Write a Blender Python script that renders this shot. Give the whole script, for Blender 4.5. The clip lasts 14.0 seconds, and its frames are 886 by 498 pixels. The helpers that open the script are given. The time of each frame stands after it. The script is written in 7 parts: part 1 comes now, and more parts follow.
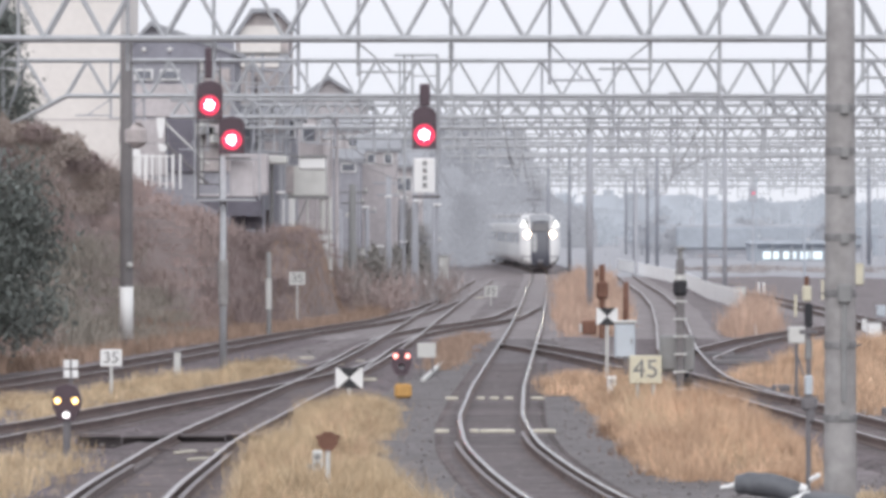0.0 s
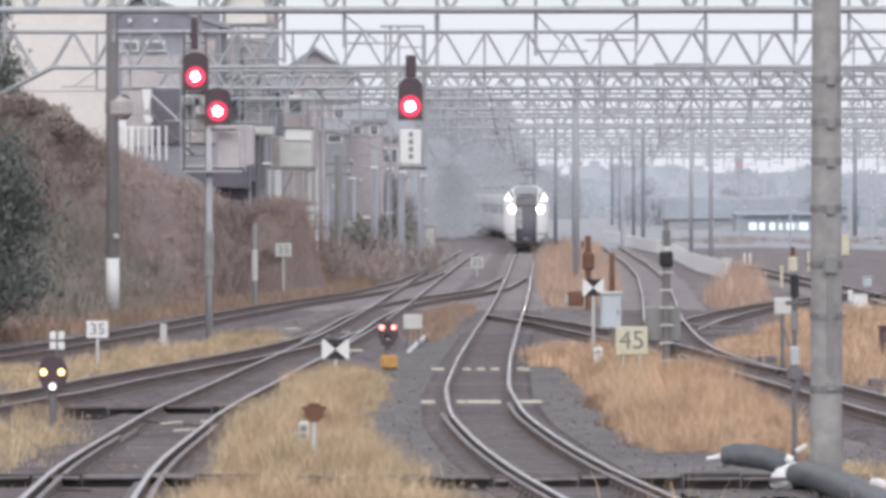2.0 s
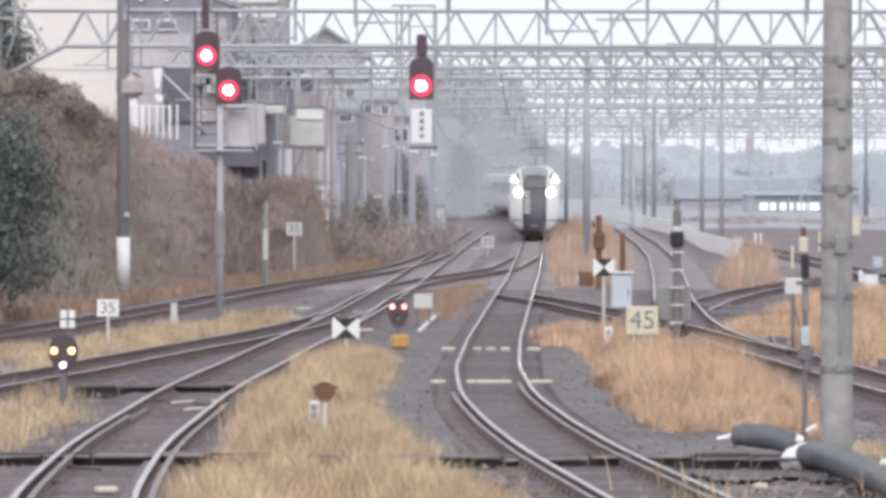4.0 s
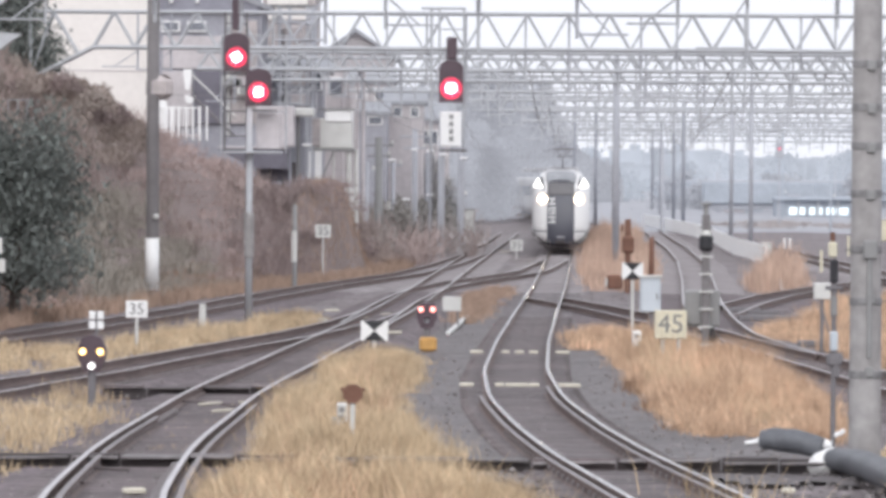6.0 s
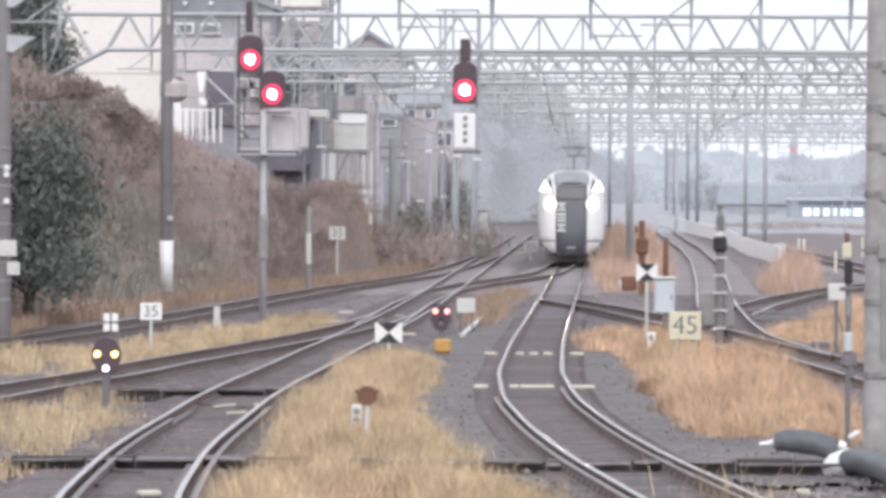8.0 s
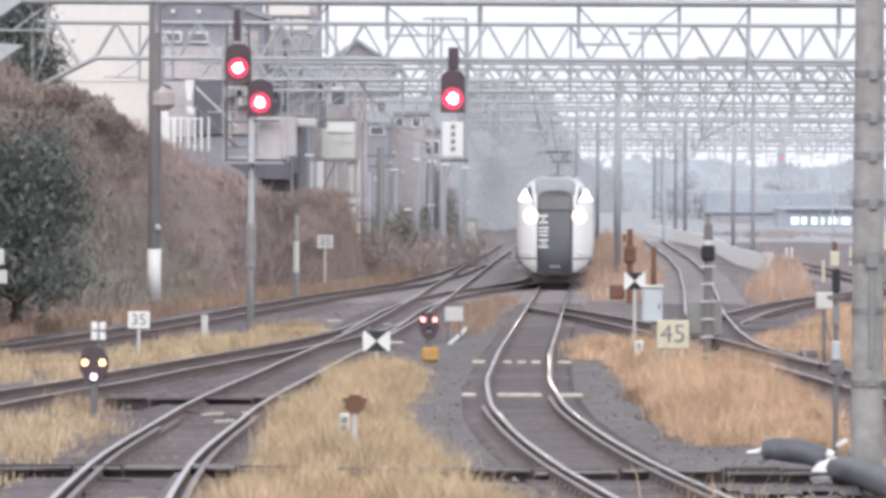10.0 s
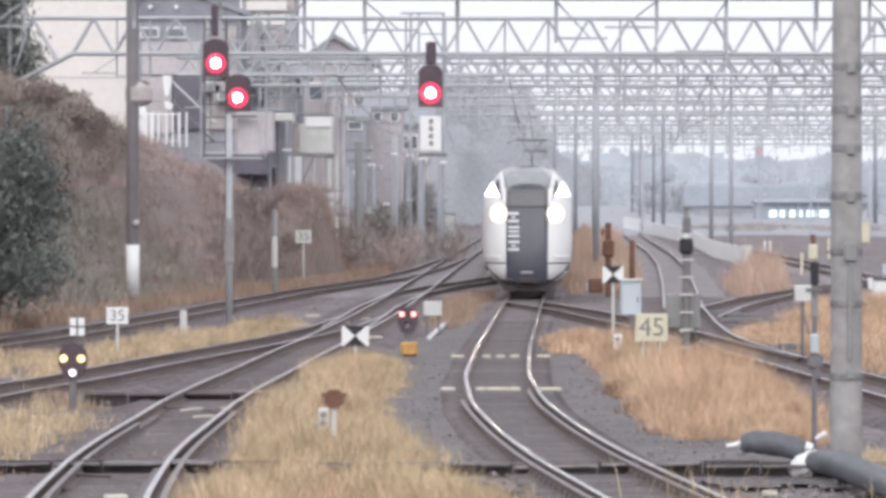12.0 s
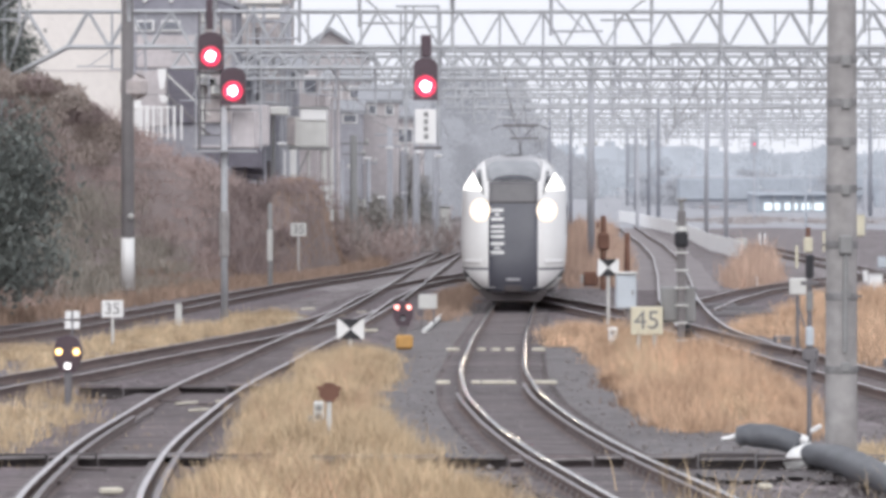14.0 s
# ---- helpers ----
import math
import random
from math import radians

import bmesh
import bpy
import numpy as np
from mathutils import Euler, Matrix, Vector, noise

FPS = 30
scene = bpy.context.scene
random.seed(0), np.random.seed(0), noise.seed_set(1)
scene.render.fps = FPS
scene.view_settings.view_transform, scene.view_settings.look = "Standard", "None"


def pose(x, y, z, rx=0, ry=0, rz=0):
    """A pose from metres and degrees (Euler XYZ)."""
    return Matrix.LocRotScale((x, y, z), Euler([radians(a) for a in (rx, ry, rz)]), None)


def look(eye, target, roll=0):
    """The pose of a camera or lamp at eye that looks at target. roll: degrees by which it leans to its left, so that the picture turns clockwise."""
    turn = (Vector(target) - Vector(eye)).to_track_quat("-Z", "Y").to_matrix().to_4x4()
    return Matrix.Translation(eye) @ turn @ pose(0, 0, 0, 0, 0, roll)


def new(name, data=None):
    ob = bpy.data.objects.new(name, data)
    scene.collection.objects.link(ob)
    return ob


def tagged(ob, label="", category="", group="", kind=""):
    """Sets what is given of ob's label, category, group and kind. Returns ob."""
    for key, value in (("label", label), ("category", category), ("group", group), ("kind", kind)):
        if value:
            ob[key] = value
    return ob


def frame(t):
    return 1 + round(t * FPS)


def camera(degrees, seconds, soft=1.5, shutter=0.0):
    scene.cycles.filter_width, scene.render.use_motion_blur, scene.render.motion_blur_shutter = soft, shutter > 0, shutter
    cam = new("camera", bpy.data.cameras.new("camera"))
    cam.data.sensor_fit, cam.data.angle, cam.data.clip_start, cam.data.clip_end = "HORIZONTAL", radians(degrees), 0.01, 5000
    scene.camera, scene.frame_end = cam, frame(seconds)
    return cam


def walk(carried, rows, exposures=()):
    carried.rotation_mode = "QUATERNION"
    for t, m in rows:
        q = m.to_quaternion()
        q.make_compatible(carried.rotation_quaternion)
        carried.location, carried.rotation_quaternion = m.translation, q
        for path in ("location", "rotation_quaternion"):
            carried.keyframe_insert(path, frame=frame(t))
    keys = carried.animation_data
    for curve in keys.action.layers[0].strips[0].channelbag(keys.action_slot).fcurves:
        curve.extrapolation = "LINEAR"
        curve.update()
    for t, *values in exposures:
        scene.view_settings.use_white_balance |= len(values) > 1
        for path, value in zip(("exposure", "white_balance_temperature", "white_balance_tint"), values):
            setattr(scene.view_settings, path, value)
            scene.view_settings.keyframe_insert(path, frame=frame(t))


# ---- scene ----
# The camera stands at a platform's end, held by a hand that sways a little.
EYE = (0.0, 0.0, 3.1)
cam = camera(11.48, 14.0, soft=3.8)
PATH = [
    (0, -0.0164, -0.3574, 0.013),
    (0.5, 0.0126, -0.4633, 0.163),
    (1, -0.1332, -0.6691, 0.129),
    (1.5, -0.1118, -0.5360, 0.133),
    (2, -0.1968, -0.7312, 0.049),
    (2.5, -0.1998, -1.1315, -0.107),
    (3, -0.1511, -0.9645, 0.009),
    (3.2, -0.0244, -0.9986, -0.030),
    (5.3, -0.1337, -0.9913, -0.158),
    (5.5, -0.0845, -0.9458, -0.144),
    (6, 0.3239, -0.9630, -0.366),
    (6.5, 0.8317, -1.1670, -0.244),
    (7, 0.5057, -1.2989, -0.238),
    (7.5, 0.2321, -1.3186, -0.439),
    (8, 0.5059, -0.9413, -0.247),
    (8.2, 0.3818, -0.7869, -0.283),
    (10.3, 0.3328, -0.8432, -0.261),
    (10.5, 0.2471, -0.8494, -0.272),
    (11, 0.1268, -0.8057, -0.177),
    (11.5, 0.1447, -0.9009, -0.045),
    (12, 0.0643, -0.9021, -0.034),
    (12.5, -0.0645, -1.0857, -0.167),
    (13, -0.2355, -1.2036, -0.077),
    (13.5, -0.0600, -1.1242, 0.005),
    (14, -0.0000, -0.9916, -0.000),
]
walk(cam, [(t, pose(*EYE, 90 + pitch, roll, yaw)) for t, yaw, pitch, roll in PATH],
     exposures=[(0, 0.13), (1, -0.04), (2.5, 0.15), (3.2, 0.23), (5.5, 0.28), (7, 0.35), (8, 0.39), (10.5, 0.31), (12, 0.28), (13, 0.27), (14, 0.21)])

# ---- light: an overcast, misty winter day ----
world = bpy.data.worlds.new("world")
scene.world = world
world.use_nodes = True
wn, wl = world.node_tree.nodes, world.node_tree.links
sky = wn.new("ShaderNodeTexSky")
sky.sky_type, sky.sun_disc = "NISHITA", False
sky.sun_elevation, sky.sun_rotation = radians(36), radians(166)
sky.air_density, sky.dust_density, sky.ozone_density = 1.0, 4.0, 1.0
grey = wn.new("ShaderNodeHueSaturation")
grey.inputs["Saturation"].default_value = 0.12
veil = wn.new("ShaderNodeMix")
veil.data_type, veil.blend_type = "RGBA", "MIX"
veil.inputs["Factor"].default_value = 0.8
veil.inputs["B"].default_value = (8.5, 8.7, 9.5, 1)
wl.new(sky.outputs[0], grey.inputs["Color"])
wl.new(grey.outputs[0], veil.inputs["A"])
wl.new(veil.outputs["Result"], wn["Background"].inputs[0])
wn["Background"].inputs[1].default_value = 0.115
sun = new("sun", bpy.data.lights.new("sun", "SUN"))
sun.data.energy, sun.data.angle, sun.data.color = 1.15, radians(70), (1.0, 0.98, 0.97)
sun.matrix_world = look((0, 0, 30), (10, 40, 0))


# ---- materials ----
def mat(name, col, rough=0.7, metal=0.0, var=0.3, size=1.5, fine=25.0, bump=0.3, tint=None, spec=0.5, rand=0.0, island=0.0, grit=0.0):
    """A surface with stains of about `size` metres and a fine grain; grit: 0 soft to 0.4 harsh."""
    m = bpy.data.materials.new(name)
    m.use_nodes = True
    n, l = m.node_tree.nodes, m.node_tree.links
    b = n["Principled BSDF"]
    b.inputs["Roughness"].default_value, b.inputs["Metallic"].default_value = rough, metal
    b.inputs["Specular IOR Level"].default_value = spec
    co = n.new("ShaderNodeTexCoord")
    big, small = n.new("ShaderNodeTexNoise"), n.new("ShaderNodeTexNoise")
    big.inputs["Scale"].default_value, small.inputs["Scale"].default_value = 1.0 / size, fine
    big.inputs["Detail"].default_value, small.inputs["Detail"].default_value = 6, 3
    for q in (big, small):
        l.new(co.outputs["Object"], q.inputs["Vector"])
    mix = n.new("ShaderNodeMix")
    mix.data_type = "RGBA"
    tint = tint or [c * 0.55 for c in col]
    mix.inputs["A"].default_value, mix.inputs["B"].default_value = (*col, 1), (*tint, 1)
    ramp = n.new("ShaderNodeMapRange")
    ramp.inputs["From Min"].default_value, ramp.inputs["From Max"].default_value = 0.38, 0.68
    ramp.inputs["To Max"].default_value = min(1.0, var * 2)
    l.new(big.outputs[0], ramp.inputs["Value"])
    l.new(ramp.outputs[0], mix.inputs["Factor"])
    hsv = n.new("ShaderNodeHueSaturation")
    val = n.new("ShaderNodeMapRange")
    val.inputs["From Min"].default_value, val.inputs["From Max"].default_value = grit, 1 - grit
    val.inputs["To Min"].default_value, val.inputs["To Max"].default_value = 1 - var, 1 + var
    l.new(small.outputs[0], val.inputs["Value"])
    l.new(mix.outputs["Result"], hsv.inputs["Color"])
    out = val.outputs[0]
    if rand or island:
        src = n.new("ShaderNodeObjectInfo").outputs["Random"] if rand else n.new("ShaderNodeNewGeometry").outputs["Random Per Island"]
        r2, mul = n.new("ShaderNodeMapRange"), n.new("ShaderNodeMath")
        k = rand or island
        r2.inputs["To Min"].default_value, r2.inputs["To Max"].default_value = 1 - k, 1 + k
        mul.operation = "MULTIPLY"
        l.new(src, r2.inputs["Value"])
        l.new(r2.outputs[0], mul.inputs[0])
        l.new(out, mul.inputs[1])
        out = mul.outputs[0]
    l.new(out, hsv.inputs["Value"])
    l.new(hsv.outputs[0], b.inputs["Base Color"])
    if bump:
        bp = n.new("ShaderNodeBump")
        bp.inputs["Strength"].default_value, bp.inputs["Distance"].default_value = bump, 0.02
        l.new(small.outputs[0], bp.inputs["Height"])
        l.new(bp.outputs[0], b.inputs["Normal"])
    return m


def glow(name, col, power):
    m = bpy.data.materials.new(name)
    m.use_nodes = True
    b = m.node_tree.nodes["Principled BSDF"]
    b.inputs["Base Color"].default_value = (*[0.6 * c for c in col], 1)
    b.inputs["Emission Color"].default_value, b.inputs["Emission Strength"].default_value = (*col, 1), power
    return m


M_GROUND = mat("gravel_ground", (0.184, 0.154, 0.161), 0.65, var=0.5, size=1.3, fine=4.5, bump=0.9, tint=(0.094, 0.073, 0.074), grit=0.3)
M_BALLAST = mat("ballast_stone", (0.142, 0.112, 0.121), 0.75, var=0.55, size=0.9, fine=5.0, bump=1.0, tint=(0.070, 0.052, 0.054), grit=0.3)
M_BALLASTGREY = mat("grey_brown_ballast_stone", (0.140, 0.119, 0.126), 0.7, var=0.5, size=1.0, fine=5.0, bump=0.9, tint=(0.083, 0.068, 0.071), grit=0.3)
# far copy of the ballast, its colour lifted for haze
M_BALLASTPALE = mat("hazed_ballast_stone", (0.27, 0.243, 0.248), 0.8, var=0.4, size=1.6, fine=3.0, bump=0.6, tint=(0.18, 0.155, 0.157))
M_PATH = mat("wet_grey_gravel", (0.136, 0.121, 0.124), 0.65, var=0.45, size=1.2, fine=5.5, bump=0.8, tint=(0.090, 0.076, 0.077), grit=0.3)
M_SLEEPER = mat("weathered_sleeper", (0.136, 0.112, 0.113), 0.75, var=0.35, size=0.6, fine=8.0, rand=0.35)
M_RAILPALE = mat("pale_worn_rail_head", (0.5, 0.475, 0.49), 0.36, 0.35, var=0.2, size=1.5, fine=6.0, bump=0.05)
M_RAILDULL = mat("dull_rail_head", (0.235, 0.21, 0.215), 0.5, 0.4, var=0.25, size=1.0, fine=12.0, bump=0.1)
M_RAILTOP = mat("worn_rail_head", (0.50, 0.48, 0.485), 0.14, 0.7, var=0.15, size=2.0, fine=6.0, bump=0.05)
M_RAIL = mat("rusty_rail_side", (0.17, 0.125, 0.115), 0.7, 0.1, var=0.3, size=1.0, fine=30.0)
M_STEEL = mat("galvanised_steel", (0.47, 0.485, 0.51), 0.6, 0.1, var=0.2, size=0.8, fine=10.0, bump=0.1, tint=(0.34, 0.345, 0.365))
M_STEELDARK = mat("weathered_dark_steel", (0.2, 0.19, 0.2), 0.65, 0.1, var=0.25, size=0.8, fine=25.0, bump=0.15)
M_CONCRETE = mat("weathered_concrete", (0.36, 0.347, 0.345), 0.8, var=0.36, size=0.5, fine=6.0, bump=0.25, tint=(0.235, 0.224, 0.222))
M_OLDPOLE = mat("old_dark_pole", (0.19, 0.178, 0.182), 0.8, var=0.25, size=1.0, fine=18.0, bump=0.2)
M_WHITE = mat("white_paint", (0.8, 0.8, 0.8), 0.5, var=0.08, size=0.5, fine=20.0, bump=0.05, tint=(0.68, 0.67, 0.65))
M_PALE = mat("pale_enamel", (0.62, 0.62, 0.6), 0.5, var=0.12, size=0.5, fine=20.0, bump=0.05)
M_BLACK = mat("matt_black", (0.025, 0.025, 0.03), 0.6, var=0.2, size=0.4, fine=30.0, bump=0.05)
M_HOOD = mat("signal_black", (0.09, 0.06, 0.075), 0.55, var=0.2, size=0.4, fine=30.0, bump=0.05)
M_RUST = mat("rusty_brown_steel", (0.2, 0.1, 0.07), 0.8, var=0.3, size=0.3, fine=40.0)
M_ORANGE = mat("faded_orange_paint", (0.6, 0.34, 0.11), 0.7, var=0.25, size=0.3, fine=40.0)
M_CREAMSIGN = mat("cream_sign", (0.66, 0.62, 0.48), 0.6, var=0.12, size=0.5, fine=20.0, bump=0.05)
M_CABINET = mat("pale_blue_cabinet", (0.53, 0.58, 0.63), 0.5, var=0.1, size=0.5, fine=20.0, bump=0.05)
M_GREYBOX = mat("grey_box", (0.27, 0.27, 0.27), 0.6, var=0.15, size=0.5, fine=20.0, bump=0.05)
M_STRAW = mat("dry_straw_grass", (0.70, 0.49, 0.34), 0.8, var=0.5, size=0.9, fine=2.0, bump=0, tint=(0.34, 0.225, 0.15), island=0.35)
M_STRAWPALE = mat("pale_dry_grass", (0.64, 0.505, 0.34), 0.8, var=0.5, size=0.9, fine=2.0, bump=0, tint=(0.36, 0.262, 0.168), island=0.35)
M_STRAWPINK = mat("pinkish_dry_grass", (0.60, 0.43, 0.335), 0.85, var=0.4, size=1.2, fine=2.0, bump=0, tint=(0.40, 0.29, 0.235), island=0.25)
M_STRAWDARK = mat("brown_bank_grass", (0.4, 0.285, 0.22), 0.85, var=0.25, size=1.5, fine=8.0, bump=0, island=0.3)
M_SHRUB = mat("bare_brown_shrub", (0.42, 0.325, 0.305), 0.85, var=0.42, size=3.0, fine=0.6, bump=0, tint=(0.245, 0.208, 0.198), island=0.14)
M_OLIVE = mat("olive_brown_leaf", (0.375, 0.305, 0.272), 0.85, var=0.4, size=2.6, fine=0.9, bump=0, tint=(0.25, 0.218, 0.198), island=0.16)
M_MOUND = mat("dark_purple_brown_scrub", (0.285, 0.222, 0.215), 0.85, var=0.35, size=1.8, fine=1.0, bump=0, tint=(0.205, 0.168, 0.163), island=0.16)
M_MOSS = mat("grey_green_creeper", (0.335, 0.30, 0.262), 0.85, var=0.3, size=2.0, fine=0.8, bump=0, tint=(0.245, 0.232, 0.205), island=0.12)
M_BANK = mat("brown_bank_soil", (0.25, 0.2, 0.19), 0.9, var=0.3, size=3.0, fine=6.0, bump=0.5)
# leaf colour lifted above real foliage to carry the haze
M_EVERGREEN = mat("dark_evergreen_leaf", (0.2, 0.219, 0.207), 0.85, var=0.3, size=1.6, fine=2.0, bump=0, island=0.22, spec=0.2)
M_TWIG = mat("bark", (0.09, 0.07, 0.062), 0.85, var=0.25, size=0.4, fine=30.0)
M_TRAINWHITE = mat("train_white_paint", (0.77, 0.765, 0.76), 0.25, var=0.04, size=1.5, fine=5.0, bump=0)
M_TRAINDARK = mat("train_dark_panel", (0.082, 0.084, 0.104), 0.25, var=0.1, size=1.0, fine=10.0, bump=0)
M_TRAINSHEEN = mat("train_panel_sheen", (0.135, 0.13, 0.138), 0.18, var=0.15, size=0.8, fine=6.0, bump=0)
M_TRAINGREY = mat("train_grey_paint", (0.36, 0.36, 0.38), 0.35, var=0.1, size=1.0, fine=10.0, bump=0.02)
M_WINDSCREEN = mat("windscreen_glass", (0.03, 0.032, 0.04), 0.06, var=0.1, size=1.0, fine=5.0, bump=0, spec=0.8)
# the sky's reflection is put into this glass as a grey base
M_SCREEN = mat("sky_grey_glass", (0.3, 0.31, 0.33), 0.08, var=0.25, size=0.5, fine=3.0, bump=0, spec=0.8)
M_SILVER = mat("silver_lettering", (0.6, 0.6, 0.6), 0.4, 0.2, var=0.08, size=0.5, fine=10.0, bump=0)
M_HEAD = glow("headlight_lamp", (1.0, 0.82, 0.62), 42.0)
M_HEADCOVER = glow("headlight_glow", (1.0, 0.97, 0.93), 1.6)
M_HEADHALO = glow("headlight_halo", (1.0, 0.84, 0.68), 1.0)
M_REDLAMP = glow("red_signal_lamp", (1.0, 0.05, 0.12), 1.5)
M_REDGLOW = glow("red_signal_glow", (1.0, 0.06, 0.14), 0.62)
M_REDCORE = glow("red_signal_core", (1.0, 0.72, 0.7), 14.0)
M_AMBER = glow("amber_lamp", (1.0, 0.66, 0.26), 4.0)
M_PINK = glow("pale_red_lamp", (1.0, 0.36, 0.32), 3.0)
M_LUNAR = glow("white_lamp", (1.0, 0.97, 0.98), 2.4)
M_GREYLENS = mat("dull_lens", (0.4, 0.4, 0.43), 0.3, var=0.1, size=0.2, fine=20.0, bump=0)
M_CREAMWALL = mat("cream_render_wall", (0.79, 0.755, 0.725), 0.8, var=0.08, size=4.0, fine=3.0, bump=0.1)
M_HOUSEWALL = mat("blue_grey_cladding", (0.37, 0.372, 0.415), 0.75, var=0.22, size=3.0, fine=4.0, bump=0.1)
M_HOUSELIGHT = mat("pale_grey_wall", (0.535, 0.50, 0.512), 0.75, var=0.2, size=3.0, fine=4.0, bump=0.1)
M_FASCIA = mat("dark_blue_grey_fascia", (0.27, 0.27, 0.315), 0.7, var=0.2, size=1.5, fine=5.0, bump=0.1)
M_NAVY = mat("navy_paint_and_shade", (0.16, 0.152, 0.185), 0.7, var=0.2, size=1.5, fine=5.0, bump=0.1)
M_OLDWALL = mat("stained_grey_brown_wall", (0.47, 0.425, 0.42), 0.8, var=0.38, size=0.9, fine=3.0, bump=0.2, tint=(0.30, 0.28, 0.285))
M_ROOF = mat("slate_roof", (0.36, 0.37, 0.4), 0.7, var=0.2, size=2.0, fine=8.0, bump=0.2)
M_DARKGAP = mat("dark_recess", (0.075, 0.064, 0.066), 0.8, var=0.3, size=1.0, fine=8.0, bump=0.1)
M_PANE = mat("window_pane", (0.16, 0.17, 0.2), 0.15, var=0.1, size=1.0, fine=5.0, bump=0, spec=0.8)
M_BAG = mat("grey_tarpaulin", (0.12, 0.125, 0.14), 0.5, var=0.25, size=0.4, fine=14.0, bump=0.4)
M_FENCE = mat("white_fence_panel", (0.93, 0.93, 0.93), 0.6, var=0.05, size=1.5, fine=5.0, bump=0.05)
M_MARK = mat("pale_marker_paint", (0.66, 0.62, 0.52), 0.7, var=0.2, size=0.2, fine=30.0)
# far pole colours have the haze mixed in as blue-grey
M_MISTPOLE = mat("hazed_dark_pole", (0.29, 0.3, 0.335), 0.8, var=0.15, size=2.0, fine=5.0, bump=0.1)
M_FARPOLE = mat("hazed_far_pole", (0.43, 0.44, 0.48), 0.8, var=0.15, size=2.0, fine=5.0, bump=0.1)


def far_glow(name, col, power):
    """The misty distance, a plain backdrop whose glow stands for the haze."""
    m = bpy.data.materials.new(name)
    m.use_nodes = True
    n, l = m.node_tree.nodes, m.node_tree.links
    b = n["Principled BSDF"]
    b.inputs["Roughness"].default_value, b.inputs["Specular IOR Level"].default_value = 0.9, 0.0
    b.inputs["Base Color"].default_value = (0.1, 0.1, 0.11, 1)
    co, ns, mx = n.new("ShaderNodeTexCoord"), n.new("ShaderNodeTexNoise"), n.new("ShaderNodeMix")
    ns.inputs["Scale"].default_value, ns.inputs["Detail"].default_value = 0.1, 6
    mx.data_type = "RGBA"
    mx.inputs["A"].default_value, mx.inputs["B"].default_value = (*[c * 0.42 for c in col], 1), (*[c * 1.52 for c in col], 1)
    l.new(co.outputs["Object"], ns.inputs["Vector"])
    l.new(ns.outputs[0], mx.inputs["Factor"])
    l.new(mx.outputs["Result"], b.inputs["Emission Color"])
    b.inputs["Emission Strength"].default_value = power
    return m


# yard colour made pale blue-grey to stand for haze over the ground
M_YARD = mat("hazed_yard", (0.31, 0.315, 0.345), 0.5, var=0.3, size=9.0, fine=0.5, bump=0, tint=(0.22, 0.215, 0.24))
# distant twigs and leaves, paled in their colour to stand for mist
M_SCRUBPALE = mat("hazed_bare_twigs", (0.41, 0.37, 0.36), 0.85, var=0.2, size=3.0, fine=3.0, bump=0, island=0.2)
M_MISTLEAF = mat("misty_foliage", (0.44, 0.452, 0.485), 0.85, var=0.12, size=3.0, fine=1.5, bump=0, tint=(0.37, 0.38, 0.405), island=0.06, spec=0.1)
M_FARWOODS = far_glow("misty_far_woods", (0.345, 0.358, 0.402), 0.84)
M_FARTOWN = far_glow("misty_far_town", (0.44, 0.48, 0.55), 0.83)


# ---- building blocks ----
def G(y):
    """Height of the rail heads above the datum: the line falls away gently from the platform."""
    return -0.8 * (1 - math.exp(-max(y - 45, -20) / 55)) + 0.3 * min(1.0, max(0.0, (y - 170) / 150)) ** 2


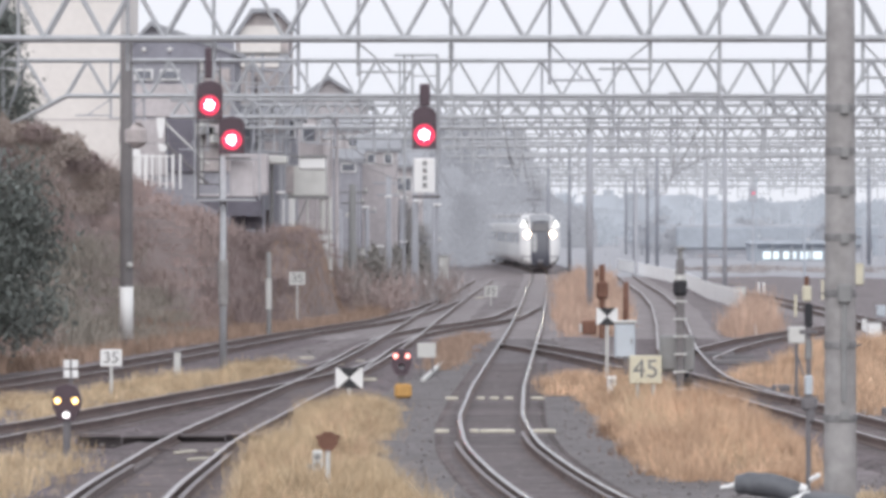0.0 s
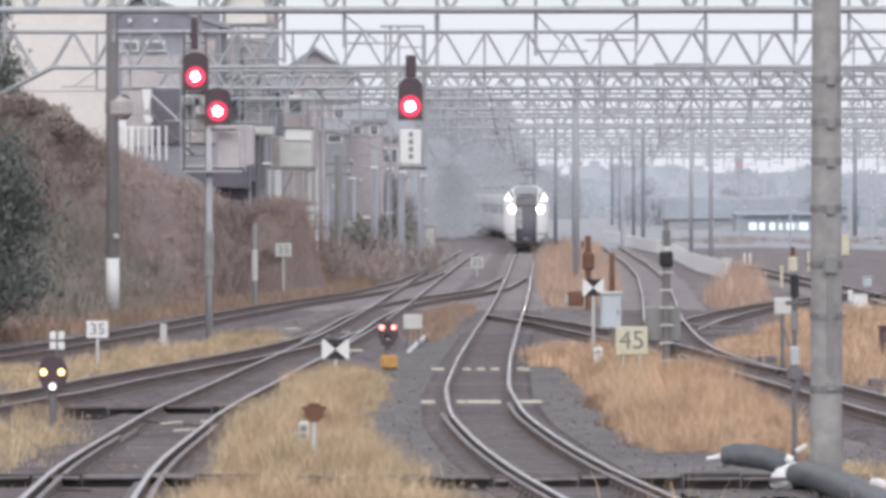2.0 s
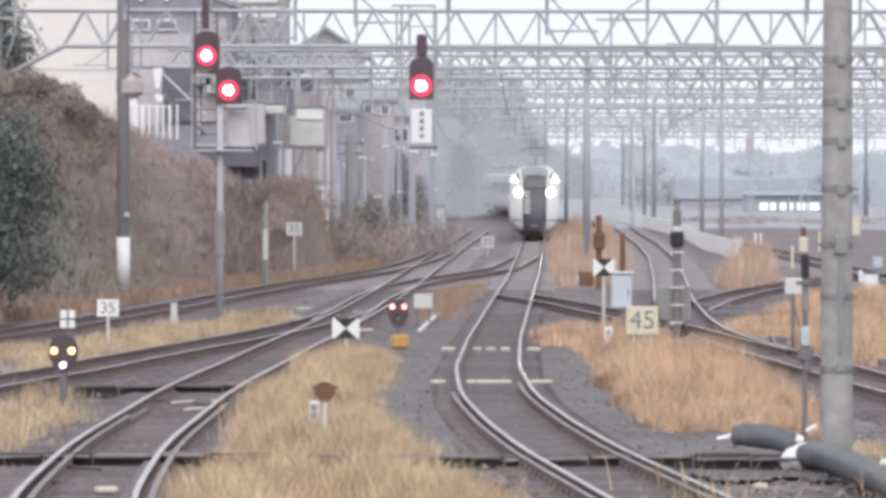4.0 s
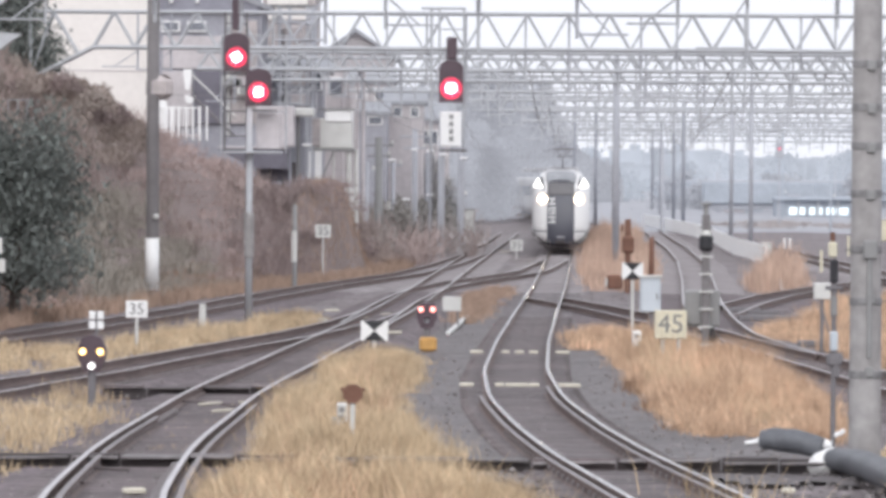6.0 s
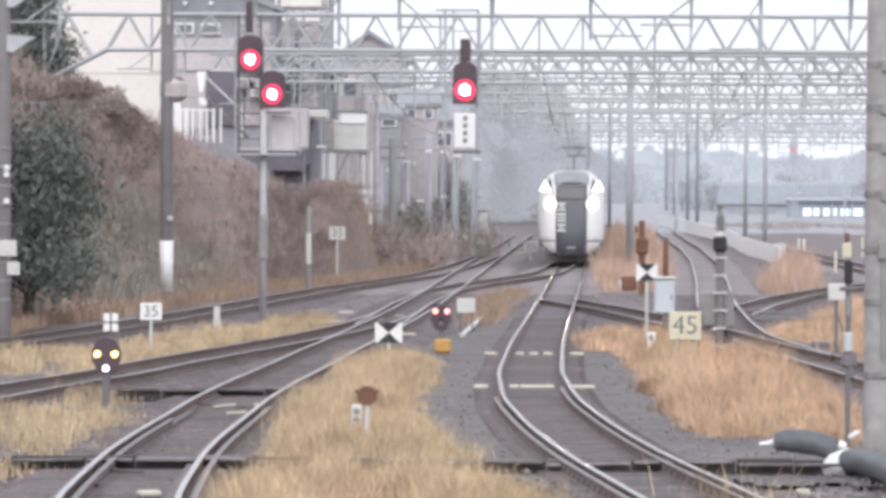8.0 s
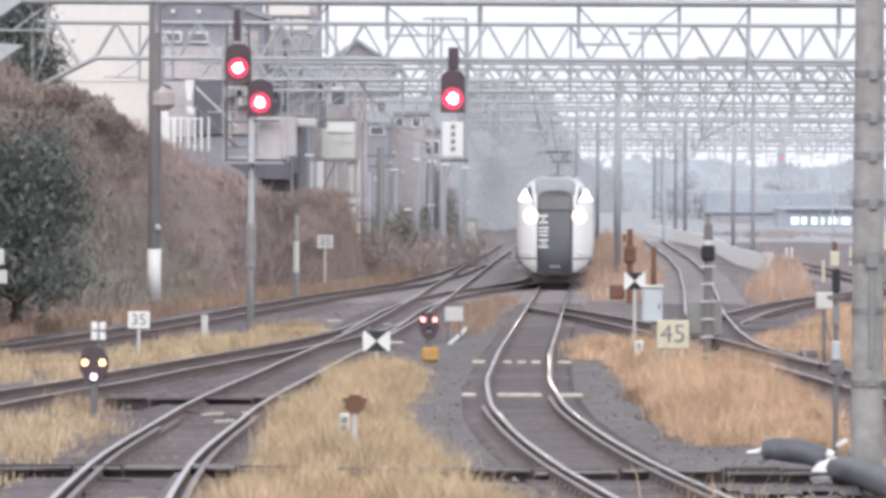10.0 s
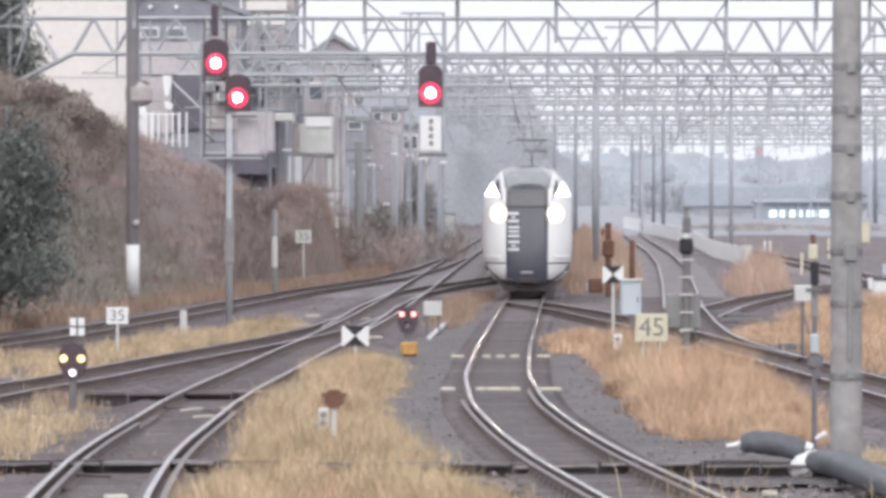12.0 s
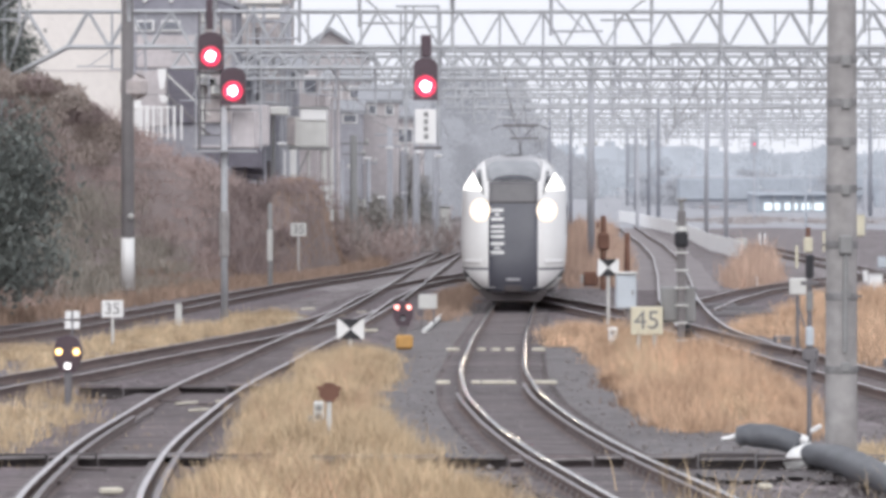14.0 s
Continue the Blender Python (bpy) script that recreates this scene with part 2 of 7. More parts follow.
class Mesh:
    """Gathers boxes, tubes and sheets into one mesh."""

    def __init__(self):
        self.v, self.f, self.m = [], [], []

    def add(self, verts, faces, mi=0):
        k = len(self.v)
        self.v += [tuple(p) for p in verts]
        self.f += [tuple(i + k for i in f) for f in faces]
        self.m += [mi] * len(faces)

    def box(self, c, s, bevel=0.0, turn=None, mi=0):
        """A box at centre c with sizes s; its edges are cut by bevel."""
        hx, hy, hz = (a / 2 for a in s)
        b = min(bevel, 0.45 * min(s))
        if b <= 0:
            pts = [(x, y, z) for z in (-hz, hz) for x, y in ((-hx, -hy), (hx, -hy), (hx, hy), (-hx, hy))]
            fs = [(3, 2, 1, 0), (4, 5, 6, 7), (0, 1, 5, 4), (1, 2, 6, 5), (2, 3, 7, 6), (3, 0, 4, 7)]
        else:
            def ring(k, z):
                x, y = hx - k, hy - k
                o = b
                return [(-x + o, -y, z), (x - o, -y, z), (x, -y + o, z), (x, y - o, z), (x - o, y, z), (-x + o, y, z), (-x, y - o, z), (-x, -y + o, z)]
            pts = ring(b, -hz) + ring(0, -hz + b) + ring(0, hz - b) + ring(b, hz)
            fs = [tuple(range(7, -1, -1)), tuple(range(24, 32))]
            for r in range(3):
                fs += [(r * 8 + i, r * 8 + (i + 1) % 8, r * 8 + 8 + (i + 1) % 8, r * 8 + 8 + i) for i in range(8)]
        if turn is not None:
            pts = [turn @ Vector(p) for p in pts]
        self.add([(p[0] + c[0], p[1] + c[1], p[2] + c[2]) for p in pts], fs, mi)
        return self

    def tube(self, p0, p1, r0, r1=None, n=8, mi=0):
        r1 = r0 if r1 is None else r1
        a, b = Vector(p0), Vector(p1)
        q = (b - a).to_track_quat("Z", "Y")
        pts = []
        for p, r in ((a, r0), (b, r1)):
            pts += [p + q @ Vector((r * math.cos(2 * math.pi * i / n), r * math.sin(2 * math.pi * i / n), 0)) for i in range(n)]
        self.add(pts, [(i, (i + 1) % n, n + (i + 1) % n, n + i) for i in range(n)] + [tuple(range(n - 1, -1, -1)), tuple(range(n, 2 * n))], mi)
        return self

    def lathe(self, c, rows, n=16, axis="Z", mi=0):
        """Turned shape: rows of (radius, height) about an axis through c."""
        pts = []
        for r, h in rows:
            for i in range(n):
                a = 2 * math.pi * i / n
                x, y = r * math.cos(a), r * math.sin(a)
                pts.append((x, y, h) if axis == "Z" else (x, h, y))
        fs = []
        for k in range(len(rows) - 1):
            fs += [(k * n + i, k * n + (i + 1) % n, k * n + n + (i + 1) % n, k * n + n + i) for i in range(n)]
        fs += [tuple(range(n - 1, -1, -1)), tuple(range((len(rows) - 1) * n, len(rows) * n))]
        self.add([(p[0] + c[0], p[1] + c[1], p[2] + c[2]) for p in pts], fs, mi)
        return self

    def prism(self, outline, y0, y1, mi=0):
        """An outline of (x, z) drawn out from y0 to y1."""
        n = len(outline)
        self.add([(x, y0, z) for x, z in outline] + [(x, y1, z) for x, z in outline],
                 [tuple(range(n)), tuple(range(2 * n - 1, n - 1, -1))] + [(i, n + i, n + (i + 1) % n, (i + 1) % n) for i in range(n)], mi)
        return self

    def data(self, name, *mats, smooth=False):
        me = bpy.data.meshes.new(name)
        me.from_pydata(self.v, [], self.f)
        for m in mats:
            me.materials.append(m)
        if len(mats) > 1:
            me.polygons.foreach_set("material_index", self.m)
        if smooth:
            me.polygons.foreach_set("use_smooth", [True] * len(me.polygons))
        bm = bmesh.new()
        bm.from_mesh(me)
        bmesh.ops.recalc_face_normals(bm, faces=bm.faces)
        bm.to_mesh(me)
        bm.free()
        me.update()
        return me


def part(name, ms, material, parent, label="", smooth=False, at=None):
    mats = material if isinstance(material, tuple) else (material,)
    ob = new(name, ms if isinstance(ms, bpy.types.Mesh) else ms.data(name, *mats, smooth=smooth))
    ob.parent = parent
    if at is not None:
        ob.matrix_basis = at
    if label:
        ob["label"] = label
    return ob


def thing(name, x, y, label, category, group="", z=None, rz=0.0, kind=""):
    ob = new(name)
    ob.empty_display_size = 0.2
    ob.matrix_basis = pose(x, y, G(y) if z is None else z, 0, 0, rz)
    return tagged(ob, label, category, group, kind)


class Line:
    """The centre line of a track through a few plan points (x, y), smoothed."""

    def __init__(self, *pts, soft=6.0):
        pts = sorted(pts, key=lambda p: p[1])
        self.y0, self.y1 = pts[0][1], pts[-1][1]
        self.ys = np.arange(self.y0, self.y1 + 0.5, 0.5)
        xs = np.interp(self.ys, [p[1] for p in pts], [p[0] for p in pts])
        k = max(3, int(soft * 2) | 1)
        win = np.hanning(k + 2)[1:-1]
        pad = k // 2
        lead = xs[0] + (xs[0] - xs[1]) * np.arange(pad, 0, -1)
        tail = xs[-1] + (xs[-1] - xs[-2]) * np.arange(1, pad + 1)
        self.xs = np.convolve(np.concatenate([lead, xs, tail]), win / win.sum(), "valid")

    def x(self, y):
        return float(np.interp(y, self.ys, self.xs))

    def heading(self, y):
        return math.atan2(self.x(y + 1) - self.x(y - 1), 2.0)

    def point(self, y, side=0.0, up=0.0):
        h = self.heading(y)
        return (self.x(y) + side * math.cos(h), y - side * math.sin(h), G(y) + up)


# ---- ground ----
TOP = -0.19  # ballast surface below the rail heads


def build_ground():
    xs = sorted(set([-3000, -1500, -700, -350, -180, -100] + list(range(-60, 61, 4)) + [100, 180, 350, 700, 1500, 3000]))
    ys = [-3000, -800, -200, -60, -20] + [25 + 3 * i for i in range(60)] + [210 + 15 * i for i in range(25)] + [700, 900, 1500, 3000]
    ms = Mesh()
    pts = [(x, y, G(y) + TOP - 0.06 + 0.05 * noise.noise((x * 0.3, y * 0.15, 0))) for y in ys for x in xs]
    n = len(xs)
    ms.add(pts, [(r * n + c, r * n + c + 1, r * n + n + c + 1, r * n + n + c) for r in range(len(ys) - 1) for c in range(n - 1)])
    ob = new("ground", ms.data("ground", M_GROUND, smooth=True))
    tagged(ob, "dark damp gravel and soil of the railway yard", "ground", kind="structure")

    far = Mesh()
    rows = [300, 330, 370, 420, 500, 620, 800, 1000]
    far.v = [(x, y, G(y) + TOP + (-0.08 if y == 300 else 0.03)) for y in rows for x in (10, 40, 80, 160)]
    far.f = [(r * 4 + c, r * 4 + c + 1, r * 4 + 5 + c, r * 4 + 4 + c) for r in range(len(rows) - 1) for c in range(3)]
    far.m = [0] * len(far.f)
    tagged(new("far_yard", far.data("far_yard", M_YARD)), "far yard ground, haze painted in as pale blue-grey", "ground", kind="structure")


build_ground()

# ---- tracks ----
MAIN = Line((2.70, 33.2), (2.41, 37.6), (2.06, 43.2), (1.96, 44.7), (1.56, 50.6), (1.21, 57.9), (0.91, 67.1), (0.87, 78.6), (1.22, 96.1), (1.87, 119.5), (2.85, 153), (3.1, 162), (4.85, 228), (6.02, 272), (6.95, 308), (7.15, 325), (6.95, 345), (6.4, 370), (5.6, 397), (4.4, 430), (2.2, 480), (-0.6, 530), (-3.0, 570), soft=9)
LEFT = Line((-2.86, 33.5), (-3.22, 38.2), (-3.47, 42.1), (-3.60, 45.8), (-3.75, 50.6), (-3.80, 54.8), (-3.79, 60.5), (-3.78, 67.3), (-3.64, 73.8), (-3.39, 81.2), (-3.16, 89.1), (-2.88, 96.5), (-2.43, 109.1), (-1.96, 123.0), (-1.43, 142.5), (-0.78, 169.1), (0.03, 199.7), (0.91, 229.5), (1.86, 258.6), (2.70, 284.2), soft=6)
OUTER = Line((-11.61, 83.6), (-10.50, 92.7), (-9.64, 99.7), (-8.99, 105.8), (-8.24, 114.1), (-7.34, 123.6), (-6.33, 135.9), (-5.07, 149.7), (-3.78, 160.3), (-2.30, 172.3), (-0.95, 190.7), (0.30, 215.3), soft=6)
SIDE = Line((-8.08, 64.1), (-7.60, 68.6), (-7.15, 73.1), (-6.54, 76.9), (-5.99, 82.9), (-5.27, 88.8), (-4.43, 95.3), (-3.69, 101.4), (-2.87, 109.6), (-2.23, 120.7), soft=5)
CROSSOVER = Line((-2.56, 108.6), (-2.06, 129.8), (-1.39, 146.4), (-0.28, 157.5), (1.20, 167.1), (2.64, 177.7), (3.97, 201.0), soft=5)
RIGHTCROSS = Line((2.24, 136.6), (2.96, 131.2), (3.78, 124.8), (4.45, 117.5), (5.08, 110.5), (5.52, 104.0), (5.85, 98.0), (6.19, 92.0), (6.45, 88.5), soft=4)
RIGHT = Line((12.60, 303.3), (11.85, 268.8), (11.24, 236.3), (10.15, 201.0), (8.43, 161.2), (6.94, 129.8), (6.32, 112.6), (6.10, 103.0), (6.16, 98.0), (6.40, 91.0), (6.68, 85.4), (6.95, 79.7), (7.17, 74.6), (7.32, 71.0), (7.52, 66.3), (7.85, 58.5), soft=5)
SIDING = Line((6.73, 119.0), (8.09, 129.8), (9.87, 141.0), (11.89, 150.5), (14.22, 159.4), (17.91, 171.2), soft=4)
FAR = Line((15.79, 243.4), (16.47, 223.0), (16.63, 191.9), (16.40, 163.1), (16.05, 136.6), soft=5)
GAUGE = 1.067
CROWN = 3  # the first edges of the profile: the worn top
RAIL = [(-0.0325, -0.0025), (-0.014, 0), (0.014, 0), (0.0325, -0.0025), (0.0325, -0.035), (0.009, -0.05), (0.009, -0.12), (0.064, -0.14), (0.064, -0.153), (-0.064, -0.153), (-0.064, -0.14), (-0.009, -0.12), (-0.009, -0.05), (-0.0325, -0.035)]


def sweep(line, side, y0, y1, profile, step=1.5, drop=0.0):
    """A profile drawn along a track's line. The first edges of the profile take the second material."""
    ms = Mesh()
    n = len(profile)
    count = max(2, int((y1 - y0) / step))
    for i in range(count + 1):
        y = y0 + (y1 - y0) * i / count
        h = line.heading(y)
        ms.v += [(line.x(y) + (side + px) * math.cos(h), y - (side + px) * math.sin(h), G(y) + pz - drop) for px, pz in profile]
    for i in range(count):
        for k in range(n):
            ms.f.append((i * n + k, i * n + (k + 1) % n, i * n + n + (k + 1) % n, i * n + n + k))
            ms.m.append(1 if k < CROWN else 0)
    ms.f += [tuple(range(n)), tuple(range(count * n + n - 1, count * n - 1, -1))]
    ms.m += [0, 0]
    return ms


def sleeper_mesh():
    return Mesh().box((0, 0, -0.07), (2.0, 0.22, 0.14), 0.015).data("sleeper", M_SLEEPER)


SLEEPER = sleeper_mesh()
CLIP = Mesh().box((0, 0, 0.03), (0.10, 0.16, 0.07), 0.012).data("rail_fastening", M_RAILDULL)


def track(line, y0, y1, label, sleepers=(0, 0), bed=1.7, guard=None, lift=0.0, clips=(0, 0), stones=M_BALLAST, head=M_RAILPALE):
    y0, y1 = max(y0, line.y0), min(y1, line.y1)
    tr = tagged(new("railway_track"), label, "railway track", "tracks of the yard", "structure")
    shape = [(-bed, TOP - 0.1), (-bed + 0.45, TOP + 0.03 + lift), (bed - 0.45, TOP + 0.03 + lift), (bed, TOP - 0.1)]
    # beyond 148 m the bed takes the haze-paled colour
    for a, b, stone, words in ((y0, min(y1, 148), stones, "grey-brown ballast stones"), (max(y0, 148), y1, M_BALLASTPALE, "ballast stones paled in colour for distance haze")):
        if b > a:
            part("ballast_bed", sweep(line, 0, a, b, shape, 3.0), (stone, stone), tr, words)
    for s in (-1, 1):
        part("rail", sweep(line, s * (GAUGE / 2 + 0.0325), y0, y1, RAIL, 0.75), (M_RAIL, head), tr, "steel rail with a worn shiny head")
    if guard:
        for s, ga, gb in guard:
            part("guard_rail", sweep(line, s, ga, gb, RAIL, drop=0.02), (M_RAIL, M_RAILDULL), tr, "short rail beside the running rail")
    for yy in np.arange(clips[0], clips[1], 0.6):
        for s in (-1, 1):
            for o in (-0.115, 0.115):
                part("rail_fastening", CLIP, None, tr, at=pose(*line.point(yy, s * (GAUGE / 2 + 0.0325) + o, -0.15), 0, 0, -math.degrees(line.heading(yy))))
    y = max(y0, sleepers[0])
    while y < min(y1, sleepers[1]):
        part("sleeper", SLEEPER, None, tr, at=pose(*line.point(y, 0, -0.154), 0, 0, -math.degrees(line.heading(y))))
        y += 0.6
    return tr


def build_tracks():
    track(MAIN, 30, 565, "main railway track curving to the platform, worn steel rails on dark ballast", (40, 120), bed=1.32, stones=M_BALLASTGREY, head=M_RAILTOP, guard=[(-0.70, 36, 68), (0.42, 36, 72)], clips=(41, 58))
    track(LEFT, 30, 330, "diagonal railway track through points, rails on dark ballast", (40, 110), guard=[(-0.42, 36, 60), (0.72, 36, 64)], clips=(41, 64))
    track(OUTER, 60, 330, "outer railway track below the bank", (70, 110), lift=-0.006)
    track(SIDE, 60, 330, "side track joining the diagonal track", (66, 100), lift=-0.012)
    track(CROSSOVER, 60, 330, "crossover track to the main line", lift=-0.018)
    track(RIGHTCROSS, 40, 330, "crossover track leading away to the yard", (58, 84), lift=-0.024)
    track(RIGHT, 40, 400, "yard track curving beside a white fence", (58, 100), lift=-0.006)
    track(SIDING, 60, 330, "short siding behind dry grass", lift=-0.012)
    track(FAR, 60, 400, "far yard track", lift=-0.018)



def plot_inside(poly, x, y):
    odd = False
    for (x0, y0), (x1, y1) in zip(poly, poly[1:] + poly[:1]):
        if (y0 > y) != (y1 > y) and x < (x1 - x0) * (y - y0) / (y1 - y0) + x0:
            odd = not odd
    return odd


def gravel_path(poly, label):
    """A path of fine gravel with a ragged edge, a little proud of the ground."""
    ms, ids = Mesh(), {}
    xs, ys = [p[0] for p in poly], [p[1] for p in poly]
    dx, dy = 0.08, 0.6
    for i in range(int((max(xs) - min(xs)) / dx) + 1):
        for j in range(int((max(ys) - min(ys)) / dy) + 1):
            x, y = min(xs) + i * dx, min(ys) + j * dy
            w = noise.noise((x * 1.7, y * 0.35, 2.0)) + 0.5 * noise.noise((x * 6, y * 1.2, 5.0))
            if not plot_inside(poly, x + 0.3 * w, y + 1.6 * w):
                continue
            quad = []
            for a, b in ((0, 0), (1, 0), (1, 1), (0, 1)):
                k = (i + a, j + b)
                if k not in ids:
                    ids[k] = len(ms.v)
                    qy = min(ys) + k[1] * dy
                    ms.v.append((min(xs) + k[0] * dx, qy, G(qy) + TOP + 0.005 + 0.012 * noise.noise((k[0] * 0.2, k[1] * 0.5, 1))))
                quad.append(ids[k])
            ms.f.append(tuple(quad))
            ms.m.append(0)
    tagged(new("gravel_path", ms.data("gravel_path", M_PATH, smooth=True)), label, "path", kind="structure")


build_tracks()
gravel_path([(-1.25, 78.6), (-1.3, 95.0), (-0.6, 110.0), (0.40, 130.7), (1.17, 127.6), (0.57, 98.9), (0.25, 87.7), (0.12, 70.9), (0.37, 58.9), (0.70, 51.4), (0.9, 46.6), (-0.62, 46.6), (-1.11, 57.3), (-1.26, 66.5)], "damp grey gravel path beside the main track")
gravel_path([(1.75, 98.9), (2.90, 97.0), (3.24, 73.3), (3.4, 59.8), (4.5, 54.9), (4.3, 47.6), (2.33, 47.6), (1.83, 57.3), (1.55, 70.9)], "damp grey gravel beyond the main track")


def loose_stones():
    """Broken stones strewn over the ballast and the ground between the tracks."""
    rng = np.random.default_rng(77)
    n = 18000
    y = 40 + 110 * rng.uniform(0, 1, n) ** 1.7
    x = rng.uniform(-0.115, 0.115, n) * y
    size = rng.uniform(0.012, 0.032, n) * rng.choice([1.0, 1.0, 1.0, 1.0, 1.7], n)
    z = np.array([G(b) for b in y]) + TOP + rng.uniform(-0.05, 0.04, n)
    corner = np.array([(1, 0, 0), (0, 1, 0), (-1, 0, 0), (0, -1, 0), (0, 0, 0.8), (0, 0, -0.6)], float)
    v = corner[None] * (size[:, None, None] * rng.uniform(0.6, 1.4, (n, 6, 1)))
    a = rng.uniform(0, 6.28, n)
    c, s = np.cos(a)[:, None], np.sin(a)[:, None]
    v = np.stack([v[:, :, 0] * c - v[:, :, 1] * s, v[:, :, 0] * s + v[:, :, 1] * c, v[:, :, 2]], 2) + np.stack([x, y, z], 1)[:, None]
    tri = np.array([(0, 1, 4), (1, 2, 4), (2, 3, 4), (3, 0, 4), (1, 0, 5), (2, 1, 5), (3, 2, 5), (0, 3, 5)])
    loops = ((np.arange(n) * 6)[:, None, None] + tri[None]).reshape(-1)
    me = bpy.data.meshes.new("loose_stones")
    me.vertices.add(n * 6)
    me.vertices.foreach_set("co", v.reshape(-1))
    me.loops.add(len(loops))
    me.loops.foreach_set("vertex_index", loops.astype(np.int32))
    me.polygons.add(n * 8)
    me.polygons.foreach_set("loop_start", (np.arange(n * 8) * 3).astype(np.int32))
    me.materials.append(M_STONE)
    me.update(calc_edges=True)
    tagged(new("loose_stones", me), "broken grey and brown stones strewn over the ballast", "stones", kind="stuff")


M_STONE = mat("broken_stone", (0.235, 0.217, 0.216), 0.7, var=0.2, size=1.0, fine=10.0, bump=0, tint=(0.175, 0.155, 0.15), island=0.25)
loose_stones()


# ---- the train ----
HALF = [(0.40, 0.86), (0.52, 1.12), (0.75, 1.34), (1.05, 1.43), (1.6, 1.475), (2.4, 1.47), (3.0, 1.45), (3.3, 1.42), (3.5, 1.31), (3.72, 1.15), (3.9, 1.03), (4.02, 0.93), (4.12, 0.78), (4.19, 0.55)]


def half_width(z):
    return float(np.interp(z, [a for a, _ in HALF], [b for _, b in HALF]))


def nose_depth(x, z):
    """How far the skin of the nose lies behind its tip."""
    a = min(abs(x) / half_width(z), 0.999)
    return 1.5 * (1 - math.sqrt(1 - a ** 3.2)) + 0.13 * max(0.0, z - 1.1) ** 2 + 1.6 * max(0.0, z - 3.7) ** 1.5 + 0.5 * max(0.0, 0.9 - z) ** 2


def nose_patch(zs, left, right, out, columns=8, thick=0.03):
    """A panel that lies on the nose between two edges, `out` metres proud of it."""
    ms = Mesh()
    front, back = [], []
    for z in zs:
        for i in range(columns + 1):
            x = left(z) + (right(z) - left(z)) * i / columns
            edge = half_width(z) - (0.004 if out > 0 else 0.0)
            x = max(-edge, min(edge, x))
            d = nose_depth(x, z)
            front.append((x, d - out, z))
            back.append((x, d - out + thick, z))
    n, r = columns + 1, len(zs)
    fs = [(k * n + i, k * n + i + 1, k * n + n + i + 1, k * n + n + i) for k in range(r - 1) for i in range(columns)]
    rim = [(0, i) for i in range(n)] + [(k, n - 1) for k in range(1, r)] + [(r - 1, i) for i in range(n - 2, -1, -1)] + [(k, 0) for k in range(r - 2, 0, -1)]
    ids = [k * n + i for k, i in rim]
    off = len(front)
    fs += [(ids[j], ids[(j + 1) % len(ids)], ids[(j + 1) % len(ids)] + off, ids[j] + off) for j in range(len(ids))]
    ms.add(front + back, fs)
    return ms


def span(a, b, n):
    return [a + (b - a) * i / (n - 1) for i in range(n)]


def underframe(ms, y0, y1):
    """Equipment boxes, bogie frames and wheels below a car."""
    ms.box((0, (y0 + y1) / 2, 0.62), (2.3, y1 - y0, 0.36), 0.05)
    for c in (y0 + 3.0, y1 - 3.0):
        ms.box((0, c, 0.48), (2.1, 2.9, 0.34), 0.06)
        for dy in (-1.05, 1.05):
            for s in (-1, 1):
                ms.lathe((s * 0.55, c + dy, 0.43), [(0.43, -0.06), (0.43, 0.06)], 14, "Z")
    return ms


def bogie_wheels(parent, y0, y1):
    wheel = Mesh()
    n = 18
    for r, x in ((0.43, -0.065), (0.43, 0.065), (0.30, 0.075), (0.12, 0.02)):
        wheel.v += [(x, r * math.cos(2 * math.pi * i / n), r * math.sin(2 * math.pi * i / n)) for i in range(n)]
    wheel.f = [(k * n + i, k * n + (i + 1) % n, k * n + n + (i + 1) % n, k * n + n + i) for k in range(3) for i in range(n)] + [tuple(range(n)), tuple(range(3 * n, 4 * n))]
    wheel.m = [0] * len(wheel.f)
    me = wheel.data("wheel", M_STEELDARK)
    for c in (y0 + 3.0, y1 - 3.0):
        for dy in (-1.05, 1.05):
            for s in (-1, 1):
                part("wheel", me, None, parent, at=pose(s * 0.566, c + dy, 0.43))


def pantograph(parent, y, z):
    ms = Mesh()
    ms.box((0, y, z + 0.12), (1.3, 0.9, 0.06), 0.02)
    for sx in (-0.5, 0.5):
        for dy in (-0.35, 0.35):
            ms.tube((sx, y + dy, z - 0.05), (sx, y + dy, z + 0.12), 0.05, n=6)
    ms.tube((0.0, y + 0.35, z + 0.15), (0.0, y - 0.75, z + 0.6), 0.03, n=6)
    for s in (-1, 1):
        ms.tube((0, y - 0.75, z + 0.6), (s * 0.4, y + 0.1, z + 1.12), 0.022, n=6)
        ms.tube((s * 0.62, y + 0.1, z + 1.15), (s * 0.95, y + 0.1, z + 1.0), 0.02, n=6)
    ms.box((0, y, z + 1.15), (1.15, 0.1, 0.09), 0.02)
    ms.box((0.12, y + 0.5, z + 0.75), (0.9, 0.08, 0.06), 0.02)
    part("pantograph", ms, M_STEELDARK, parent, "dark steel current collector raised on the roof")


def hull(ms, z_list, y_back, front):
    """The shell of a car: a ring of side, roof and side points drawn out to y_back."""
    zt = z_list[-1]
    wt = half_width(zt) * 0.75
    ring = [(-half_width(z), z) for z in z_list] + [(x, zt + 0.03 * (1 - (x / wt) ** 2)) for x in span(-wt, wt, 7)] + [(half_width(z), z) for z in reversed(z_list)]
    n = len(ring)
    a = [(x, front(x, z), z) for x, z in ring]
    b = [(x, y_back, z) for x, z in ring]
    ms.add(a + b, [(i, i + 1, n + i + 1, n + i) for i in range(n - 1)] + [tuple(range(2 * n - 1, n - 1, -1)), (0, n, 2 * n - 1, n - 1)])
    return ms


ZS = span(0.40, 4.19, 30)


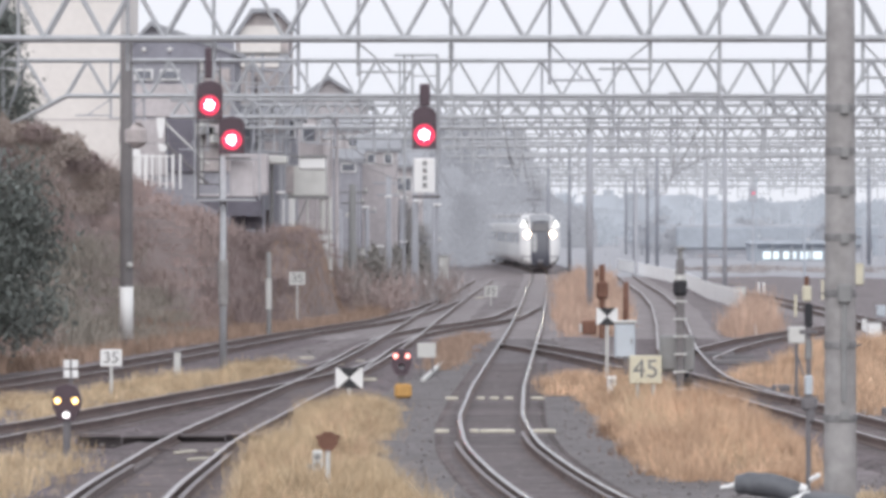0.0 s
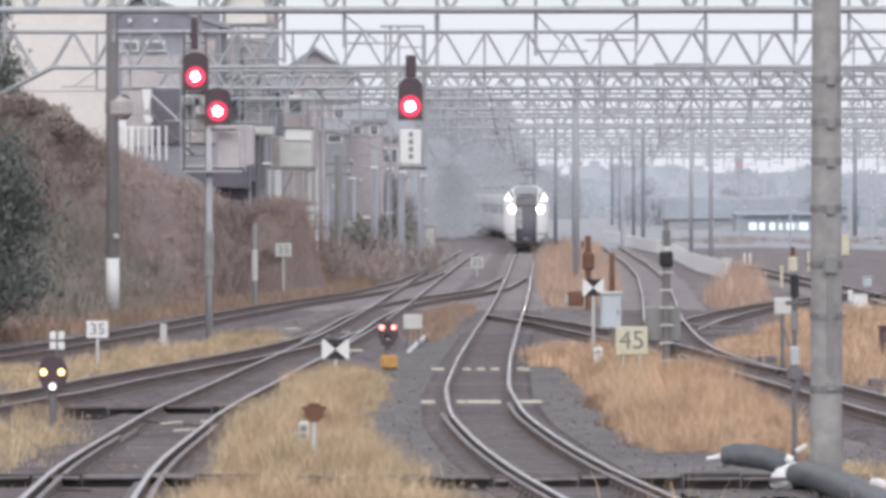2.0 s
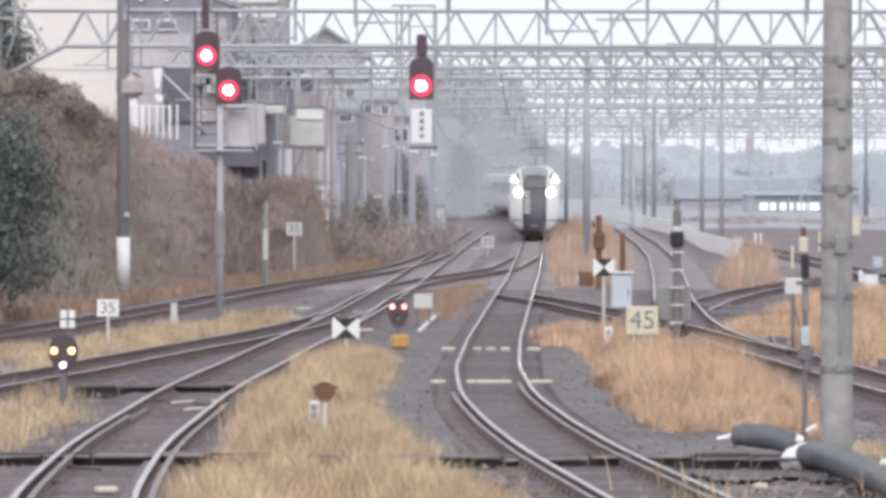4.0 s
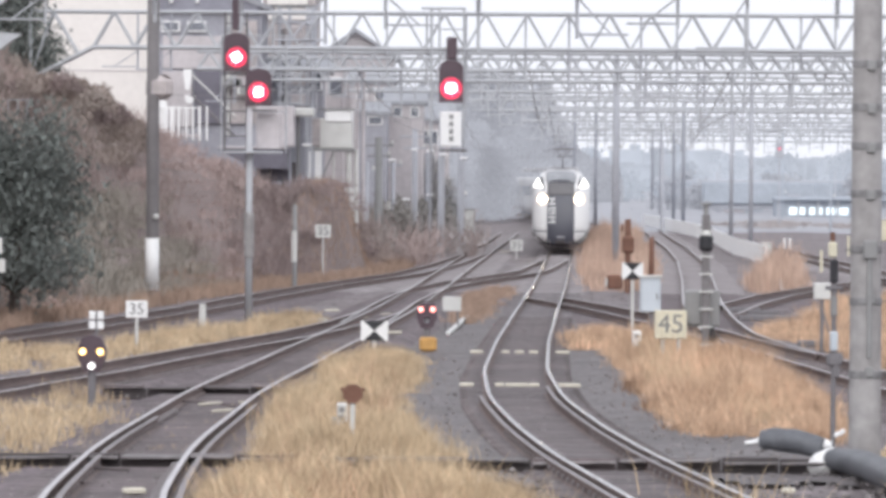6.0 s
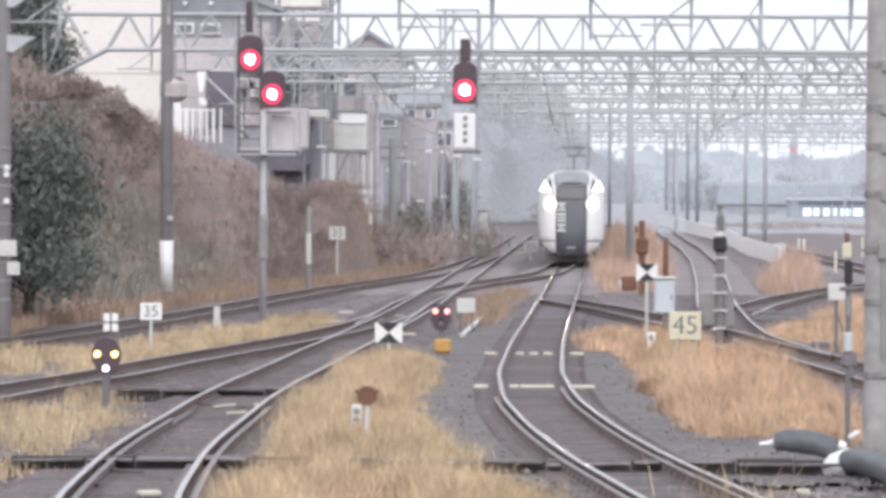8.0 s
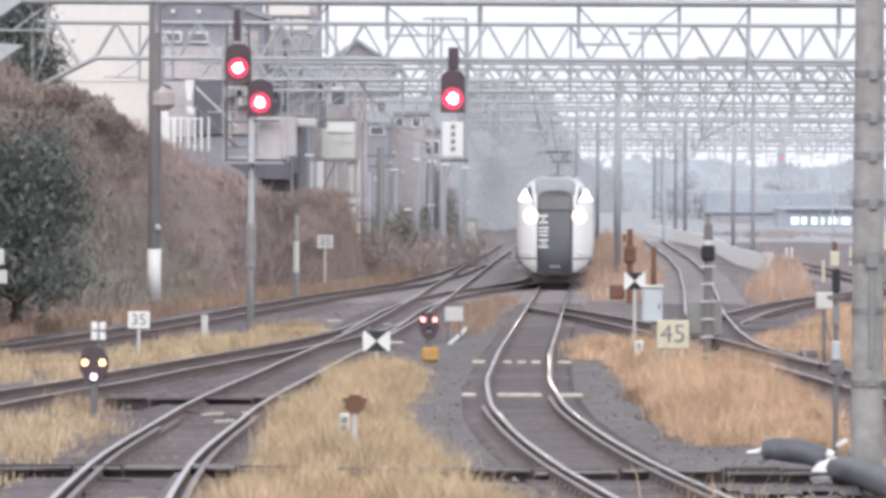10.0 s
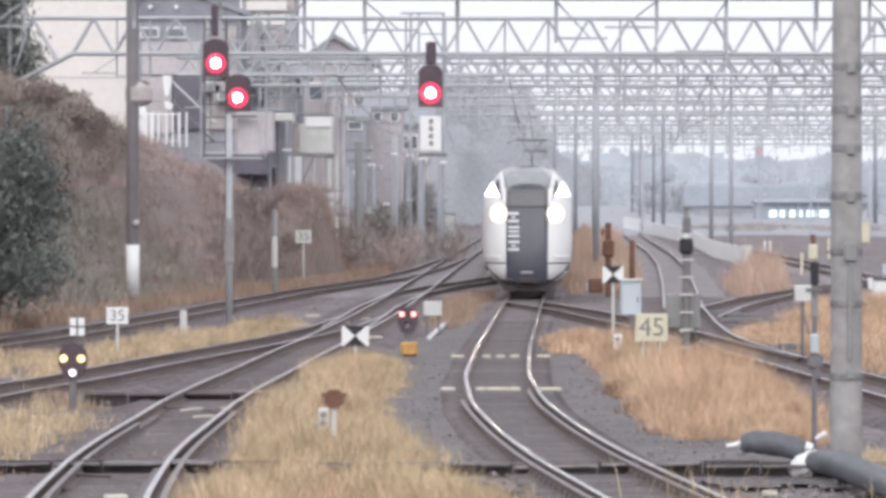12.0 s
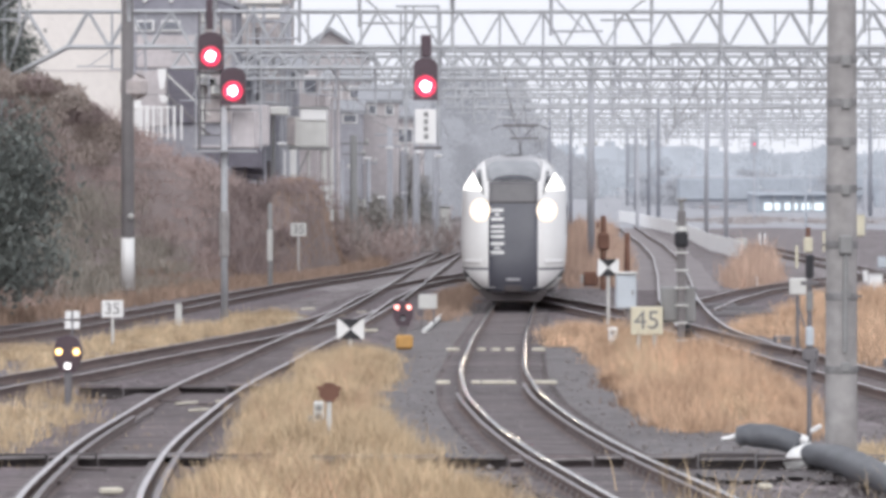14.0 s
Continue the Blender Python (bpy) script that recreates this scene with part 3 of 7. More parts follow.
def lead_car():
    car = thing("train_car", MAIN.x(318), 318, "white express train leading car, dark front panel, headlights lit", "train", "cars of the train")
    skin = nose_patch(ZS, lambda z: -half_width(z), lambda z: half_width(z), 0.0, 28, 0.05)
    part("nose", skin, M_TRAINWHITE, car, "glossy white rounded nose", True)
    part("body", hull(Mesh(), ZS, 19.6, lambda x, z: nose_depth(x, min(z, 4.19)) - 0.002), M_TRAINWHITE, car, "white car body")
    part("front_panel", nose_patch(span(0.42, 3.47, 24), lambda z: -0.68, lambda z: 0.68, 0.012, 12), M_TRAINDARK, car, "dark grey panel down the middle of the front", True)
    screen = lambda z: (0.60 + 0.12 * min(1.0, (z - 3.48) / 0.1)) * math.sqrt(max(0.05, 1 - max(0.0, (z - 3.80) / 0.27) ** 2 * 0.6)) + 0.08 * (z - 3.48)
    part("windscreen", nose_patch(span(3.485, 4.05, 16), lambda z: -screen(z), lambda z: screen(z), 0.016, 14), M_SCREEN, car, "sloping windscreen, grey sky reflection painted into the glass", True)
    part("cab_hood", nose_patch(span(3.48, 4.185, 14), lambda z: -min(0.74 + 0.12 * (z - 3.48), half_width(z) - 0.05), lambda z: min(0.74 + 0.12 * (z - 3.48), half_width(z) - 0.05), 0.008, 12), M_TRAINGREY, car, "grey surround of the windscreen", True)
    dash = lambda z: 0.56 * math.sqrt(max(0.03, 1 - ((z - 3.5) / 0.15) ** 2))
    part("dashboard", nose_patch(span(3.5, 3.64, 6), lambda z: -dash(z), lambda z: dash(z), 0.024, 10, 0.006), M_TRAINDARK, car, "dark dashboard behind the glass", True)
    for x0, x1 in ((-0.3, 0.02), (0.12, 0.42)):
        part("wiper", nose_patch(span(3.5, 3.62, 4), lambda z: x0 + (x1 - x0) * (z - 3.5) / 0.12 - 0.012, lambda z: x0 + (x1 - x0) * (z - 3.5) / 0.12 + 0.012, 0.04, 1, 0.01), M_BLACK, car, "thin black wiper")
    for s in (-1, 1):
        def strip(a, b, s=s):
            return (lambda z: min(s * a(z), s * b(z))), (lambda z: max(s * a(z), s * b(z)))
        l, r = strip(lambda z: 0.69 + 0.17 * max(0, z - 3.0), lambda z: 0.79 + 0.16 * max(0, z - 3.0))
        part("front_trim", nose_patch(span(2.9, 4.08, 12), l, r, 0.02, 2), M_TRAINWHITE, car, "thin white strip beside the windscreen", True)
        l, r = strip(lambda z: 0.80 + 0.16 * max(0, z - 3.0), lambda z: 0.80 + 0.16 * max(0, z - 3.0) + max(0.01, 0.33 * (z - 3.05)))
        part("side_glass", nose_patch(span(3.1, 3.8, 8), l, r, 0.012, 3), M_WINDSCREEN, car, "dark corner glass", True)
        l, r = strip(lambda z: 0.86 + 0.56 * (z - 3.2), lambda z: 1.41 - 0.6 * max(0, z - 3.3))
        part("upper_lamp_cover", nose_patch(span(3.22, 3.72, 8), l, r, 0.016, 4), M_HEADCOVER, car, "bright triangular lamp cover", True)
        def disc(c, rad, s=s):
            q = lambda z: rad * math.sqrt(max(0.02, 1 - ((z - c) / (rad * 1.1)) ** 2))
            return (lambda z: s * 0.93 - q(z)), (lambda z: s * 0.93 + q(z))
        l, r = disc(2.66, 0.285)
        # glowing disc added to imitate the glare round the headlight
        halo = part("headlight_glow", nose_patch(span(2.355, 2.965, 12), l, r, 0.016, 8), M_HEADHALO, car, "warm glowing disc for the headlight halo", True)
        l, r = disc(2.66, 0.17)
        part("headlight", nose_patch(span(2.48, 2.84, 8), l, r, 0.03, 6), M_HEAD, halo, "glaring white headlight", True)
        l, r = strip(lambda z: 0.69, lambda z: half_width(z) - 0.03)
        part("groove", nose_patch([1.02, 1.075], l, r, 0.006, 10), M_TRAINDARK, car, "dark groove across the white nose")
        l, r = strip(lambda z: 0.64 + 0.74 * (max(0.0, z - 0.46) / 0.56) ** 0.62, lambda z: max(half_width(z), 0.65 + 0.74 * (max(0.0, z - 0.46) / 0.56) ** 0.62))
        # proud black panel stands for the shade in the gap
        part("gap_shade", nose_patch(span(0.41, 0.98, 14), l, r, 0.012, 5), M_BLACK, car, "black panel for the shaded gap beside the corner plate", True)
        l, r = strip(lambda z: half_width(z) - 0.15 - 0.25 * max(0.0, 0.6 - z), lambda z: half_width(z) - 0.01)
        part("corner_plate", nose_patch(span(0.41, 0.80, 8), l, r, 0.05, 3), M_PALE, car, "silver corner plate below the nose", True)
        l, r = strip(lambda z: 0.86, lambda z: half_width(z) - 0.04)
        part("shoulder_ridge", nose_patch(span(1.18, 1.30, 4), l, r, 0.03, 6), M_TRAINWHITE, car, "bright raised edge above the groove", True)
    sk = Mesh()
    sk.prism([(-0.72, 0.14), (0.72, 0.14), (0.98, 0.42), (0.86, 0.5), (-0.86, 0.5), (-0.98, 0.42)], 0.45, 1.6)
    sk.box((0, 0.35, 0.5), (0.5, 0.7, 0.22), 0.05)
    part("lower_apron", nose_patch(span(0.41, 0.52, 4), lambda z: -0.9, lambda z: 0.9, 0.03, 10), M_TRAINDARK, car, "dark apron across the foot of the nose", True)
    part("coupler_cover", nose_patch(span(0.70, 0.79, 3), lambda z: -0.2, lambda z: 0.2, 0.03, 4), M_TRAINGREY, car, "grey cover of the coupler", True)
    # piece below the windscreen coloured lighter to imitate a reflection
    part("panel_sheen", nose_patch(span(2.86, 3.46, 8), lambda z: -0.66, lambda z: 0.66, 0.018, 12), M_TRAINSHEEN, car, "upper part of the dark panel, sheen painted lighter grey", True)
    part("skirt", sk, M_DARKGAP, car, "dark snow plough skirt below the nose")
    # plain bars in place of the mark on the front, in its size and colour
    for z0, h, a, b in ((1.46, 0.085, -0.62, -0.25), (1.59, 0.06, -0.52, -0.35), (1.70, 0.085, -0.62, -0.25), (1.90, 0.075, -0.62, -0.25), (2.05, 0.06, -0.62, -0.25), (2.18, 0.075, -0.62, -0.25),
                        (2.38, 0.08, -0.62, -0.27), (2.51, 0.07, -0.50, -0.38), (2.63, 0.08, -0.62, -0.27)):
        part("mark_bar", nose_patch(span(z0, z0 + h, 3), lambda z: a, lambda z: b, 0.03, 3), M_SILVER, car, "pale grey bar of the front mark")
    part("underframe", underframe(Mesh(), 1.6, 19.4), M_STEELDARK, car, "dark underframe and bogies")
    bogie_wheels(car, 1.2, 19.6)
    for s in (-1, 1):
        side = Mesh()
        side.box((s * 1.475, 11.2, 2.35), (0.03, 12.5, 0.8), 0.01)
        part("window_band", side, M_WINDSCREEN, car, "dark band of side windows")
    pantograph(car, 17.5, 4.1)
    return car


def middle_car(k):
    car = thing("train_car", MAIN.x(340), 340, "white express train car coupled behind the leading car", "train", "cars of the train")
    ms = hull(Mesh(), ZS[:-6], 19.6, lambda x, z: 0.0)
    part("body", ms, M_TRAINWHITE, car, "white car body")
    part("underframe", underframe(Mesh(), 0.2, 19.4), M_STEELDARK, car, "dark underframe and bogies")
    bogie_wheels(car, 0.0, 19.6)
    part("roof_unit", Mesh().box((0, 9, 4.1), (1.7, 4.5, 0.3), 0.08), M_TRAINGREY, car, "grey air conditioner on the roof")
    for s in (-1, 1):
        part("window_band", Mesh().box((s * 1.475, 9.8, 2.35), (0.03, 16.5, 0.8), 0.01), M_WINDSCREEN, car, "dark band of side windows")
    return car


TRAIN = [lead_car()] + [middle_car(k) for k in range(1, 9)]


# ---- overhead line gantries ----
def gantry_brace(panel, depth, r):
    ms = Mesh()
    ms.tube((0, 0, 0), (panel / 2, 0, depth), r, n=6)
    return ms.data("brace", M_STEEL)


def gantry(y, x0, x1, low, depth, panel, r, columns=(), split=True, double=True, label=""):
    g = thing("overhead_gantry", 0, y, label or "grey galvanised steel lattice gantry over the tracks, carrying overhead wires", "gantry", "overhead line gantries", z=0)
    rows = (-0.3, 0.3) if double else (0.0,)
    for dy in rows:
        part("lower_chord", Mesh().tube((x0, dy, low), (x1, dy, low), r * 1.5, n=8), M_STEEL, g)
        part("upper_chord", Mesh().tube((x0, dy, low + depth), (x1, dy, low + depth), r * 1.35, n=8), M_STEEL, g)
    up, flat = gantry_brace(panel, depth, r), Mesh()
    n = int((x1 - x0) / panel)
    for i in range(n):
        for dy in rows:
            x = x0 + i * panel
            if split:
                part("brace", up, None, g, at=pose(x, dy, low))
                part("brace", up, None, g, at=pose(x + panel, dy, low) @ Matrix.Rotation(math.pi, 4, "Z"))
            else:
                flat.tube((x, dy, low), (x + panel / 2, dy, low + depth), r, n=5)
                flat.tube((x + panel, dy, low), (x + panel / 2, dy, low + depth), r, n=5)
        if double:
            flat.tube((x0 + i * panel, -0.3, low), (x0 + i * panel, 0.3, low), r * 0.7, n=5)
            flat.tube((x0 + (i + 0.5) * panel, -0.3, low + depth), (x0 + (i + 0.5) * panel, 0.3, low + depth), r * 0.7, n=5)
    part("bracing", flat, M_STEEL, g)
    for cx, cr in columns:
        ms = Mesh().tube((cx, 0, G(y) - 0.5), (cx, 0, low + depth + 0.4), cr, cr * 0.8, 14)
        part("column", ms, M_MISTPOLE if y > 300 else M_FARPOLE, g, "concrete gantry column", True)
    rng = random.Random(int(y))
    x = x0 + 1.5
    while x < x1 - 1:
        # drop posts, cross arms and insulators that hold the wires
        hang = Mesh()
        h = rng.uniform(0.7, 1.5)
        hang.tube((x, 0, low + depth), (x, 0, low - h), r * 0.8, n=6)
        if rng.random() < 0.7:
            s = rng.choice((-1, 1))
            hang.tube((x, 0, low - h + 0.1), (x + s * 1.2, 0, low - h + 0.1), r * 0.6, n=6)
            hang.tube((x, 0, low - 0.1), (x + s * 0.8, 0, low - h + 0.1), r * 0.5, n=6)
            for k in range(4):
                hang.lathe((x + s * (0.3 + 0.1 * k), 0, low - h + 0.1), [(0.03, -0.02), (0.07, 0), (0.03, 0.02)], 8)
        else:
            for k in range(5):
                hang.lathe((x, 0, low - 0.15 - 0.09 * k), [(0.03, -0.03), (0.085, 0), (0.03, 0.03)], 8)
        part("hanger", hang, M_FARPOLE if rng.random() < 0.25 else M_STEEL, g, "insulated hanger for the overhead wires")
        x += rng.uniform(1.1, 2.6)
    return g


def build_gantries():
    gantry(103, -16.27, 15.0, 7.37, 1.25, 1.40, 0.05)
    gantry(149.5, -12.72, 34, 7.36, 1.2, 1.40, 0.045, columns=((13.30, 0.2),))
    k = thing("gantry_knee", -14.84, 149.5, "sloping lattice end of the gantry on a slim lattice post", "gantry end", z=0.0)
    run = 2.12
    for dy in (-0.3, 0.3):
        part("lower_chord", Mesh().tube((0, dy, 6.28), (run, dy, 7.36), 0.065, n=8), M_STEEL, k)
        part("upper_chord", Mesh().tube((0, dy, 8.56), (run, dy, 8.56), 0.06, n=8), M_STEEL, k)
        part("brace", Mesh().tube((0, dy, 6.28), (0.75, dy, 8.56), 0.045, n=6), M_STEEL, k)
        part("brace", Mesh().tube((0.75, dy, 8.56), (run * 0.75, dy, 7.15), 0.045, n=6), M_STEEL, k)
        part("post", Mesh().tube((0, dy, -1.0), (0, dy, 8.9), 0.06, n=6), M_STEEL, k)
    for z in span(-0.5, 8.3, 13):
        part("rung", Mesh().tube((0, -0.3, z), (0, 0.3, z + 0.3), 0.025, n=5), M_STEEL, k)
    cg = thing("work_cage", -14.47, 140, "small railed work cage beside the gantry post", "cage", z=0.0)
    for x in span(-0.45, 0.45, 4):
        part("upright", Mesh().tube((x, 0, 4.18), (x, 0, 5.43), 0.025, n=6), M_STEEL, cg)
    for z in (4.18, 4.79, 5.40):
        part("bar", Mesh().tube((-0.5, 0, z), (0.5, 0, z), 0.025, n=6), M_STEEL, cg)
    part("stay", Mesh().tube((0.45, 0, 4.79), (0.62, 9.4, 5.00), 0.04, n=6), M_STEEL, cg)
    for y, x0, x1, low, depth, panel, cols in (
            (179, -11, 36, 7.35, 0.7, 0.95, ()),
            (197, -9, 40, 7.3, 1.0, 1.3, ((6.62, 0.16),)),
            (222, -6, 44, 7.3, 0.8, 1.1, ()),
            (246, -4, 48, 7.3, 1.0, 1.3, ((15.80, 0.13),)),
            (285, 2, 54, 7.3, 0.9, 1.3, ((17.03, 0.14),)),
            (330, 4, 60, 7.2, 1.0, 1.5, ((9.56, 0.14), (16.12, 0.15))),
            (380, 6, 64, 7.2, 1.0, 1.6, ((9.16, 0.18), (17.73, 0.15), (36.83, 0.2))),
            (440, 8, 68, 7.2, 1.0, 1.8, ((19.24, 0.16),)),
            (510, 10, 74, 7.2, 1.1, 2.0, ((21.32, 0.18),))):
        gantry(y, x0, x1, low, depth, panel, 0.05 if y < 260 else 0.07, cols, split=False, double=y < 200)


build_gantries()


# ---- masts and signals ----
def bands(ms, r, zs, h=0.05):
    for z in zs:
        ms.lathe((0, 0, z), [(r + 0.004, -h), (r + 0.009, -h * 0.7), (r + 0.009, h * 0.7), (r + 0.004, h)], 20)
    return ms


M_BAND = mat("dull_band", (0.235, 0.23, 0.235), 0.7, var=0.35, size=0.15, fine=20.0, bump=0.2)


def concrete_mast():
    m = thing("catenary_mast", 4.63, 51.2, "tall weathered concrete mast with steel bands in dry grass", "mast")
    part("shaft", Mesh().lathe((0, 0, 0), [(0.19, -0.6), (0.19, 0), (0.165, 5.5), (0.15, 9.0)], 24), M_CONCRETE, m, "", True)
    for z, r in ((0.9, 0.187), (1.75, 0.183), (2.35, 0.18), (3.0, 0.176), (3.55, 0.173), (4.0, 0.171), (4.5, 0.169)):
        part("band", bands(Mesh(), r, (z,), 0.045), M_BAND, m, "dull steel band")
    for z in (0.93, 1.78, 2.98, 3.53, 3.98, 4.48):
        part("clamp", Mesh().box((0.035, -0.185, z), (0.11, 0.05, 0.13), 0.02), M_GREYBOX, m, "dark clamp on the band")
    for s, z in ((1, 1.75), (1, 3.0), (-1, 2.35), (1, 0.9)):
        part("bolt", Mesh().tube((s * 0.17, 0, z), (s * 0.24, -0.02, z), 0.012, n=6), M_STEELDARK, m)
    part("conduit", Mesh().tube((0.03, -0.2, 1.1), (0.03, -0.19, 2.4), 0.035, n=8), M_GREYBOX, m, "grey cable conduit")
    part("junction_box", Mesh().box((0.03, -0.21, 2.35), (0.16, 0.09, 0.22), 0.02), M_GREYBOX, m, "small grey junction box")


def dark_mast():
    m = thing("catenary_mast", -9.83, 137.4, "dark concrete mast with a white painted foot below the bank", "mast")
    part("shaft", Mesh().lathe((0, 0, 0), [(0.21, -0.6), (0.2, 0), (0.195, 5.0), (0.19, 9.6)], 20), M_OLDPOLE, m, "", True)
    part("white_foot", Mesh().lathe((0, 0, 0), [(0.212, 0.1), (0.212, 1.72)], 20), M_WHITE, m, "white painted sleeve", True)
    part("lamp", Mesh().lathe((0.12, -0.25, 2.4), [(0.02, -0.09), (0.09, -0.05), (0.09, 0.05), (0.02, 0.09)], 12), M_PALE, m)
    part("bracket", Mesh().box((0.2, 0.05, 6.42), (0.85, 0.5, 0.8), 0.2), M_OLDWALL, m, "pale grey equipment case")
    s = thing("marker_post", -11.47, 154.8, "thin pale post with a round white head", "post")
    part("post", Mesh().tube((0, 0, -0.2), (0, 0, 1.3), 0.07, n=8), M_PALE, s)
    part("head", Mesh().lathe((0, 0, 1.35), [(0.03, -0.1), (0.12, -0.05), (0.12, 0.05), (0.03, 0.1)], 12), M_WHITE, s)


def edge_mast():
    m = thing("catenary_mast", -10.77, 98.9, "dark mast with brackets, lamps and signs beside the evergreen", "mast")
    part("shaft", Mesh().lathe((0, 0, 0), [(0.2, -0.6), (0.2, 0), (0.18, 8.5)], 18), M_OLDPOLE, m, "", True)
    for z in (6.55, 7.55):
        part("bracket", Mesh().prism([(-0.1, z - 0.2), (0.25, z - 0.2), (0.75, z + 0.15), (-0.1, z + 0.2)], -0.15, 0.15), M_STEEL, m, "pale bracket plate")
    part("sign_plate", Mesh().box((0.1, -0.25, 1.95), (0.5, 0.04, 0.36), 0.01), M_PALE, m, "blank pale plate")
    part("sign_plate", Mesh().box((0.28, -0.25, 1.5), (0.28, 0.04, 0.3), 0.01), M_PALE, m, "blank pale plate")
    for z in (3.6, 3.75, 3.0):
        part("lamp", Mesh().lathe((0.12, -0.25, z), [(0.02, -0.07), (0.07, -0.04), (0.07, 0.04), (0.02, 0.07)], 10), M_WHITE, m)
    for z in span(0.8, 4.2, 9):
        part("band", bands(Mesh(), 0.2, (z,), 0.03), M_GREYBOX, m)


def cage(ms, x0, x1, z0, z1, dy, r, rungs):
    for x in (x0, x1):
        ms.tube((x, dy, z0), (x, dy, z1), r, n=6)
    for z in rungs:
        ms.tube((x0, dy, z), (x1, dy, z), r * 0.8, n=6)
    return ms


def signal_head(parent, x, y, z, w, h, lamp_z, hoods=1, lamp_r=0.10):
    """A round-topped backboard with hooded lenses; the lit one is red."""
    out = [(x - w / 2, z - h / 2), (x + w / 2, z - h / 2), (x + w / 2, z + h / 2 - w * 0.35)]
    out += [(x + w / 2 * math.cos(a), z + h / 2 - w * 0.35 + w * 0.35 * math.sin(a)) for a in span(0.3, math.pi - 0.3, 7)]
    out += [(x - w / 2, z + h / 2 - w * 0.35)]
    head = part("signal_head", Mesh().prism(out, y - 0.06, y + 0.1), M_HOOD, parent, "black round-topped signal head")
    for k in range(hoods):
        lz = lamp_z + 0.32 * k
        hood = Mesh()
        n = 12
        for yy, r in ((y - 0.06, lamp_r * 2.1), (y - 0.3, lamp_r * 2.1)):
            hood.v += [(x + r * math.cos(a), yy, lz + r * math.sin(a)) for a in span(0.2, math.pi - 0.2, n)]
        hood.f = [(i, i + 1, n + i + 1, n + i) for i in range(n - 1)]
        hood.m = [0] * len(hood.f)
        part("hood", hood, M_HOOD, head, "black lamp hood")
    # outer red ring imitates the halo of the lamp on the backboard
    part("lens_halo", Mesh().lathe((x, y - 0.065, lamp_z), [(min(w / 2 - 0.02, lamp_r * 2.7), 0.03), (min(w / 2 - 0.03, lamp_r * 2.6), -0.01), (lamp_r * 1.8, -0.02)], 22, "Y"), M_REDGLOW, head, "dim red glowing ring for the lamp halo")
    part("lens", Mesh().lathe((x, y - 0.07, lamp_z), [(lamp_r * 1.9, 0.04), (lamp_r * 1.85, -0.02), (lamp_r * 1.5, -0.06), (lamp_r * 0.8, -0.09)], 20, "Y"), M_REDLAMP, head, "lit red signal lens")
    star = [(x + lamp_r * (1.5 if i % 2 else 0.7) * math.cos(i * math.pi / 10), lamp_z + lamp_r * (1.5 if i % 2 else 0.7) * math.sin(i * math.pi / 10)) for i in range(20)]
    part("lens_core", Mesh().prism(star, y - 0.19, y - 0.15), M_REDCORE, head, "dazzling toothed centre of the red lens")


def twin_signal():
    Y = 114.1
    m = thing("railway_signal", -5.66, 114.1, "twin colour-light railway signal on a grey post, both lamps red", "railway signal", "red signals", z=0.0)
    z0 = G(Y)
    part("post", Mesh().tube((0, 0, z0 - 0.5), (0, 0, 4.797), 0.095, 0.08, 14), M_STEEL, m, "grey steel post", True)
    part("post_sleeve", Mesh().lathe((0, 0, 1.505), [(0.1, -0.6), (0.13, -0.55), (0.13, 0.55), (0.1, 0.6)], 14), M_CONCRETE, m, "pale concrete sleeve")
    part("ladder", cage(Mesh(), -0.658, -0.088, 3.700, 7.284, 0.25, 0.03, span(3.744, 6.992, 11)), M_STEELDARK, m, "dark steel ladder with rungs")
    part("platform", Mesh().box((0.088, 0.1, 3.656), (1.5, 0.8, 0.06), 0.01), M_STEEL, m, "small steel platform")
    rail = Mesh()
    for x in (-0.761, 0.922):
        rail.tube((x, 0.5, 3.656), (x, 0.5, 6.699), 0.025, n=6)
    for z in (6.699, 5.821, 4.724):
        rail.tube((-0.761, 0.5, z), (0.922, 0.5, z), 0.02, n=6)
    part("guard_frame", rail, M_STEEL, m, "thin guard frame round the platform")
    part("back_case", Mesh().box((0.483, 0.45, 4.212), (0.62, 0.3, 0.95), 0.03), M_HOUSELIGHT, m, "pale equipment case")
    part("upper_post", Mesh().box((-0.337, 0.1, 7.211), (0.26, 0.2, 0.8), 0.03), M_HOOD, m, "dark case above the upper lamp")
    signal_head(m, -0.344, -0.05, 6.246, 0.67, 1.0, 6.107)
    signal_head(m, 0.227, -0.05, 5.339, 0.67, 0.98, 5.214)
    part("arm", Mesh().box((0.337, 0.0, 4.739), (0.75, 0.12, 0.05), 0.01), M_STEELDARK, m, "short cross arm")


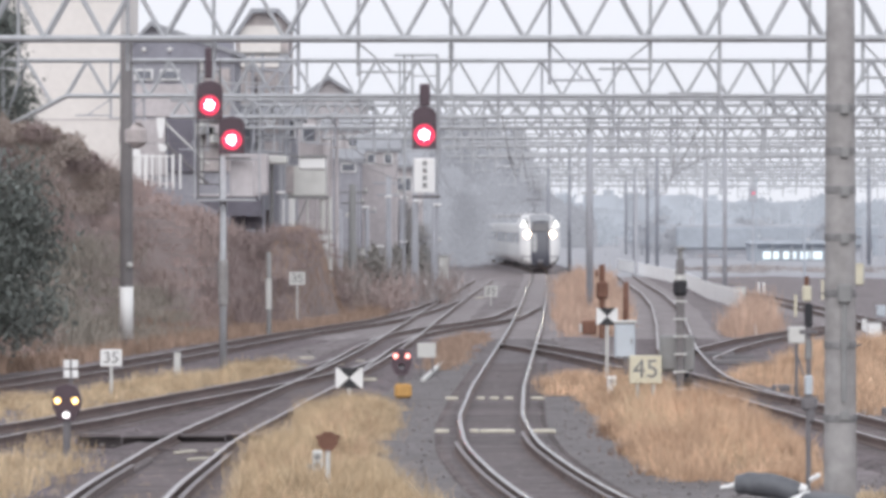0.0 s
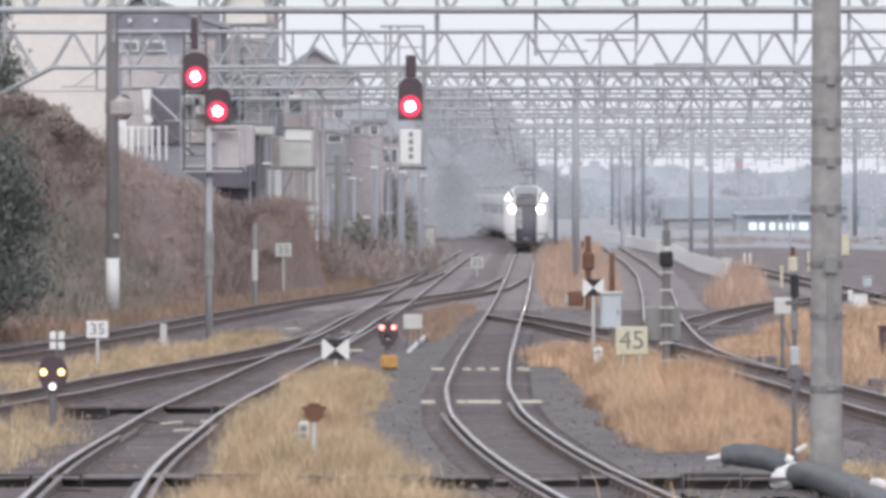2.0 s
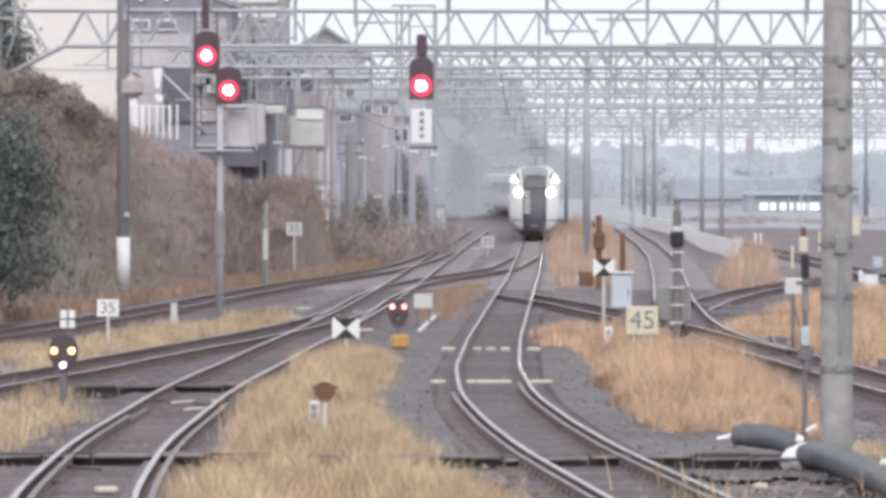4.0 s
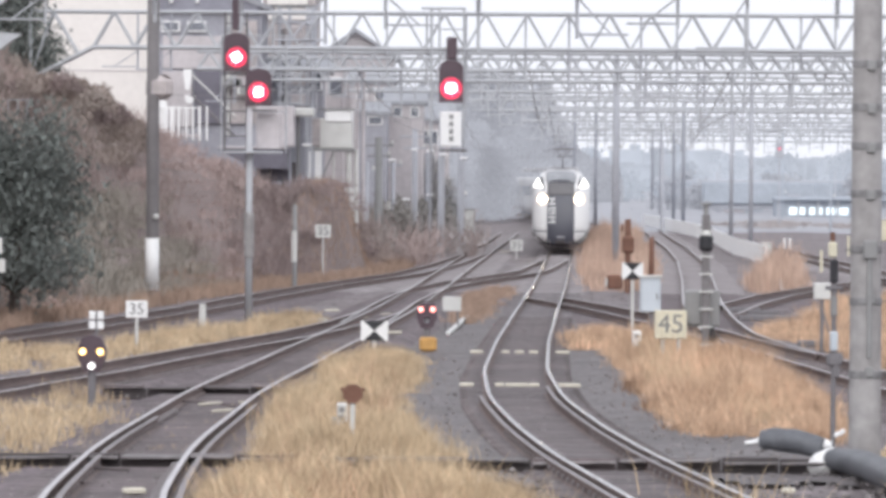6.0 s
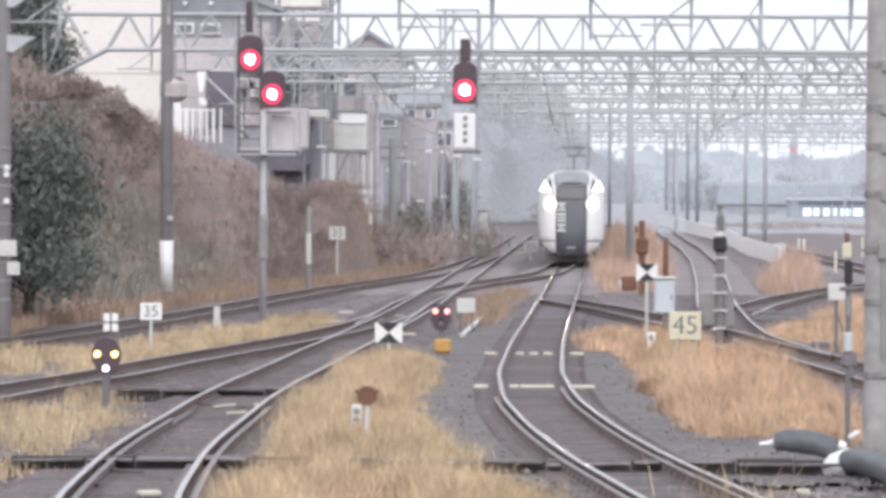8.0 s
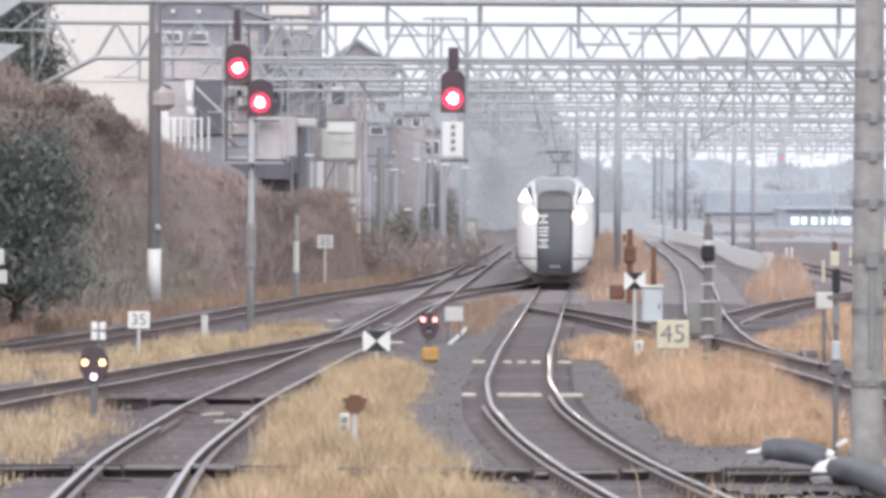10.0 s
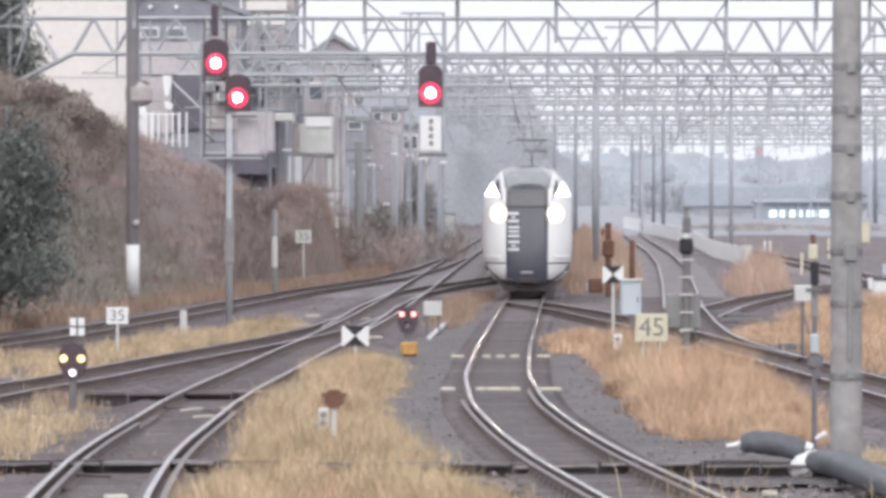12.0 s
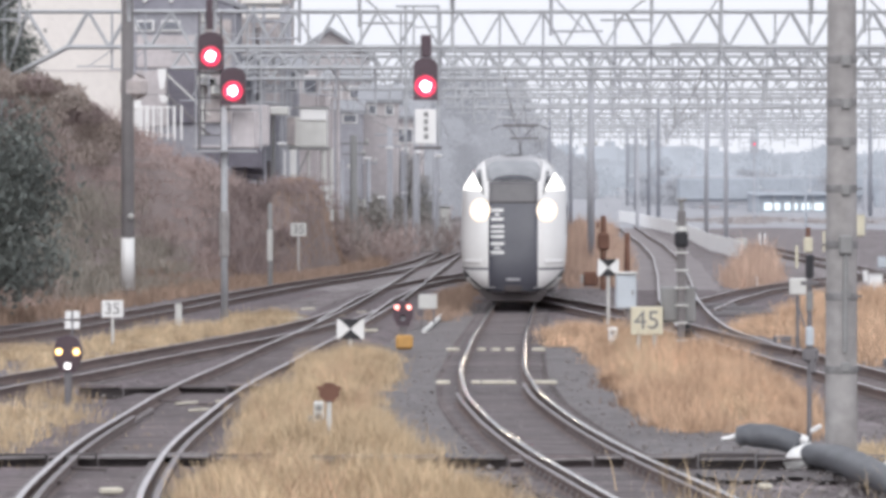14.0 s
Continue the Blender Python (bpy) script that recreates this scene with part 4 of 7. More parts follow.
def hung_signal():
    Y = 149.0
    m = thing("railway_signal", -0.57, 149.0, "red colour-light signal hung from the gantry over a white box", "railway signal", "red signals", z=0.0)
    fr = Mesh()
    for x in (-0.688, 0.420):
        fr.tube((x, 0.2, 8.716), (x, 0.2, 3.864), 0.05, n=6)
    fr.tube((-1.032, 0.2, 8.735), (0.458, 0.2, 8.735), 0.05, n=6)
    fr.tube((-0.458, 0.2, 8.028), (0.420, 0.2, 8.028), 0.03, n=6)
    fr.tube((-0.420, 0.2, 8.716), (-0.420, 0.2, 6.844), 0.04, n=6)
    part("frame", fr, M_STEEL, m, "grey hanging frame")
    part("upper_case", Mesh().box((0.000, 0.0, 7.379), (0.36, 0.25, 0.75), 0.04), M_HOOD, m, "dark case above the lamp")
    signal_head(m, -0.019, -0.1, 6.271, 0.82, 1.45, 6.023, lamp_r=0.14)
    box = part("indicator_box", Mesh().box((-0.019, -0.1, 4.647), (0.72, 0.25, 1.18), 0.03), M_WHITE, m, "white route indicator box")
    for z in (5.068, 4.819, 4.571, 4.323):
        part("mark_bar", Mesh().box((0.000, -0.24, z), (0.14, 0.02, 0.16), 0.01), M_GREYBOX, box, "dark unreadable mark")
    part("shelf", Mesh().box((0.057, 0.05, 3.941), (0.95, 0.7, 0.1), 0.02), M_STEELDARK, m, "dark steel shelf")


def dwarf_signal(x, y, lamps, label, base, cross=False):
    m = thing("shunting_signal", x, y, label, "dwarf signal", "dwarf signals")
    out = [(-0.12, 0.32), (0.12, 0.32), (0.215, 0.52), (0.215, 0.68), (0.15, 0.83), (0.0, 0.88), (-0.15, 0.83), (-0.215, 0.68), (-0.215, 0.52)]
    head = part("signal_head", Mesh().prism(out, -0.1, 0.12), M_HOOD, m, "black three-lens head")
    for sx, lamp_z, mt, r in lamps:
        part("lens", Mesh().lathe((sx, -0.13, lamp_z), [(r, 0.04), (r, 0.0), (r * 0.5, -0.02)], 14, "Y"), mt, head, "round lens")
        hd = Mesh()
        n = 10
        for yy in (-0.1, -0.26):
            hd.v += [(sx + (r + 0.02) * math.cos(a), yy, lamp_z + (r + 0.02) * math.sin(a)) for a in span(0.1, math.pi - 0.1, n)]
        hd.f = [(i, i + 1, n + i + 1, n + i) for i in range(n - 1)]
        hd.m = [0] * len(hd.f)
        part("hood", hd, M_HOOD, head)
    part("post", Mesh().tube((0, 0, -0.3), (0, 0, 0.4), 0.06, n=10), M_STEELDARK, m)
    if base:
        part("footing", Mesh().box((0.03, 0, -0.02), (0.37, 0.3, 0.3), 0.05), M_ORANGE, m, "faded orange footing")
    if cross:
        for sx in (0.0, 0.128):
            for cz in (1.025, 1.18):
                part("plate", Mesh().box((sx, 0, cz), (0.1, 0.03, 0.125), 0.01), M_WHITE, m, "small white plate")
        part("plate_post", Mesh().box((0.064, 0.03, 1.0), (0.04, 0.04, 0.5), 0.01), M_STEELDARK, m)


def bowtie_sign(x, y, w, h, z, label):
    m = thing("marker_sign", x, y, label, "sign", "black and white markers")
    part("post", Mesh().tube((0, 0.03, -0.3), (0, 0.03, z), 0.035, n=8), M_PALE, m)
    board = part("board", Mesh().box((0, 0, z), (w, 0.03, h), 0.004), M_WHITE, m, "white board")
    for s in (-1, 1):
        part("black_triangle", Mesh().prism([(-w / 2 + 0.05, z + s * h / 2), (w / 2 - 0.05, z + s * h / 2), (0, z)], -0.024, -0.016), M_BLACK, board, "black triangle")
    return m


def number(text, size, x, y, z, parent, material):
    cu = bpy.data.curves.new("number", "FONT")
    cu.body, cu.size, cu.align_x, cu.align_y, cu.extrude = text, size, "CENTER", "CENTER", 0.004
    ob = new("number", cu)
    me = bpy.data.meshes.new_from_object(ob.evaluated_get(bpy.context.evaluated_depsgraph_get()))
    bpy.data.objects.remove(ob)
    me.materials.append(material)
    q = part("number", me, None, parent, "dark figures " + text)
    q.matrix_basis = pose(x, y, z, 90, 0, 0)
    return q


M_FIGURE = mat("faded_black_figures", (0.23, 0.23, 0.23), 0.6, var=0.2, size=0.3, fine=30.0, bump=0)


def speed_sign(x, y, w, h, z, text, material, label, posts=(0.0,), thick=0.04):
    m = thing("speed_sign", x, y, label, "sign", "speed signs")
    for leg in posts:
        part("post", Mesh().tube((leg, 0.04, -0.3), (leg, 0.04, z), 0.035, n=8), M_PALE, m)
    b = part("board", Mesh().box((0, 0, z), (w, thick, h), 0.012), material, m)
    number(text, h * 0.92, 0, -thick / 2 - 0.006, z, b, M_FIGURE)
    return m


def build_signals():
    concrete_mast()
    dark_mast()
    edge_mast()
    twin_signal()
    hung_signal()
    dwarf_signal(-5.77, 67.8, ((-0.135, 0.62, M_AMBER, 0.05), (0.135, 0.62, M_AMBER, 0.05), (0.0, 0.40, M_LUNAR, 0.05)), "black dwarf signal, two amber lamps and one white lamp lit", False, True)
    dwarf_signal(-0.85, 93.4, ((-0.125, 0.72, M_PINK, 0.054), (0.125, 0.72, M_PINK, 0.054), (0.0, 0.49, M_GREYLENS, 0.06)), "black dwarf shunting signal with two red lamps on a yellow footing", True)
    bowtie_sign(-1.83, 87.1, 0.54, 0.40, 0.44, "white marker board with two black triangles beside the track")
    bowtie_sign(3.62, 96.5, 0.47, 0.37, 1.51, "white marker board with two black triangles on a thin post")
    speed_sign(-7.12, 94.9, 0.47, 0.37, 0.64, "35", M_WHITE, "white speed board with the figures 35 on a short post")
    speed_sign(-5.48, 167.1, 0.6, 0.5, 1.65, "35", M_PALE, "white speed board with figures 35 below the bank")
    speed_sign(2.38, 213.8, 0.62, 0.55, 0.45, "35", M_PALE, "small pale speed board between far tracks")
    speed_sign(3.82, 82.6, 0.6, 0.53, 0.72, "45", M_CREAMSIGN, "yellowed speed board with the figures 45 in dry grass", (-0.15, 0.15), 0.12)


build_signals()


# ---- bank, plants and grass ----
BANKFOOT = Line((-13.18, 92.3), (-12.45, 104.0), (-11.68, 116.2), (-10.66, 125.4), (-9.81, 135.9), (-8.69, 146.4), (-7.25, 155.7), (-5.66, 167.1), (-4.19, 177.7), (-3.54, 191.9), (-3.07, 213.8), soft=8)


def bank_height(y, w):
    """Height of the bank w metres in from its foot."""
    cap = float(np.interp(y, [85, 148, 160, 168, 175, 190, 199, 210, 230], [9.4, 8.9, 6.4, 4.7, 3.3, 2.6, 2.4, 1.2, 0.0]))
    h = 1.75 * max(0.0, w - 0.3)
    h = cap * (1 - math.exp(-(h / max(cap, 0.01)) ** 1.9)) if cap > 0.05 else 0.0
    x = BANKFOOT.x(y) - w
    mound = min(1.0, max(0.0, w / 0.9)) ** 0.6 * 3.55 * math.exp(-(((x + 5.75) / 1.75) ** 4) - ((y - 176) / 7.0) ** 4)
    return max(h, mound) + 0.28 * min(1.0, w / 2) * noise.noise((w * 0.5, y * 0.25, 3.0))


def build_bank():
    ms = Mesh()
    ys, ws = span(85, 222, 110), [-1.2, -0.8, -0.4, 0, 0.4, 0.8, 1.2, 1.6, 2, 2.4, 2.8, 3.2, 3.6, 4, 4.5, 5, 5.5, 6, 6.5, 7, 8, 9, 10, 12, 15, 20, 30, 60]
    for y in ys:
        for w in ws:
            ms.v.append((BANKFOOT.x(y) - w, y, G(y) + TOP - (0.12 if w < 0.3 else 0.02) + bank_height(y, w)))
    n = len(ws)
    ms.f = [(r * n + c, r * n + c + 1, r * n + n + c + 1, r * n + n + c) for r in range(len(ys) - 1) for c in range(n - 1)]
    ms.m = [0] * len(ms.f)
    tagged(new("bank", ms.data("bank", M_BANK, smooth=True)), "brown earth bank rising beside the outer track", "bank", kind="structure")


def blades(name, roots, heights, widths, lean, material, label, category, rng, up=1.0, flat=False):
    """Many thin curved blades, each of two joined pieces, as one mass."""
    n = len(roots)
    ang = rng.uniform(0, 2 * np.pi, n)
    tip = rng.uniform(0, 2 * np.pi, n)
    reach = heights * rng.uniform(0.15, 1.0, n) * lean
    side = np.stack([np.cos(ang), np.sin(ang) * 0.4, np.zeros(n)], 1) * widths[:, None] / 2
    bend = np.stack([np.cos(tip), np.sin(tip), np.zeros(n)], 1) * reach[:, None]
    rise = np.zeros((n, 3))
    rise[:, 2] = heights * up
    if flat:
        rise[:, 2] = heights * rng.uniform(-0.3, 1.0, n)
    v = np.empty((n, 5, 3))
    v[:, 0], v[:, 1] = roots - side, roots + side
    mid = roots + rise * 0.6 + bend * 0.35
    v[:, 2], v[:, 3] = mid + side * 0.75, mid - side * 0.75
    v[:, 4] = roots + rise + bend
    base = (np.arange(n) * 5)[:, None]
    loops = np.concatenate([base + np.array([0, 1, 2, 3]), base + np.array([3, 2, 4])], 1).reshape(-1)
    me = bpy.data.meshes.new(name)
    me.vertices.add(n * 5)
    me.vertices.foreach_set("co", v.reshape(-1))
    me.loops.add(len(loops))
    me.loops.foreach_set("vertex_index", loops.astype(np.int32))
    me.polygons.add(n * 2)
    starts = (np.arange(n) * 7)[:, None] + np.array([0, 4])
    me.polygons.foreach_set("loop_start", starts.reshape(-1).astype(np.int32))
    me.materials.append(material)
    me.update(calc_edges=True)
    return tagged(new(name, me), label, category, kind="stuff")


def inside(poly, x, y):
    odd = np.zeros(len(x), bool)
    for (x0, y0), (x1, y1) in zip(poly, poly[1:] + poly[:1]):
        cut = (y0 > y) != (y1 > y)
        odd ^= cut & (x < (x1 - x0) * (y - y0) / (y1 - y0 + 1e-9) + x0)
    return odd


def grass(name, poly, tufts, per, height, width, material, label, seed, lean=0.7, spread=0.16, thin=0.35, bare=None):
    """Dry grass in tufts over a plot of ground, thinner towards ragged edges."""
    rng = np.random.default_rng(seed)
    lo, hi = np.min(poly, 0), np.max(poly, 0)
    x, y = rng.uniform(lo[0], hi[0], tufts * 6), rng.uniform(lo[1], hi[1], tufts * 6)
    wob = np.array([noise.noise((a * 0.9, b * 0.22, seed)) for a, b in zip(x, y)])
    patch = np.array([noise.noise((a * 2.2, b * 0.55, seed + 5)) for a, b in zip(x, y)])
    keep = inside(poly, x + 0.75 * wob + 0.35 * patch, y + 4.0 * wob + 2.0 * patch) & (wob + 0.8 * patch + rng.normal(0, 0.18, len(x)) > -thin)
    if bare:
        keep &= ~((x > bare[0]) & (y > bare[1]) & (y < bare[2]))
    x, y, wob = x[keep][:tufts], y[keep][:tufts], wob[keep][:tufts]
    patch = patch[keep][:tufts]
    broad = np.array([noise.noise((a * 0.55, b * 0.16, seed + 11)) for a, b in zip(x, y)])
    size = rng.uniform(0.3, 1.15, len(x)) ** 1.2 * np.clip(1.0 + 0.7 * wob + 0.9 * patch + 0.9 * broad, 0.18, 2.0)
    n = len(x) * per
    rx, ry = np.repeat(x, per) + rng.normal(0, spread, n), np.repeat(y, per) + rng.normal(0, spread * 1.3, n)
    rz = np.array([G(b) for b in ry]) + TOP - 0.03
    h = np.repeat(size, per) * height * rng.uniform(0.45, 1.1, n)
    return blades(name, np.stack([rx, ry, rz], 1), h, rng.uniform(0.6, 1.4, n) * width, lean, material, label, "grass", rng)


M_DEADSTALK = mat("dead_brown_stalks", (0.24, 0.145, 0.095), 0.85, var=0.35, size=0.5, fine=4.0, bump=0, island=0.3)


def build_grass():
    grass("dry_grass", [(-2.05, 87.1), (-1.07, 88.4), (-1.06, 66.5), (-0.83, 54.2), (0.04, 50.1), (0.46, 41.4), (1.02, 35.1), (-1.95, 35.1), (-2.08, 43.3), (-2.42, 52.7), (-2.55, 65.5), (-2.37, 77.2)],
          6800, 34, 0.32, 0.009, M_STRAWPALE, "pale straw-coloured dry grass between two tracks", 11, thin=0.2, bare=(-1.6, 46.4, 50.4))
    grass("dry_grass", [(3.19, 97.2), (3.72, 94.9), (4.6, 98.9), (4.95, 90.0), (5.45, 79.0), (5.6, 71.0), (5.4, 64.0), (4.7, 56.9), (4.03, 57.6), (3.39, 59.3), (3.09, 64.1), (3.08, 77.2)],
          4000, 34, 0.42, 0.009, M_STRAW, "tall orange-brown dry grass beside the main track", 12, thin=0.12)
    grass("dry_grass", [(8.3, 100.5), (9.3, 120.7), (12.0, 142.3), (15.49, 148.0), (13.22, 112.6), (8.91, 75.9), (7.99, 87.1), (7.74, 94.9)],
          1100, 24, 0.45, 0.016, M_STRAW, "orange-brown dry grass behind the yard tracks", 13, thin=0.12)
    grass("dry_grass", [(9.89, 154.0), (12.21, 184.6), (14.49, 205.2), (13.81, 182.3), (12.07, 156.6), (10.48, 149.7)],
          190, 20, 0.95, 0.02, M_STRAWPINK, "high reddish dry grass by the end of the white fence", 14)
    grass("dry_grass", [(4.95, 53.9), (5.48, 55.1), (6.01, 50.1), (5.32, 44.3), (4.80, 48.2)],
          350, 24, 0.25, 0.013, M_STRAWPALE, "short dry grass round the mast", 19)
    grass("dry_grass", [(-10.24, 77.2), (-10.34, 91.2), (-8.39, 95.7), (-6.32, 108.6), (-4.70, 120.7), (-3.42, 119.0), (-4.27, 109.6), (-5.71, 98.0), (-6.62, 88.4), (-7.56, 81.4)],
          1250, 22, 0.24, 0.016, M_STRAWPALE, "short pale dry grass between the left tracks", 15, thin=-0.06)
    grass("dry_grass", [(-7.65, 60.7), (-7.11, 66.5), (-6.29, 72.8), (-5.40, 68.6), (-4.94, 58.9), (-4.77, 51.4), (-5.27, 46.5)],
          260, 20, 0.26, 0.012, M_STRAWPALE, "tufts of dry grass round the dwarf signal", 16)
    grass("dry_grass", [(4.15, 152.2), (6.9, 258.6), (9.2, 316.3), (11.6, 300), (7.97, 182.3), (6.36, 152.2)],
          900, 22, 0.75, 0.022, M_STRAWPINK, "reddish-brown dry grass between the main and yard tracks", 17)
    grass("dry_grass", [(2.33, 103.1), (3.26, 112.6), (4.40, 105.3), (3.97, 94.9), (2.63, 94.9)],
          300, 22, 0.3, 0.016, M_STRAW, "dry grass in the fork of the points", 18)
    grass("dry_grass", [(-0.38, 123.6), (0.11, 144.1), (1.33, 157.5), (1.51, 150.5), (0.77, 129.8), (0.09, 112.6)],
          350, 22, 0.25, 0.02, M_STRAWDARK, "thin brown grass beside the crossover", 20)
    grass("dry_weeds", [(2.15, 45.8), (2.87, 44.3), (3.01, 36.9), (1.85, 36.5)],
          26, 12, 0.5, 0.010, M_STRAWPALE, "sparse tall dry weeds beside the rail", 22)
    grass("dry_weeds", [(0.89, 44.3), (1.54, 40.5), (1.87, 35.1), (0.52, 35.1)],
          60, 14, 0.2, 0.010, M_STRAWPALE, "low dry weeds on the ballast", 23)
    grass("dry_grass", [(6.95, 106.0), (8.3, 116.0), (9.4, 116.0), (8.7, 104.0), (7.5, 101.5)],
          320, 20, 0.24, 0.016, M_STRAW, "low orange-brown grass between the yard track and the siding", 27)
    grass("withered_stalks", [(2.88, 77.2), (3.13, 77.2), (3.27, 62.9), (3.24, 58.6), (2.92, 59.8), (2.87, 68.6)],
          130, 22, 0.16, 0.02, M_DEADSTALK, "dark brown withered stalks along the edge of the grass", 24)
    grass("dry_grass", [(3.44, 87.7), (4.5, 95.7), (4.8, 86.1), (4.75, 68.6), (4.5, 59.8), (3.60, 61.6), (3.13, 68.6)],
          420, 9, 0.66, 0.008, M_STRAWPALE, "tall pale wisps above the dry grass", 41, lean=1.0, spread=0.1)
    grass("dry_grass", [(-1.92, 81.4), (-1.14, 81.4), (-1.03, 55.7), (-0.08, 46.5), (0.54, 36.5), (-2.12, 36.5), (-2.33, 51.4), (-2.35, 64.5)],
          520, 9, 0.5, 0.007, M_STRAW, "tall wisps above the pale dry grass", 42, lean=1.0, spread=0.1, bare=(-1.7, 44.8, 50.6))
    grass("dry_grass", [(-1.44, 50.1), (-0.03, 50.1), (0.10, 47.4), (-1.48, 47.4)],
          90, 20, 0.14, 0.018, M_DEADSTALK, "brown trampled grass over the cable trough", 25)
    grass("dry_grass", [(-5.03, 50.1), (-4.18, 51.4), (-2.64, 45.4), (-2.59, 66.5), (-4.13, 66.5), (-5.17, 55.7)],
          90, 12, 0.1, 0.012, M_STRAWPALE, "scattered dry grass on the ballast", 26)
    # grass along the foot of the bank
    rng = np.random.default_rng(5)
    n = 26000
    y = rng.uniform(92, 200, n)
    w = rng.uniform(-1.2, 1.6, n)
    pts = np.array([(BANKFOOT.x(b) - a, b, G(b) + TOP + max(0.0, bank_height(b, a)) - 0.04) for a, b in zip(w, y)])
    blades("bank_grass", pts, rng.uniform(0.15, 0.5, n), rng.uniform(0.012, 0.03, n), 0.8, M_STRAWDARK, "brown withered grass along the foot of the bank", "grass", rng)


def build_shrubs():
    rng = np.random.default_rng(8)
    # leafless scrub in clumps over the whole bank
    clumps = 2900
    y = rng.uniform(90, 205, clumps)
    w = rng.uniform(0.5, 10.5, clumps)
    masses = {"brown": ([], [], []), "olive": ([], [], []), "dark": ([], [], []), "green": ([], [], [])}
    for a, b in zip(w, y):
        lump = noise.noise((a * 0.4, b * 0.1, 9))
        size = rng.uniform(0.25, 0.75) * (0.75 + 0.75 * lump)
        c = Vector((BANKFOOT.x(b) - a, b, G(b) + TOP + bank_height(b, a)))
        if abs(c.x + 5.75) < 2.9 and 158 < b < 192:
            kind = "dark"
        elif a < 3.2 + 1.2 * lump and 128 < b < 152:
            kind = "green"
        else:
            kind = "olive" if noise.noise((a * 0.28, b * 0.09, 21)) + (0.22 if b < 135 else -0.12) + rng.normal(0, 0.08) > 0.05 else "brown"
        roots, hs, ws = masses[kind]
        k = 70
        off = rng.normal(0, 0.45, (k, 3)) * (1.0, 1.3, 0.35)
        for o in off:
            roots.append((c.x + o[0], c.y + o[1], c.z + abs(o[2]) * size))
        hs.append(rng.uniform(0.3, 1.1, k) * size)
        ws.append(rng.uniform(0.012, 0.05, k))
    for kind, material, label in (("brown", M_SHRUB, "leafless purple-brown scrub covering the bank"), ("olive", M_OLIVE, "dull olive-brown scrub in patches on the bank"), ("dark", M_MOUND, "dark purple-brown scrub over the low mound"), ("green", M_MOSS, "grey-green creepers low on the bank")):
        roots, hs, ws = masses[kind]
        blades("bare_scrub", np.array(roots), np.concatenate(hs), np.concatenate(ws), 1.1, material, label, "scrub", rng)
    # rounded bushes with withered leaves, near the crest and lower down
    crest = [(-13.71, 6.22), (-13.21, 6.17), (-12.82, 6.21), (-12.42, 6.08), (-12.06, 5.94), (-11.70, 5.65), (-11.34, 5.29), (-10.91, 4.86)]
    for k in range(46 + len(crest) + 14):
        yb = rng.uniform(108, 156) if k < 32 else rng.uniform(100, 136)
        wb = rng.normal(5.4, 0.8) if k < 32 else rng.uniform(1.2, 4.0)
        rb = rng.uniform(0.55, 1.15) * (1.0 if k < 32 else 0.75)
        n = int(2600 * rb * rb)
        d = rng.normal(0, 1, (n, 3))
        d /= np.linalg.norm(d, axis=1)[:, None]
        d[:, 2] = np.abs(d[:, 2])
        lumpy = np.array([1.0 + 0.35 * noise.noise((q[0] * 2.2, q[1] * 2.2, q[2] * 2.2 + k)) for q in d])
        pts = d * (rb * lumpy * rng.uniform(0.75, 1.03, n))[:, None] * (1.0, 1.2, 0.95)
        if k < 46:
            pts += (BANKFOOT.x(yb) - wb, yb, G(yb) + TOP + bank_height(yb, wb) - 0.15)
        elif k < 46 + len(crest):
            xb, top = crest[k - 46]
            pts += (xb, 140 + rng.uniform(-1.5, 1.5), top - 0.95 * rb)
        else:
            # scrub domes over the mound
            ym, wm = rng.uniform(168, 184), rng.uniform(0.7, 4.2)
            pts = pts * (1.0, 1.0, 0.55) + (BANKFOOT.x(ym) - wm, ym, G(ym) + TOP + bank_height(ym, wm) - 0.2)
        blades("withered_bush", pts, rng.uniform(0.06, 0.2, n), rng.uniform(0.03, 0.08, n), 1.2, M_MOUND if k >= 54 or k % 4 == 0 else M_OLIVE, "rounded bush with dull olive-brown withered leaves", "bush", rng, flat=True)
    # low bushes along the top edge
    k = 14000
    y = rng.uniform(112, 152, k)
    a = rng.normal(7.0, 1.1, k)
    wave = np.array([0.6 + 0.7 * noise.noise((b * 0.35, 2.0, 7.0)) for b in y])
    pts = np.array([(BANKFOOT.x(b) - q, b, G(b) + TOP + bank_height(b, q) + rng.uniform(0, 0.8) * max(0.1, h)) for q, b, h in zip(a, y, wave)])
    blades("bare_scrub", pts, rng.uniform(0.1, 0.5, k), rng.uniform(0.03, 0.09, k), 1.0, M_SHRUB, "dense leafless hedge on top of the bank", "scrub", rng, flat=True)

    # pale bare bushes among the far poles
    for k in range(34):
        yb = rng.uniform(192, 262)
        xb = rng.uniform(-6.46, 0.46) * yb / 225
        hb = rng.uniform(0.8, 2.0)
        n = 420
        f = rng.uniform(0, 1, n)
        pts = np.stack([xb + rng.normal(0, 0.75, n) * (0.4 + 0.6 * f), yb + rng.normal(0, 0.8, n), G(yb) + TOP + f * hb], 1)
        blades("bare_bush", pts, rng.uniform(0.25, 0.9, n), rng.uniform(0.02, 0.06, n), 0.8, (M_SCRUBPALE, M_SHRUB, M_SCRUBPALE)[k % 3], "bare grey-brown bush among the far poles", "bush", rng, flat=True)


